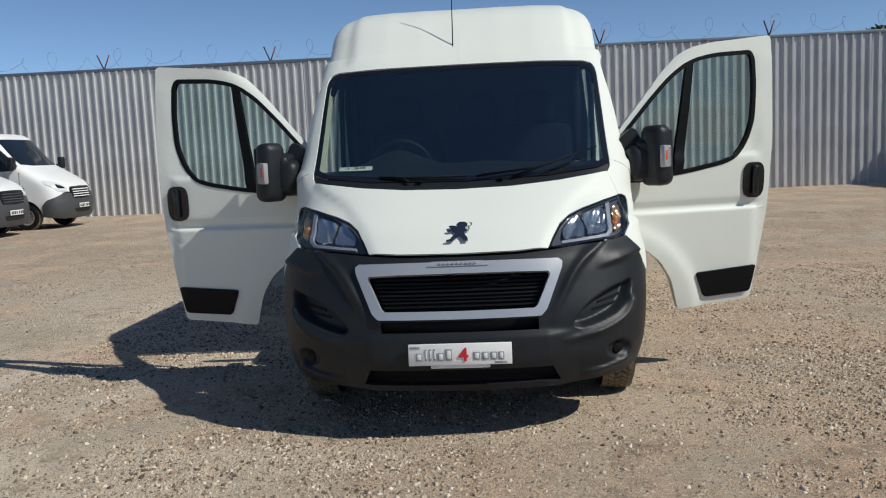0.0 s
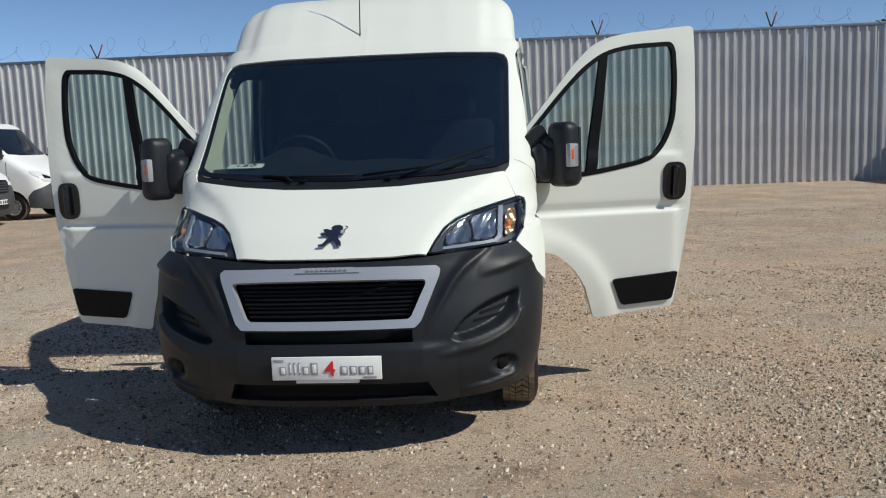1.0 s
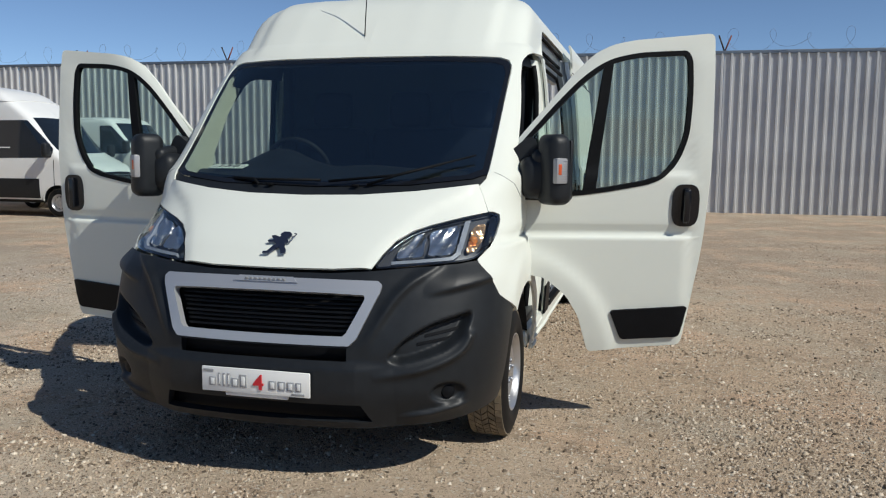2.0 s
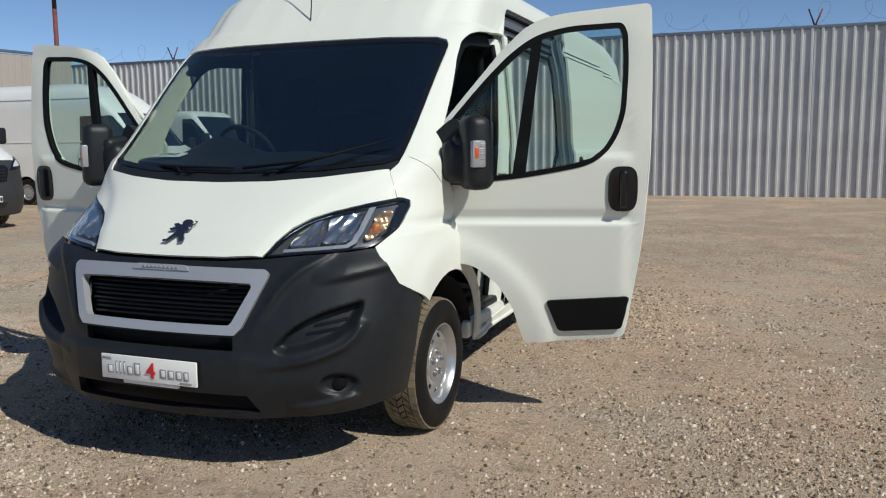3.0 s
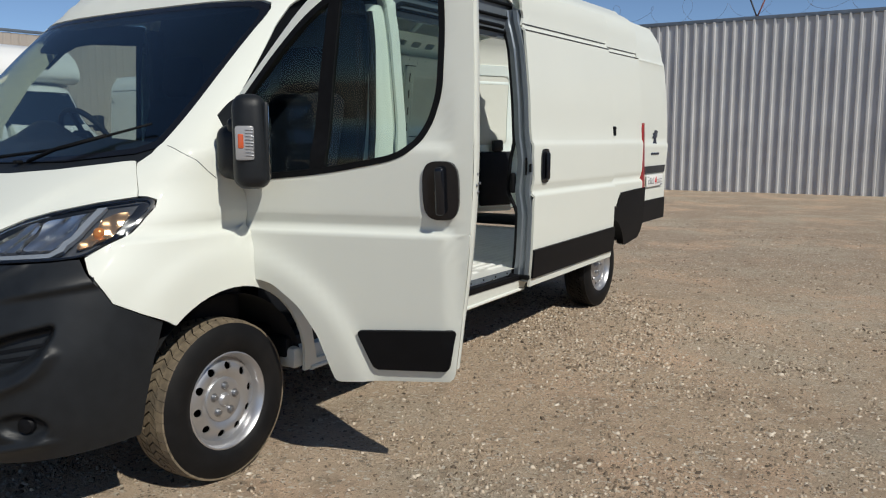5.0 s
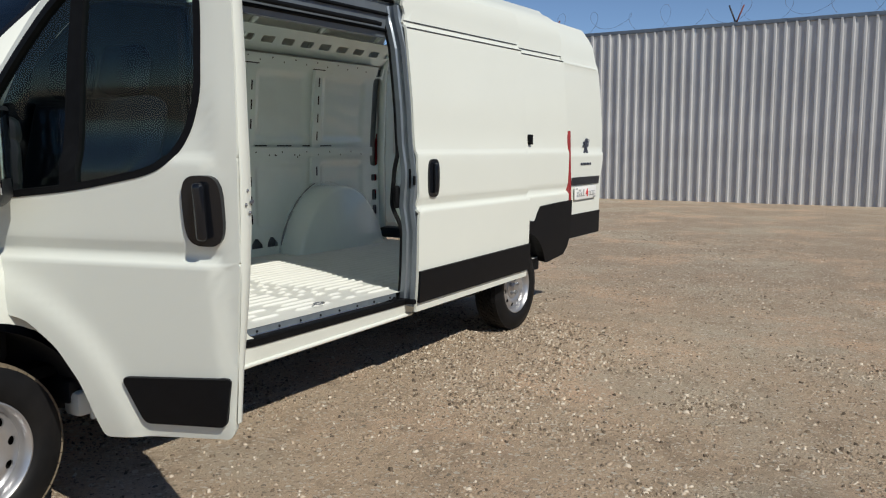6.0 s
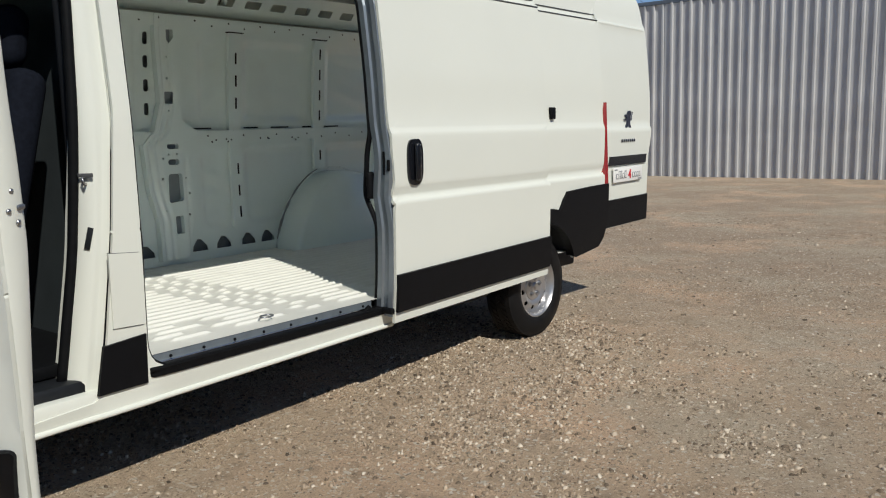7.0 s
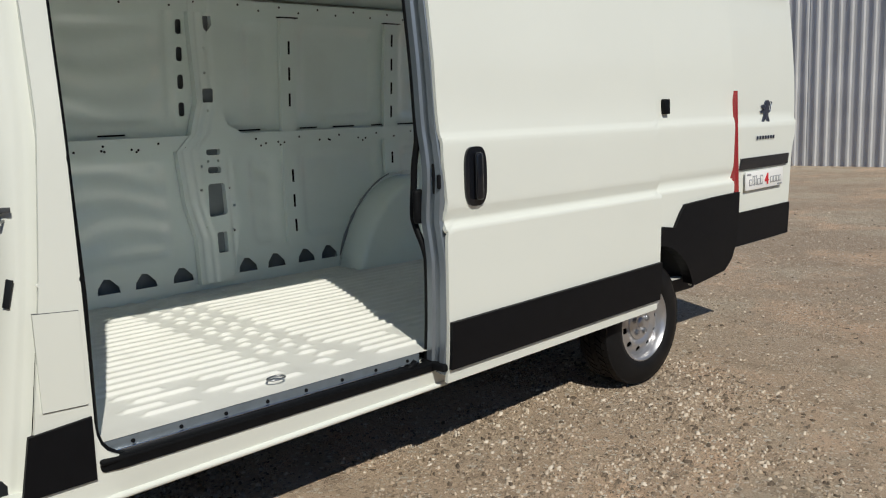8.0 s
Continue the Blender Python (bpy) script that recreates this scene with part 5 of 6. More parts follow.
def load_floor():
    """Steel floor pressed into long ribs, broken by two rows of short ones and staggered near the door."""
    pitch = 0.075
    xs_ = np.unique(np.concatenate([np.arange(-0.93, 0.966, pitch)[:, None] + np.array([0, 0.016, 0.021, 0.026, 0.031, 0.0375, 0.044, 0.049, 0.054, 0.059])]).ravel())
    xs_ = np.append(xs_[xs_ < 0.964], 0.965)
    ys2 = np.arange(2.25, 5.85, 0.0125)
    X, Y = np.meshgrid(xs_, ys2)
    ph = ((X + 0.93) / pitch) % 1.0
    row = np.floor((X + 0.93) / pitch)
    across = np.clip((0.27 - np.abs(ph - 0.5)) / 0.20, 0, 1)
    across = across * across * (3 - 2 * across)

    def bar(y0, y1):
        return np.clip((Y - y0) / 0.022, 0, 1) * np.clip((y1 - Y) / 0.022, 0, 1)
    shift = 0.03 * (row % 2)
    along = bar(2.33, 3.00 + shift) + bar(3.06 + shift, 3.13 + shift) + bar(3.18 + shift, 3.25 + shift) + bar(3.30 + shift, 5.80)
    near = X > 0.56
    s1 = (row * 0.37) % 1.0
    short = bar(2.38 + 0.10 * s1, 2.52 + 0.22 * s1) + bar(2.66 + 0.18 * s1, 2.98 + 0.12 * s1) + bar(3.12 + 0.10 * s1, 3.20 + 0.14 * s1) + bar(3.34 + 0.08 * s1, 3.62) + bar(3.74, 5.80)
    along = np.where(near, short, along) * (X < 0.87)
    Z = 0.553 + 0.0105 * across * np.clip(along, 0, 1)
    v = np.stack([X.ravel(), Y.ravel(), Z.ravel()], 1)
    n = len(xs_)
    j, i = np.meshgrid(np.arange(len(ys2) - 1), np.arange(n - 1), indexing="ij")
    q = (j * n + i).ravel()
    return mesh_object("load_floor", v, np.stack([q, q + 1, q + 1 + n, q + n], 1), PAINT_FLOOR)


put("load_floor", load_floor(), VAN, "ribbed white steel load floor")
put("underbody", box_mesh("underbody", (1.88, 3.05, 0.10), DARK, (0, 3.0, 0.44), 0.01), VAN)
put("rear_underbody", box_mesh("rear_underbody", (1.36, 1.6, 0.12), DARK, (0, 5.2, 0.42), 0.02), VAN)
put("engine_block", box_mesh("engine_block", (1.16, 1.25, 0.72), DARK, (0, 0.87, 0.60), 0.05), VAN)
# sill and step under the sliding door
put("sill", panel_mesh("sill", [(0.88, 0.506), (0.985, 0.504), (0.99, 0.46), (0.975, 0.40), (0.88, 0.395)], lambda uv: np.stack([uv[:, 0], np.full(len(uv), 2.26), uv[:, 1]], 1), PAINT, (), 0.05, 1.30, away=(1, 5, 0)), VAN)
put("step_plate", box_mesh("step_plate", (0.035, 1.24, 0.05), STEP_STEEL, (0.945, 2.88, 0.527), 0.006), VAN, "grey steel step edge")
put("step_edge", box_mesh("step_edge", (0.012, 1.22, 0.012), CHROME, (0.968, 2.88, 0.516), 0.003), VAN, "bright worn step edge")
put("sill_seal", box_mesh("sill_seal", (0.046, 1.33, 0.016), RUBBER, (0.990, 2.90, 0.506), 0.006), VAN, "black rubber seal on the sill")
for k in range(8):
    put("step_rivet", lathe_mesh("step_rivet", [(0, 0.006), (0.006, 0.004), (0.007, 0)], RUBBER, 8), VAN, m=pose(0.963, 2.35 + 0.155 * k, 0.532))
ring_pts = []
for y, z in finer(rounded([(3.51, 2.12), (2.222, 2.12), (2.222, 0.492), (3.48, 0.492)], 0.13, 6)[5:-3], 0.04):
    ring_pts.append((float(flared(1)(np.array([(SKIN.at_y(y, z), z)]))[0, 0]) - 0.022, y + 0.010, z + 0.004))
put("opening_seal", tube_mesh("opening_seal", ring_pts, 0.013, RUBBER, 8), VAN, "black rubber seal round the side opening")
put("step_seal", panel_mesh("step_seal", SKIN.ring(rounded([(2.236, 0.474), (3.58, 0.480), (3.58, 0.512), (2.236, 0.512)], 0.024, 4)), flared(1), RUBBER, (), 0.03, 0.012, lift=0.006), VAN, "black rubber seal along the step")
for s in (1, -1):
    lower = []
    for y in np.linspace(1.46, 3.61, 40):
        z = 0.366 + 0.045 * (y - 1.46) / 2.15
        lower.append((float(flared(s)(np.array([(SKIN.at_y(y, z), z)]))[0, 0]) + s * 0.001, y, z))
    put("sill_flange", tube_mesh("sill_flange", lower, 0.012, PAINT, 8), VAN, "rolled lower edge of the white sill")
put("floor_ring", tube_mesh("floor_ring", [(0.875 + 0.022 * math.cos(a), 2.905 + 0.034 * math.sin(a), 0.574) for a in np.linspace(0, 5.98, 20)], 0.004, STEEL, 6, True), VAN, "steel lashing ring")


BAYS = [(y0, y1, z0, z1) for y0, y1 in ((2.80, 3.38), (3.84, 4.06), (4.20, 4.81), (4.97, 5.58)) for z0, z1 in ((1.47, 2.03), (0.76, 1.30))]


def offset_wall(d):
    def f(uv):
        return np.stack([d - SMOOTH_W(uv[:, 1]) - 0.015, uv[:, 0], uv[:, 1]], 1)
    return f


def stamped_wall(uv):
    """The inner wall with a shallow stamped field in each bay."""
    p = offset_wall(0.085)(uv)
    y, z = p[:, 1], p[:, 2]
    for y0, y1, z0, z1 in BAYS:
        g = np.clip((y - y0) / 0.07, 0, 1) * np.clip((y1 - y) / 0.07, 0, 1) * np.clip((z - z0) / 0.05, 0, 1) * np.clip((z1 - z) / 0.05, 0, 1)
        buckle = 0.0058 if y0 < 4.0 else 0.0014
        p[:, 0] -= 0.020 * g * g * (3 - 2 * g) - buckle * g * np.sin(z * 40 + 1.6 * np.sin(y * 8 + z * 5) + y * 2)
    # a folded flange beside the post
    p[:, 0] -= 0.012 * np.exp(-((y - 3.415) / 0.016) ** 2) * np.clip((z - 1.45) / 0.05, 0, 1)
    return p


def post_fn(uv):
    """The main post, with folds that follow its front edge."""
    p = offset_wall(0.135)(uv)
    y, z = p[:, 1], p[:, 2]
    edge = np.interp(z, [0.60, 0.85, 1.05, 1.335, 1.425, 1.60, 2.06], [3.49, 3.49, 3.44, 3.415, 3.50, 3.545, 3.515])
    p[:, 0] -= 0.016 * np.exp(-((y - edge - 0.046) / 0.018) ** 2) + 0.009 * np.exp(-((y - edge - 0.092) / 0.015) ** 2)
    p[:, 0] -= 0.008 * np.exp(-((y - 3.715) / 0.012) ** 2) * np.clip((1.3 - z) / 0.1, 0, 1)
    return p


def slit(y, z, w, h, r=0.3):
    return rounded([(y - w / 2, z - h / 2), (y + w / 2, z - h / 2), (y + w / 2, z + h / 2), (y - w / 2, z + h / 2)], r * min(w, h), 3)


# pressed inner side wall with its rails and posts
wall_holes = [slit(3.48, z, 0.034, 0.075, 0.45) for z in (1.99, 1.85, 1.705, 1.56)]
wall_holes += [[(y - 0.06, 0.625), (y + 0.06, 0.625), (y + 0.055, 0.655), (y + 0.012, 0.70), (y - 0.02, 0.705), (y - 0.055, 0.66)] for y in (3.0, 3.2, 3.41, 3.81, 4.0, 4.21, 4.38)]
wall_holes += [slit(5.74, 1.65, 0.13, 0.80, 0.4), slit(5.74, 2.13, 0.10, 0.14, 0.3), slit(5.74, 1.14, 0.09, 0.06), slit(5.74, 0.98, 0.07, 0.10), slit(5.74, 0.84, 0.06, 0.09)]
ph = [rounded([(3.575, 0.965), (3.685, 0.975), (3.68, 1.15), (3.58, 1.15)], 0.02), slit(3.64, 0.82, 0.06, 0.115, 0.2), slit(3.625, 1.325, 0.085, 0.035, 0.45), slit(3.625, 1.225, 0.08, 0.035, 0.45), slit(3.615, 1.63, 0.055, 0.075, 0.15), [(3.595, 2.045), (3.64, 2.045), (3.645, 2.0), (3.62, 1.965), (3.60, 1.985)]]
ph += [slit(y, z, 0.013, 0.013, 0.45) for y, z in ((3.60, 1.75), (3.61, 1.55), (3.55, 1.25), (3.54, 1.12), (3.71, 1.12), (3.73, 1.02), (3.55, 0.92), (3.72, 0.88), (3.60, 1.88), (3.59, 1.275), (3.65, 1.275))]
dots = [(y, 1.372 + 0.012 * (-1) ** i) for i, y in enumerate(np.arange(2.45, 5.6, 0.145))]
put("inner_wall", panel_mesh("inner_wall", list([(2.28, 0.55), (5.82, 0.55), (5.82, 2.135), (2.28, 2.135)]), stamped_wall, PAINT_IN, [list(h) for h in wall_holes], 0.020, 0.006, away=(-3, 3.5, 1.2)), VAN, "bare white-painted inner side panel")
# added grey sheet that gives the wall holes their shade
put("wall_backing", panel_mesh("wall_backing", list([(2.28, 0.55), (5.82, 0.55), (5.82, 2.135), (2.28, 2.135)]), offset_wall(0.030), SHADE_SEAM_GREY, (), 0.12, 0.004, away=(-3, 3.5, 1.2)), VAN)
put("mid_rail", panel_mesh("mid_rail", list([(2.28, 1.335), (5.66, 1.345), (5.66, 1.425), (2.28, 1.415)]), offset_wall(0.125), PAINT_IN, (), 0.06, 0.035, away=(-3, 3.5, 1.2)), VAN, "pressed steel mid rail with bolt holes")
# black strips laid on the wall as the shade of narrow slits
for y0, y1 in ((2.62, 2.78), (3.02, 3.16), (3.78, 3.95), (4.22, 4.34), (4.46, 4.62), (4.76, 4.86), (4.98, 5.12)):
    put("slit_shade_strip", panel_mesh("slit_shade_strip", list([(y0, 1.430), (y1, 1.431), (y1, 1.439), (y0, 1.438)]), offset_wall(0.094), RUBBER, (), 0.05, 0.006, away=(-3, 3.5, 1.2)), VAN)
put("top_rail", panel_mesh("top_rail", list([(2.28, 2.06), (5.66, 2.065), (5.66, 2.138), (2.28, 2.135)]), offset_wall(0.13), PAINT_IN, (), 0.06, 0.04, away=(-3, 3.5, 1.2)), VAN, "pressed steel top rail")
# black discs on the uncut rails stand in for shaded bolt holes
hole_disc = lathe_mesh("hole_shade_disc", [(0.0, 0.0015), (0.0052, 0.0015), (0.0064, 0.0)], RUBBER, 10)
for y, z in dots + [(y, 2.10 + 0.012 * (-1) ** i) for i, y in enumerate(np.arange(2.5, 5.6, 0.13))] + [(y + q, 1.352 + r) for y in (2.52, 2.66, 3.02, 3.20, 3.93, 4.06, 4.40, 4.66) for q, r in ((0, 0.01 * math.sin(y * 9)), (0.024 + 0.014 * math.sin(y * 31), 0.004))]:
    x = float(offset_wall(0.1255 if z < 2 else 0.1305)(np.array([(y, z)]))[0, 0])
    put("hole_shade_disc", hole_disc, VAN, m=pose(x, y, z))
pillar_out = [(3.505, 2.132), (3.71, 2.132), (3.70, 2.06), (3.695, 1.55), (3.72, 1.47), (3.80, 1.428), (3.80, 1.335), (3.735, 1.24), (3.775, 0.97), (3.735, 0.80), (3.69, 0.60), (3.49, 0.60), (3.49, 0.85), (3.44, 1.05), (3.415, 1.335), (3.50, 1.425), (3.545, 1.60)]
# grey plates close behind the post's holes, coloured as the shade in them
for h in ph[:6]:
    put("hole_shade_plate", panel_mesh("hole_shade_plate", list(grow(h, 0.02)), offset_wall(0.096), SHADE_SEAM_GREY, (), 0.05, 0.004, away=(-3, 3.5, 1.2)), VAN)
put("inner_post", panel_mesh("inner_post", list(pillar_out), post_fn, PAINT_IN, [list(h) for h in ph], 0.010, 0.045, away=(-3, 3.5, 1.2)), VAN, "pressed steel post with access holes")
for y, z0, z1 in ((4.125, 0.76, 2.06), (4.89, 1.12, 2.06), (2.72, 0.60, 2.06)):
    marks = [slit(y + 0.012, z, 0.013, 0.075, 0.3) for z in np.arange(z0 + 0.10, 2.0, 0.148) if not 1.29 < z < 1.47]
    put("inner_post", panel_mesh("inner_post", list([(y - 0.05, z0), (y + 0.05, z0), (y + 0.045, z1), (y - 0.045, z1)]), offset_wall(0.118), PAINT_IN, (), 0.05, 0.028, away=(-3, 3.5, 1.2)), VAN, "narrow pressed steel post with slots")
    # slots are not cut: black plates carry their shade
    for h in marks:
        put("slot_shade_plate", panel_mesh("slot_shade_plate", list(h), offset_wall(0.1195), RUBBER, (), 0.05, 0.004, away=(-3, 3.5, 1.2)), VAN)
    put("post_bracket", box_mesh("post_bracket", (0.03, 0.13, 0.007), RUBBER, (-0.825, y, 2.062), 0.002), VAN)


def wheel_box(side):
    prof = arc(5.0, 0.335, 0.585, 163, 17, 22, 0.765)
    v, f = [], []
    for x in (0.98, 0.69, 0.66):
        k = 1.0 if x > 0.67 else 0.95
        v += [(side * x, 5.015 + (a - 5.015) * k, 0.335 + (b - 0.335) * k) for a, b in prof]
    n = len(prof)
    for r in range(2):
        f += [(r * n + i, r * n + i + 1, r * n + n + i + 1, r * n + n + i) for i in range(n - 1)]
    v.append((side * 0.66, 5.015, 0.5))
    f += [(2 * n + i, 2 * n + i + 1, 3 * n) for i in range(n - 1)]
    return mesh_object("wheel_box", v, f, PAINT_IN)


for s in (-1, 1):
    put("wheel_box", wheel_box(s), VAN, "white-painted inner wheel arch box")
    rim = [(s * 0.868, 5.015 + (a - 5.015) * 1.035, 0.335 + (c - 0.335) * 1.035) for a, c in arc(5.0, 0.335, 0.585, 163, 17, 30, 0.765)]
    put("wheel_box_flange", tube_mesh("wheel_box_flange", rim, 0.004, PAINT_IN, 8), VAN, "welded flange of the wheel arch box")
    put("wheel_box_seam", tube_mesh("wheel_box_seam", [(s * 0.862, 5.015 + (y - 5.015) * 1.022, 0.335 + (z - 0.335) * 1.022) for x, y, z in rim[1:13]], [0.003, 0.008, 0.010, 0.006, 0.010, 0.005, 0.008, 0.006, 0.004, 0.006, 0.004, 0.003], SHADE_SEAM_GREY, 6), VAN, "grey sealed seam")
# roof bows and the rear frame
for y in (2.55, 3.3, 4.05, 4.8, 5.55):
    pts = [(x, y, 2.505 - 0.35 * max(0.0, (abs(x) / 0.9)) ** 4) for x in np.linspace(-0.84, 0.84, 17)]
    put("roof_bow", tube_mesh("roof_bow", pts, 0.022, PAINT_IN, 6), VAN, "pressed roof bow")
for s in (1, -1):
    holes = [slit(y, 2.245, 0.13, 0.045, 0.3) for y in np.arange(2.5, 5.9, 0.22)]
    put("cant_rail", panel_mesh("cant_rail", [(2.28, 2.16), (5.82, 2.16), (5.82, 2.33), (2.28, 2.33)], lambda uv, s=s: np.stack([s * (0.86 - 0.9 * (uv[:, 1] - 2.16)), uv[:, 0], uv[:, 1]], 1), PAINT_IN, holes, 0.08, 0.006, away=(s * 4, 4, 4)), VAN, "pressed cant rail with oblong holes")
    put("rear_frame", tube_mesh("rear_frame", [(s * 0.90, 5.835, 0.55), (s * 0.91, 5.835, 1.4), (s * 0.87, 5.835, 2.1), (s * 0.80, 5.835, 2.3), (s * 0.6, 5.835, 2.42), (0, 5.835, 2.45)], 0.035, PAINT_IN, 8), VAN)
over = [(x, 2.53 - 0.35 * (abs(x) / 0.9) ** 4) for x in np.linspace(-0.86, 0.86, 25)]
under = [(x, 2.385 - 0.22 * (abs(x) / 0.9) ** 5) for x in np.linspace(0.86, -0.86, 25)]
put("rear_header", panel_mesh("rear_header", over + under, flat_fn("y", 5.80), PAINT_IN, (), 0.06, 0.03, away=(0, 3, 2)), VAN, "white header over the rear doors")
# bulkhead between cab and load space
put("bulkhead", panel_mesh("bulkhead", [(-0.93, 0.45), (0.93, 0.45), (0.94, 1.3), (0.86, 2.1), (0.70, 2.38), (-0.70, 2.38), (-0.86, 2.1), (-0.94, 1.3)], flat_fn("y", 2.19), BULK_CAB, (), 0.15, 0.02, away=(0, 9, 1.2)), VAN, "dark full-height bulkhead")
put("bulkhead_back", panel_mesh("bulkhead_back", [(-0.90, 0.56), (0.90, 0.56), (0.92, 1.3), (0.84, 2.08), (0.66, 2.36), (-0.66, 2.36), (-0.84, 2.08), (-0.92, 1.3)], flat_fn("y", 2.235), PAINT_IN, (), 0.15, 0.012, away=(0, -9, 1.2)), VAN, "white load side of the bulkhead")
# black seals round the upper part of the cab openings
for s in (1, -1):
    edge = [(-0.082, 1.515), (0.076, 1.70), (0.25, 1.905), (0.36, 2.01), (0.45, 2.055), (0.56, 2.078), (0.93, 2.10), (0.93, 2.035), (0.57, 2.012), (0.47, 1.988), (0.40, 1.945), (0.30, 1.850), (0.126, 1.645), (-0.035, 1.465)]
    if s < 0:
        edge = edge[2:7] + [(y, z - 0.05) for y, z in edge[7:12]]
    put("aperture_seal", panel_mesh("aperture_seal", SKIN.ring(yz(edge, HINGE[1])), lambda uv, s=s: smooth_side(uv, s, 0.045, 0.06), RUBBER, (), 0.03, 0.05, away=(0, 1.6, 1.0)), VAN, "black rubber seal of the cab door opening")
# door pillars with depth
for s in (1, -1):
    def jamb(y0, y1, z0, z1, d0, d1, mat, name, label=""):
        v, f = [], []
        zs = np.linspace(z0, z1, 22)
        for z in zs:
            x0 = float(SKIN.point(np.array([(SKIN.at_y((y0 + y1) / 2, z), z)]))[0, 0])
            v += [(s * (x0 - d0), y0, z), (s * (x0 - d0), y1, z), (s * (x0 - d1), y1, z), (s * (x0 - d1), y0, z)]
        for i in range(len(zs) - 1):
            f += [(4 * i + j, 4 * i + (j + 1) % 4, 4 * i + 4 + (j + 1) % 4, 4 * i + 4 + j) for j in range(4)]
        f += [(0, 1, 2, 3), tuple(4 * (len(zs) - 1) + j for j in (3, 2, 1, 0))]
        return put(name, mesh_object(name, v, f, mat, False), VAN, label)
    jamb(2.165, 2.222, 0.42, 2.13, 0.016, 0.05, PAINT, "door_pillar", "white painted door pillar")
    v, f, zs = [], [], np.linspace(0.44, 2.09, 40)
    prof = [(2.003, 0.16), (2.005, 0.115), (2.015, 0.080), (2.029, 0.056), (2.045, 0.040), (2.061, 0.031), (2.069, 0.034), (2.077, 0.029), (2.100, 0.024)]
    lean = smooth_curve([0.44, 0.70, 1.07, 1.35, 1.6, 1.9, 2.1], [1.935, 1.975, 2.030, 2.050, 2.062, 2.072, 2.075])
    for z in zs:
        end = float(np.interp(z, [0.45, 0.67, 1.06, 1.5, 2.1], [2.045, 2.075, 2.128, 2.170, 2.164]))
        ky, kd = (end - float(lean(z))) / 0.097, float(np.interp(z, [1.1, 1.9], [1.0, 0.30]))
        v += [(s * (SMOOTH_W(z) - 0.012 - (d - 0.024) * kd), end - (2.100 - y) * ky, z) for y, d in prof]
    n = len(prof)
    f = [(i * n + j, i * n + j + 1, i * n + n + j + 1, i * n + n + j) for i in range(len(zs) - 1) for j in range(n - 1)]
    put("door_pillar", mesh_object("door_pillar", v, f, PAINT), VAN, "rounded white door shut face")
    seal = []
    for z in np.linspace(0.50, 2.05, 26):
        seal.append((s * (float(SMOOTH_W(z)) - float(np.interp(z, [1.1, 1.9], [0.085, 0.036]))), float(lean(z)) - 0.002, z))
    put("door_seal", tube_mesh("door_seal", seal, 0.019, RUBBER, 8), VAN, "black door seal")
    put("pillar_trim", box_mesh("pillar_trim", (0.06, 0.10, 1.35), TRIM, (s * 0.82, 2.125, 1.40), 0.02), VAN)
    put("striker", tube_mesh("striker", [(s * 0.945, 2.066, 1.255), (s * 0.967, 2.046, 1.252), (s * 0.969, 2.051, 1.230), (s * 0.947, 2.071, 1.232)], 0.0045, STEEL, 6), VAN, "steel door striker")
    put("striker_plate", box_mesh("striker_plate", (0.005, 0.052, 0.014), PLASTIC_GREY, (s * 0.962, 2.062, 1.262), 0.001, (0, 0, -s * 45)), VAN)
    put("warning_tab", box_mesh("warning_tab", (0.006, 0.020, 0.080), PLASTIC, (s * 0.962, 2.055, 1.035), 0.001, (-14, 0, -s * 45)), VAN)
    # cab step, hinge pillar and inner arch
    put("cab_step", box_mesh("cab_step", (0.22, 0.72, 0.10), PLASTIC, (s * 0.84, 1.72, 0.47), 0.02), VAN, "black cab step")
    put("cab_sill", box_mesh("cab_sill", (0.10, 0.78, 0.10), PAINT, (s * 0.938, 1.76, 0.424), 0.02), VAN)
    put("hinge_pillar", box_mesh("hinge_pillar", (0.10, 0.08, 0.42), PAINT, (s * 0.945, 1.135, 1.07), 0.015), VAN, "white hinge pillar")
    for z in (0.93, 1.20):
        put("hinge", box_mesh("hinge", (0.06, 0.07, 0.06), PAINT, (s * 0.985, 1.11, z), 0.01), VAN)
    pil = [(float(SKIN.point(np.array([(SKIN.at_x(0.858, z), z)]))[0, 1]) + 0.018, z) for z in np.linspace(1.40, 1.96, 8)]
    pil += [(1.53, 1.93), (1.31, 1.70), (1.15, 1.48), (1.12, 1.345), (pil[0][0] + 0.02, 1.345)]
    put("pillar_lining", panel_mesh("pillar_lining", pil, lambda uv, s=s: np.stack([np.full(len(uv), s * 0.856), uv[:, 0], uv[:, 1]], 1), HEADLINER, (), 0.06, 0.015, away=(s * 3, 1.2, 1.6)), VAN, "pale windscreen pillar lining")
put("slide_seal", tube_mesh("slide_seal", [(0.958, 2.240, 0.52), (0.986, 2.240, 1.0), (0.956, 2.240, 1.5), (0.902, 2.240, 2.1)], 0.013, RUBBER, 6), VAN, "black door seal")
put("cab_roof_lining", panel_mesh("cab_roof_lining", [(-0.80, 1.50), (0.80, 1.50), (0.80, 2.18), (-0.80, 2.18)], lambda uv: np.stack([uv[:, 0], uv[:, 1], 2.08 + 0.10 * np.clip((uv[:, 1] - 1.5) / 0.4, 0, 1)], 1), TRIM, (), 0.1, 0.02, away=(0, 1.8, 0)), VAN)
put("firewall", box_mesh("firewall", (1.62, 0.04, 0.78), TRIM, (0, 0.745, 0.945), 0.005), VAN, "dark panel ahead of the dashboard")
put("cab_floor", box_mesh("cab_floor", (1.7, 1.15, 0.05), RUBBER, (0, 1.62, 0.55), 0.01), VAN, "black rubber cab floor")


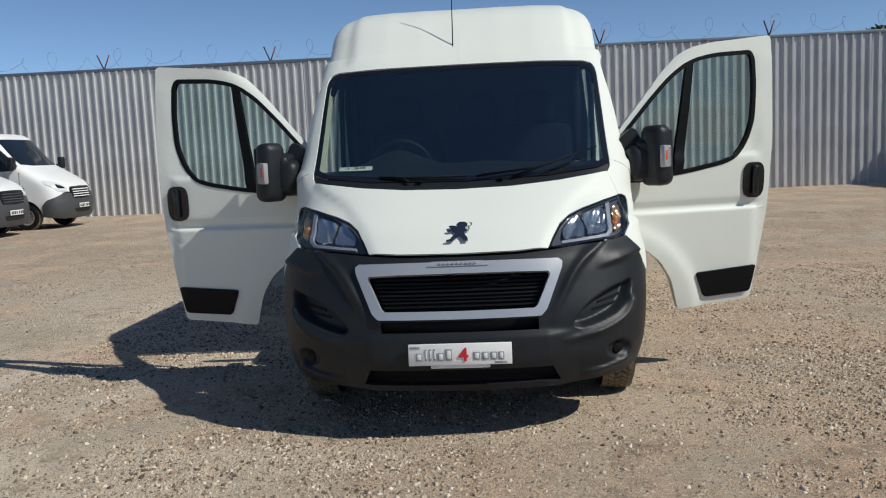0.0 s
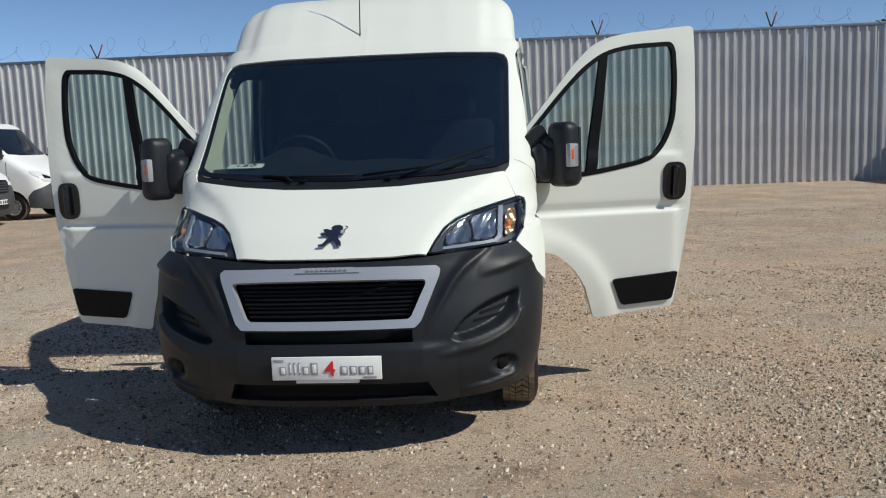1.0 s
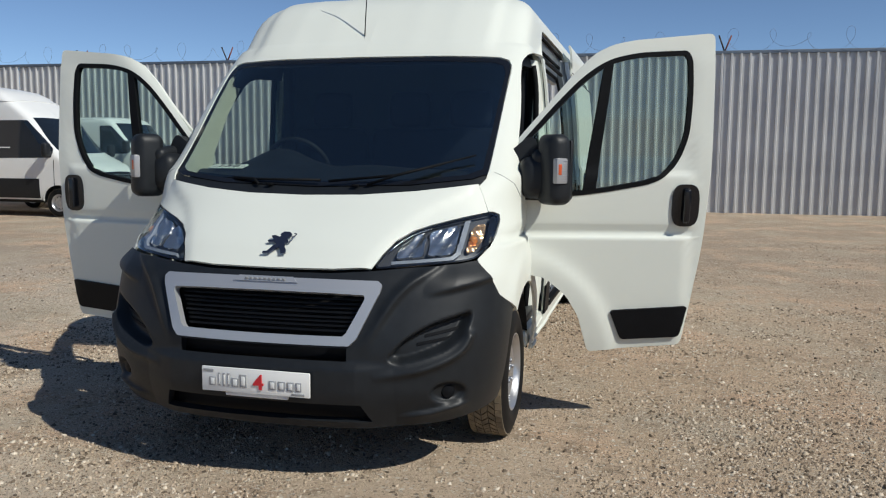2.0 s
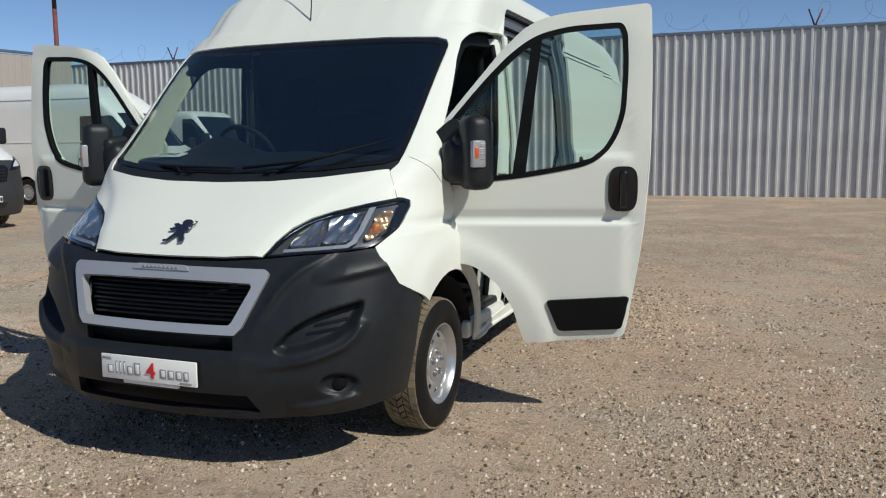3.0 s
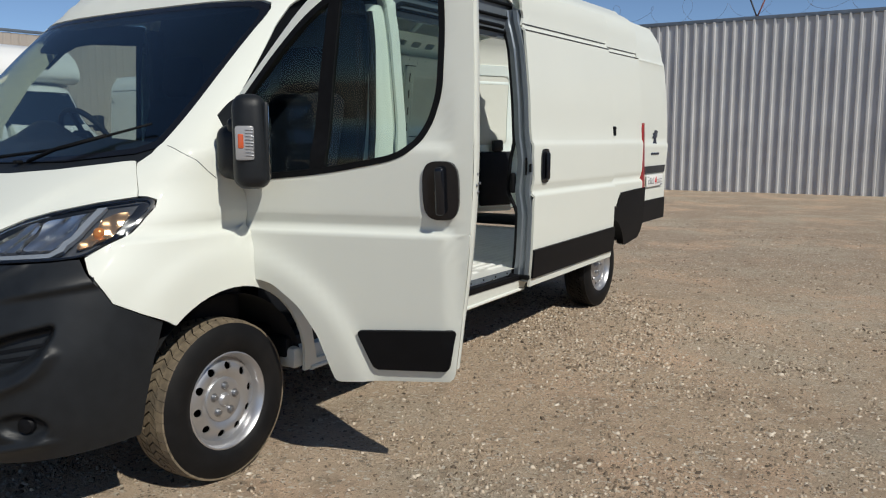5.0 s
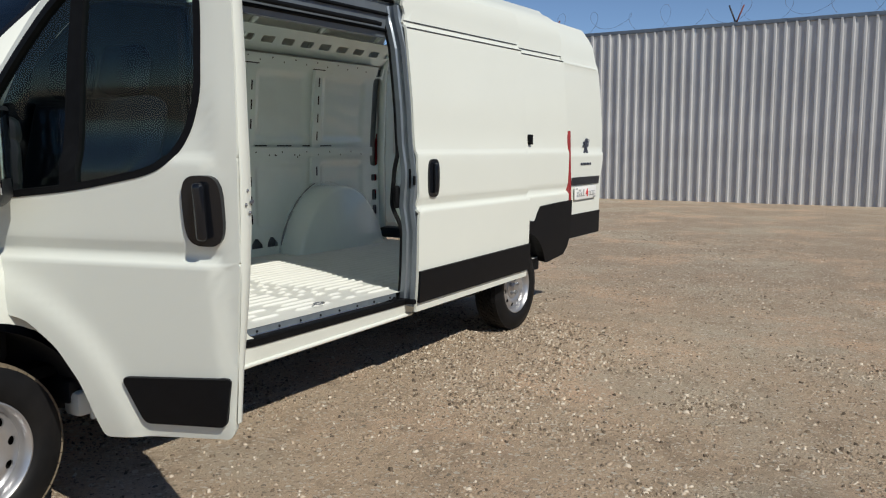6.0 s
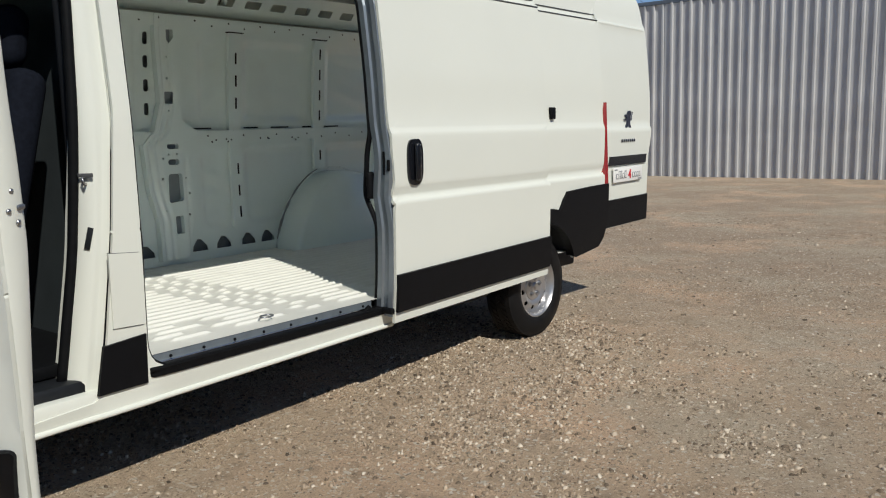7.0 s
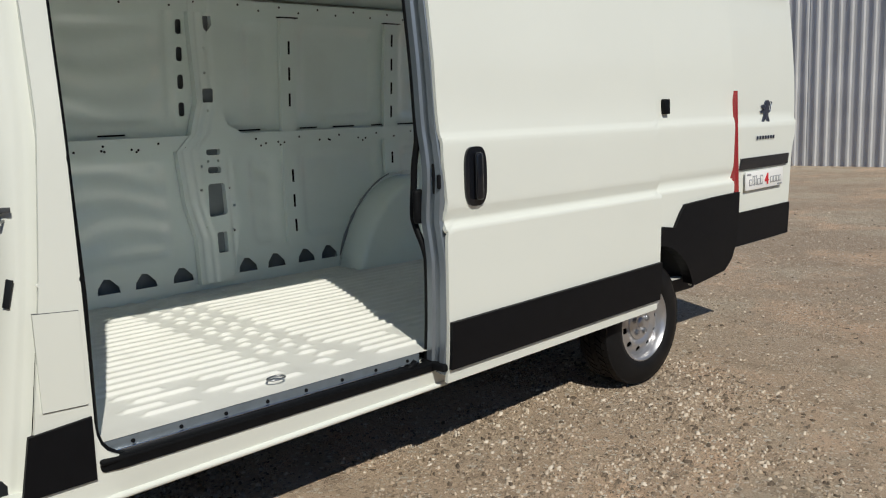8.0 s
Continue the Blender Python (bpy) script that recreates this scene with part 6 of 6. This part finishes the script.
# dashboard, wheel and seats
def dash_fn(uv):
    y, x = uv[:, 1], uv[:, 0]
    z = smooth_curve([0.66, 0.80, 1.0, 1.12, 1.20, 1.24], [1.330, 1.374, 1.405, 1.405, 1.29, 1.05])(y)
    z = z + 0.115 * np.exp(-(((x + 0.40) / 0.20) ** 2 + ((y - 1.10) / 0.10) ** 2)) + 0.02 * np.exp(-(((x - 0.15) / 0.2) ** 2 + ((y - 1.05) / 0.12) ** 2))
    return np.stack([x, y, z - 0.005 - 0.02 * np.abs(x) ** 3], 1)


put("dashboard", panel_mesh("dashboard", [(-0.80, 0.86), (-0.55, 0.77), (-0.2, 0.70), (0.2, 0.70), (0.55, 0.77), (0.80, 0.86), (0.86, 1.0), (0.86, 1.24), (-0.86, 1.24), (-0.86, 1.0)], dash_fn, TRIM, (), 0.05, 0.03, away=(0, 1, 0)), VAN, "dark moulded dashboard")
put("dash_front", box_mesh("dash_front", (1.70, 0.30, 0.62), TRIM, (0, 1.06, 0.90), 0.06), VAN)
put("centre_console", box_mesh("centre_console", (0.40, 0.20, 0.45), PLASTIC_GREY, (0.02, 1.22, 1.08), 0.05, (-14, 0, 0)), VAN, "grey centre console")
for x in (-0.72, -0.12, 0.16, 0.70):
    put("air_vent", lathe_mesh("air_vent", [(0.0, 0.0), (0.035, 0.0), (0.045, 0.012), (0.048, 0.0)], GLOSS_BLACK, 18), VAN, "round dashboard air vent", pose(x, 1.225, 1.22, 0, 0, 90))
wm = pose(-0.40, 1.34, 1.40, -60, 0, 0)
sw = put("steering_wheel", tube_mesh("steering_wheel", [(0.188 * math.cos(a), 0.188 * math.sin(a), 0) for a in np.linspace(0, 2 * math.pi, 41)[:-1]], 0.015, TRIM, 8, True), VAN, "black steering wheel", wm)
put("wheel_boss", box_mesh("wheel_boss", (0.15, 0.13, 0.05), TRIM, (0, -0.01, -0.015), 0.03), sw)
for a in (0, 180, 270):
    put("wheel_spoke", box_mesh("wheel_spoke", (0.13, 0.035, 0.018), SILVER if a == 0 else TRIM, (0.12 * math.cos(radians(a)), 0.12 * math.sin(radians(a)), -0.005), 0.006, (0, 0, a)), sw)
put("column", tube_mesh("column", [(-0.40, 1.26, 1.38), (-0.40, 1.08, 1.26)], 0.045, TRIM, 10), VAN)


def seat(x, w, heads):
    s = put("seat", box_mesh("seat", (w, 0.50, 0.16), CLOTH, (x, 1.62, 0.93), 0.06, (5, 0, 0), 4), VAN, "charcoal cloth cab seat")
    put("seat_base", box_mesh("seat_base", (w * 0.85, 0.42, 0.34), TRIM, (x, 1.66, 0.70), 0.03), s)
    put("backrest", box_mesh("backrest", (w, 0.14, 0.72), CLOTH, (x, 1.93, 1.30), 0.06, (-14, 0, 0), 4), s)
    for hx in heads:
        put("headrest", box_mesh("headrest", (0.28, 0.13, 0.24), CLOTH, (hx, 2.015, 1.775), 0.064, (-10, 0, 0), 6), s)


seat(-0.45, 0.50, [-0.45])
seat(0.30, 0.92, [0.09, 0.50])
put("windscreen_rail", box_mesh("windscreen_rail", (1.5, 0.10, 0.05), TRIM, (0, 1.47, 2.03), 0.02), VAN)

# price card on the dashboard
card = tagged(new("price_card", box_mesh("price_card", (0.20, 0.115, 0.004), PAPER, (0, 0, 0), 0.001)), "white card with the number 130 lying on the dashboard", "card")
card.matrix_world = pose(-0.640, 0.925, 1.404, 10, 0, 6)


def letters(text, size, mat, name):
    cu = bpy.data.curves.new(name, "FONT")
    cu.body, cu.size, cu.extrude, cu.align_x, cu.align_y = text, size, 0.001, "CENTER", "CENTER"
    tmp = new(name, cu)
    me = bpy.data.meshes.new_from_object(tmp.evaluated_get(bpy.context.evaluated_depsgraph_get()))
    bpy.data.objects.remove(tmp)
    me.materials.clear()
    me.materials.append(mat)
    return me


put("card_number", letters("130", 0.085, INK, "card_number"), card, m=pose(0, 0, 0.0035))

# wipers
put("wiper", tube_mesh("wiper", [(0.10, 0.575, 1.340), (0.45, 0.62, 1.375), (0.80, 0.80, 1.475)], [0.008, 0.007, 0.005], RUBBER, 6), VAN, "black wiper blade")
put("wiper_arm", tube_mesh("wiper_arm", [(0.30, 0.58, 1.325), (0.45, 0.612, 1.376), (0.64, 0.705, 1.428)], 0.008, RUBBER, 6), VAN, "wiper arm")
put("wiper", tube_mesh("wiper", [(-0.68, 0.70, 1.352), (-0.35, 0.61, 1.345), (0.05, 0.585, 1.345)], [0.005, 0.007, 0.008], RUBBER, 6), VAN, "black wiper blade")
put("wiper_arm", tube_mesh("wiper_arm", [(-0.28, 0.57, 1.32), (-0.32, 0.60, 1.345), (-0.45, 0.63, 1.352)], 0.008, RUBBER, 6), VAN, "wiper arm")
for x in (-0.22, 0.24):
    put("washer_jet", box_mesh("washer_jet", (0.03, 0.03, 0.014), RUBBER, (x, 0.575, 1.322), 0.004), VAN)


# ---- parked vans ----


def parked_van(name, label, m, nose_z, cowl_z, cowl_y, screen_top, top_y, height, length, wheelbase, kind, bars, modern=False, door_end=2.10, strip=(0.50, 0.66)):
    """A plain white light van facing -y at its own origin; kind sets its rear body."""
    van = thing(name, label, "van", m, group="parked vans")
    zb = nose_z + 0.12
    rise = height - screen_top
    long_roof = kind == "van"
    b = Body(
        front=[(0.22, 0.10), (0.40, 0.02), (0.60, 0.0), (0.85, 0.03), (nose_z - 0.10, 0.07), (nose_z, 0.15), (0.5 * (nose_z + cowl_z), 0.50 * cowl_y + 0.03), (cowl_z, cowl_y), (screen_top - 0.04, top_y - 0.04), (screen_top, top_y)],
        width=[(0.22, 0.93), (0.42, 0.97), (0.7, 1.0), (1.25, 1.0), (1.5, 0.98), (screen_top, 0.92)],
        depth=[(0.22, 0.50), (nose_z, 0.58), (cowl_z, 0.50), (screen_top, 0.36)],
        power=[(0.22, 2.8), (cowl_z, 3.0), (screen_top, 3.8)],
        z_roof=screen_top, rise=rise, front_roof=[(screen_top, top_y), (screen_top + rise * 0.5, top_y + rise * 0.75), (screen_top + rise * 0.85, top_y + rise * 1.4), (height, top_y + rise * 2.4)], crown=3.2)
    end = length if long_roof else 2.55
    rear_y = 1.0 + wheelbase
    a1, a2 = arc(1.0, 0.335, 0.42, 4, 176, 16), arc(rear_y, 0.335, 0.42, 4, 176, 16)
    for side in (1, -1):
        half = [(0, v) for v in np.linspace(zb - 0.24, b.vmax, 40)]
        half += [(b.at_y(y, b.vmax), b.vmax) for y in np.linspace(2.6 if long_roof else 2.4, end, 6)]
        half += [(b.at_y(end, v), v) for v in np.linspace(b.vmax - 0.05, 0.42, 30)]
        low = [(end, 0.42)] + (a2 + [(rear_y - 0.44, 0.40)] if long_roof else []) + [(1.45, 0.40)] + a1 + [(0.55, 0.42), (0.50, 0.62)]
        half += b.ys(low) + b.xs([(0.70, zb - 0.34), (0.0, zb - 0.30)])
        put("body_side", panel_mesh("body_side", half, b.fn(side), PAINT_OLD, (), 0.10, 0.02, away=(0, 2, 1)), van)
        win = [(cowl_y + 0.30, cowl_z - 0.10), (door_end - 0.02, cowl_z - 0.12), (door_end, screen_top - 0.12), (top_y + 0.08, screen_top - 0.12), (cowl_y + 0.30, cowl_z + 0.08)]
        put("door_window", panel_mesh("door_window", b.ring(rounded(win, 0.05)), b.fn(side), DARK_GLASS, (), 0.08, 0.02, away=(0, 2, 1), lift=0.006), van, "dark cab door window")
        for y in (1.08, door_end + 0.06):
            put("door_gap", panel_mesh("door_gap", b.ring([(y, 0.52), (y + 0.012, 0.52), (y + 0.012, cowl_z - 0.15), (y, cowl_z - 0.15)]), b.fn(side), RUBBER, (), 0.1, 0.012, away=(0, 2, 1), lift=0.003), van)
        put("door_handle", box_mesh("door_handle", (0.04, 0.16, 0.045), PLASTIC, (side * 1.005, door_end - 0.06, cowl_z - 0.30), 0.012), van)
        if long_roof:
            put("rub_strip", panel_mesh("rub_strip", b.ring([(1.5, strip[0]), (rear_y - 0.46, strip[0]), (rear_y - 0.44, strip[1]), (1.5, strip[1])]), b.fn(side), PLASTIC, (), 0.15, 0.02, away=(0, 2, 1), lift=0.012), van, "black side rub strip")
            for z in (1.62, screen_top + 0.10):
                put("pressed_line", panel_mesh("pressed_line", b.ring([(2.3, z), (length - 0.1, z), (length - 0.1, z + 0.025), (2.3, z + 0.025)]), b.fn(side), PAINT_OLD, (), 0.15, 0.02, away=(0, 2, 1), lift=0.012), van)
        lp = [(0.52, zb - 0.30), (0.66, zb - 0.16), (0.90, zb - 0.05), (0.93, zb - 0.16), (0.86, zb - 0.28)] if modern else [(0.54, zb - 0.33), (0.60, zb - 0.18), (0.78, zb - 0.05), (0.94, zb - 0.01), (0.96, zb - 0.12), (0.84, zb - 0.30)]
        lm = put("headlamp", panel_mesh("headlamp", b.xring(rounded(lp, 0.03)), b.fn(side), GLOSS_BLACK if modern else LENS_SOLID, (), 0.05, 0.03, away=(0, 2, 1), lift=0.024 if modern else 0.010), van, "dark-edged headlamp" if modern else "clear headlamp")
        put("lamp_pupil", panel_mesh("lamp_pupil", b.xring(rounded([(0.62, zb - 0.24), (0.70, zb - 0.17), (0.82, zb - 0.12), (0.82, zb - 0.23)], 0.03)), b.fn(side), LENS_SOLID if modern else GLOSS_BLACK, (), 0.05, 0.02, away=(0, 2, 1), lift=0.030 if modern else 0.015), lm)
        put("mirror", box_mesh("mirror", (0.20, 0.15, 0.32), PLASTIC, (side * 1.20, 1.12, cowl_z + 0.08), 0.05, seg=3), van, "black door mirror")
        put("mirror_arm", box_mesh("mirror_arm", (0.16, 0.06, 0.05), PLASTIC, (side * 1.05, 1.14, cowl_z + 0.02), 0.015), van)
    up = 0.24 if modern else 0.0
    half = b.xs([(0, zb - 0.33 + up), (0.45, zb - 0.36 + up), (0.70, zb - 0.36 + up)]) + b.ys([(0.42, 0.74 + up), (0.56, 0.60), (0.56, 0.32)]) + b.xs([(0.7, 0.26), (0, 0.25)])
    put("front_bumper", panel_mesh("front_bumper", half + [(-x, z) for x, z in reversed(half) if x > 1e-6], b.fn(), BOX_GREY if modern else PLASTIC_GREY, (), 0.06, 0.03, away=(0, 2, 1), lift=0.015), van, "dark plastic front bumper")
    gr = both(b.xs([(0, zb - 0.20), (0.44, zb - 0.21), (0.50, zb - 0.27), (0.42, zb - 0.50), (0, zb - 0.52)]))
    g = put("grille", panel_mesh("grille", gr, b.fn(), GLOSS_BLACK, (), 0.06, 0.03, away=(0, 2, 1), lift=0.024), van, "black radiator grille")
    for k in range(4):
        z = zb - 0.47 + 0.06 * k
        put("grille_slat", panel_mesh("grille_slat", both(b.xs([(0, z), (0.40, z), (0.40, z + 0.022), (0, z + 0.022)])), b.fn(), bars, (), 0.08, 0.02, away=(0, 2, 1), lift=0.034), g)
    put("lower_intake", panel_mesh("lower_intake", both(b.xs([(0, 0.50), (0.40, 0.50), (0.34, 0.40), (0, 0.39)])), b.fn(), DARK, (), 0.08, 0.02, away=(0, 2, 1), lift=0.022), van)
    pl = put("number_plate", box_mesh("number_plate", (0.52, 0.012, 0.111), PAPER, (0, -0.045, 0.56), 0.004), van, "white number plate")
    for k in range(7):
        put("plate_bar", box_mesh("plate_bar", (0.045, 0.004, 0.07), INK, (-0.21 + 0.068 * k + (0.03 if k > 3 else 0), -0.053, 0.56), 0.002), pl)
    scr = both(b.xs([(0, cowl_z + 0.01), (0.5, cowl_z + 0.015), (0.82, cowl_z + 0.05), (0.80, screen_top - 0.06), (0.5, screen_top - 0.05), (0, screen_top - 0.05)]))
    put("windscreen", panel_mesh("windscreen", scr, b.fn(), DARK_GLASS, (), 0.08, 0.02, away=(0, 2, 1), lift=0.006), van, "dark reflecting windscreen")
    put("underbody", box_mesh("underbody", (1.5, length - 0.9, 0.2), DARK, (0, length / 2, 0.42), 0.02), van)
    if long_roof:
        put("rear_wall", panel_mesh("rear_wall", [(-0.97, 0.45), (0.97, 0.45), (0.90, screen_top), (0.70, height - 0.05), (-0.70, height - 0.05), (-0.90, screen_top)], flat_fn("y", length), PAINT_OLD, (), 0.3, 0.03, away=(0, 0, 1)), van)
    for y in (1.0, rear_y):
        wheel(van, pose(0.87, y, 0.335), 1.0, "dark steel wheel")
        wheel(van, pose(-0.87, y, 0.335, 0, 0, 180), 1.0, "dark steel wheel")
        for s in (1, -1):
            put("arch_liner", arch_liner(y, s), van)
    return van, b


def facing_east(x, y, turn=0.0):
    """Nose at x, y with the bonnet towards +x."""
    return pose(x, y, 0, 0, 0, 90 + turn)


parked_van("low_roof_van", "older white van with a grey bumper parked by the fence", facing_east(-10.75, 17.2), 1.14, 1.62, 0.92, 2.38, 1.68, 2.50, 5.2, 3.3, "van", PAINT_OLD)
parked_van("high_roof_van", "white high-roof van with black side strips parked in line", facing_east(-11.0, 14.5), 1.15, 1.50, 0.85, 2.40, 1.75, 3.16, 6.2, 3.75, "van", PLASTIC_GREY, door_end=2.86, strip=(0.44, 0.90))
luton, lb = parked_van("box_van", "white box van with a bulging body over its cab", facing_east(-10.53, 7.97, -3), 1.25, 1.64, 0.80, 2.36, 1.48, 2.48, 6.2, 3.7, "cab", PLASTIC, True)


def luton_body():
    """Box body whose rounded nose hangs over the cab."""
    v, f = [], []
    prof = [(1.9, 2.50), (1.65, 2.50), (1.48, 2.54), (1.42, 2.64), (1.46, 2.80), (1.58, 2.98), (1.80, 3.14), (2.1, 3.23), (2.6, 3.26)]
    prof = finer(prof, 0.12)
    back = [(6.3, 3.26), (6.3, 0.75), (2.50, 0.75), (2.50, 2.46), (1.9, 2.46)]
    loop = prof + back
    rings = [(-1.06, 0.06), (-1.03, 0.0), (1.03, 0.0), (1.06, 0.06)]
    cy, cz = 3.6, 2.3
    n = len(loop)
    for x, ins in rings:
        for y, z in loop:
            d = math.hypot(y - cy, z - cz)
            v.append((x, y - (y - cy) / d * ins, z - (z - cz) / d * ins))
    for r in range(3):
        f += [(r * n + i, r * n + (i + 1) % n, r * n + n + (i + 1) % n, r * n + n + i) for i in range(n)]
    f += [tuple(range(n))[::-1], tuple(3 * n + i for i in range(n))]
    me = mesh_object("box_body", v, f, PAINT_OLD)
    me.set_sharp_from_angle(angle=radians(50))
    return me


put("box_body", luton_body(), luton, "white box body with a rounded nose over the cab")
for k, (w, mat) in enumerate(((0.03, INK), (0.02, INK), (0.02, INK), (0.02, INK), (0.05, INK_GREY), (0.09, INK_RED))):
    put("bonnet_mark", panel_mesh("bonnet_mark", lb.xs([(0.46 - 0.08 * k, 1.42), (0.46 - 0.08 * k - w, 1.42)]) + lb.xs([(0.46 - 0.08 * k - w, 1.48), (0.46 - 0.08 * k, 1.48)]), lb.fn(-1), mat, (), 0.03, 0.006, away=(0, 2, 1), lift=0.008), luton)


# ---- trees beyond the fence ----


def far_tree(x, y, h, r):
    t = thing("tree", "green leafy tree crown behind the fence", "tree", pose(x, y, 0))
    put("trunk", tube_mesh("trunk", [(0, 0, 0), (0.1, 0, h * 0.4), (0.0, 0.1, h * 0.8)], [0.22, 0.16, 0.06], BARK, 8), t)
    rnd = np.random.RandomState(7)
    v, f = [], []
    for k in range(2600):
        d = rnd.normal(size=3)
        d /= np.linalg.norm(d)
        q = d * np.array([r, r, r * 0.6]) * rnd.uniform(0.35, 1.0) * (1 + 0.3 * math.sin(5 * d[0] + 3 * d[1])) + np.array([0, 0, h * 0.82])
        a, b_ = rnd.normal(size=3) * 0.11, rnd.normal(size=3) * 0.11
        s = len(v)
        v += [q - a, q + b_, q + a, q - b_]
        f.append((s, s + 1, s + 2, s + 3))
    put("crown", mesh_object("crown", v, f, LEAF, False), t)


far_tree(15.2, 30.5, 5.9, 1.15)


# ---- loose stones ----
def ground_height(x, y):
    """Height of the yard's surface, read from its own grid."""
    i, j = np.searchsorted(xs, x) - 1, np.searchsorted(ys_, y) - 1
    h = np.array([q[2] for q in gv]).reshape(len(ys_), len(xs))
    fx, fy = (x - xs[i]) / (xs[i + 1] - xs[i]), (y - ys_[j]) / (ys_[j + 1] - ys_[j])
    return (h[j, i] * (1 - fx) + h[j, i + 1] * fx) * (1 - fy) + (h[j + 1, i] * (1 - fx) + h[j + 1, i + 1] * fx) * fy


def stones():
    """Small flat angular stones lying in drifts over the yard, thickest where the camera passes."""
    rnd = np.random.RandomState(3)
    n = 520000
    near = rnd.uniform(0, 1, n) < 0.72
    x = np.where(near, rnd.uniform(-3.2, 6.5, n), rnd.uniform(-6.5, 9.0, n))
    y = np.where(near, rnd.uniform(-2.6, 5.5, n), rnd.uniform(-2.6, 13.0, n))
    step = 0.06
    gx, gy = np.arange(-6.6, 9.2, step), np.arange(-2.7, 13.2, step)
    field = np.array([[noise.noise((a * 0.6, b * 0.6, 9)) + 0.8 * noise.noise((a * 1.7, b * 1.7, 4)) + 0.7 * noise.noise((a * 4.5, b * 4.5, 2)) for b in gy] for a in gx])
    drift = field[((x - gx[0]) / step).astype(int), ((y - gy[0]) / step).astype(int)]
    keep = rnd.uniform(0, 1, n) < np.clip(0.34 + 0.85 * drift, 0.09, 0.85)
    x, y, drift = x[keep], y[keep], drift[keep]
    n = len(x)
    s = 0.0030 + 0.0105 * rnd.uniform(0, 1, n) ** 4.0
    # four-sided blocks with a smaller, shifted and tilted top
    ring = np.array([(1.3, 0.15), (0.1, 0.75), (-1.2, -0.1), (-0.1, -0.8)], float)
    ang = rnd.uniform(0, 6.28, n)
    low = ring[None] * s[:, None, None] * rnd.uniform(0.45, 1.5, (n, 4, 1))
    top = low * rnd.uniform(0.35, 0.9, (n, 4, 1)) + s[:, None, None] * rnd.uniform(-0.35, 0.35, (n, 1, 2))
    rise = s[:, None] * (rnd.uniform(0.4, 0.95, (n, 1)) + rnd.uniform(-0.34, 0.34, (n, 4)))
    q = np.concatenate([low, top], 1)
    c, si = np.cos(ang)[:, None], np.sin(ang)[:, None]
    px, py = q[:, :, 0] * c - q[:, :, 1] * si, q[:, :, 0] * si + q[:, :, 1] * c
    pz = np.concatenate([np.full((n, 4), -0.003), rise], 1) + ground_height(x, y)[:, None]
    v = np.stack([px + x[:, None], py + y[:, None], pz], 2).reshape(-1, 3)
    tri = np.array([(0, 1, 5), (0, 5, 4), (1, 2, 6), (1, 6, 5), (2, 3, 7), (2, 7, 6), (3, 0, 4), (3, 4, 7), (4, 5, 6), (4, 6, 7)])
    f = (tri[None] + 8 * np.arange(n)[:, None, None]).reshape(-1, 3)
    me = bpy.data.meshes.new("stones")
    me.vertices.add(len(v))
    me.vertices.foreach_set("co", v.ravel())
    me.loops.add(len(f) * 3)
    me.loops.foreach_set("vertex_index", f.ravel())
    me.polygons.add(len(f))
    me.polygons.foreach_set("loop_start", np.arange(0, 3 * len(f), 3))
    me.update()
    me.validate()
    me.materials.append(STONE)
    return me


def stone_material():
    m = material("pale_and_brown_stones", (0.42, 0.36, 0.29), 0.9, spec=0.12)
    nt = m.node_tree
    geo, ramp = nt.nodes.new("ShaderNodeNewGeometry"), nt.nodes.new("ShaderNodeValToRGB")
    e = ramp.color_ramp.elements
    e[0].position, e[0].color = 0.0, (0.10, 0.078, 0.058, 1)
    e[1].position, e[1].color = 1.0, (0.68, 0.60, 0.49, 1)
    for at, tone in ((0.32, (0.26, 0.200, 0.142, 1)), (0.74, (0.49, 0.395, 0.295, 1))):
        e.new(at).color = tone
    nt.links.new(geo.outputs["Random Per Island"], ramp.inputs[0])
    nt.links.new(ramp.outputs[0], nt.nodes["Principled BSDF"].inputs["Base Color"])
    return m


STONE = stone_material()
tagged(new("stones", stones()), "small loose angular stones scattered over the gravel", "stones", kind="stuff")
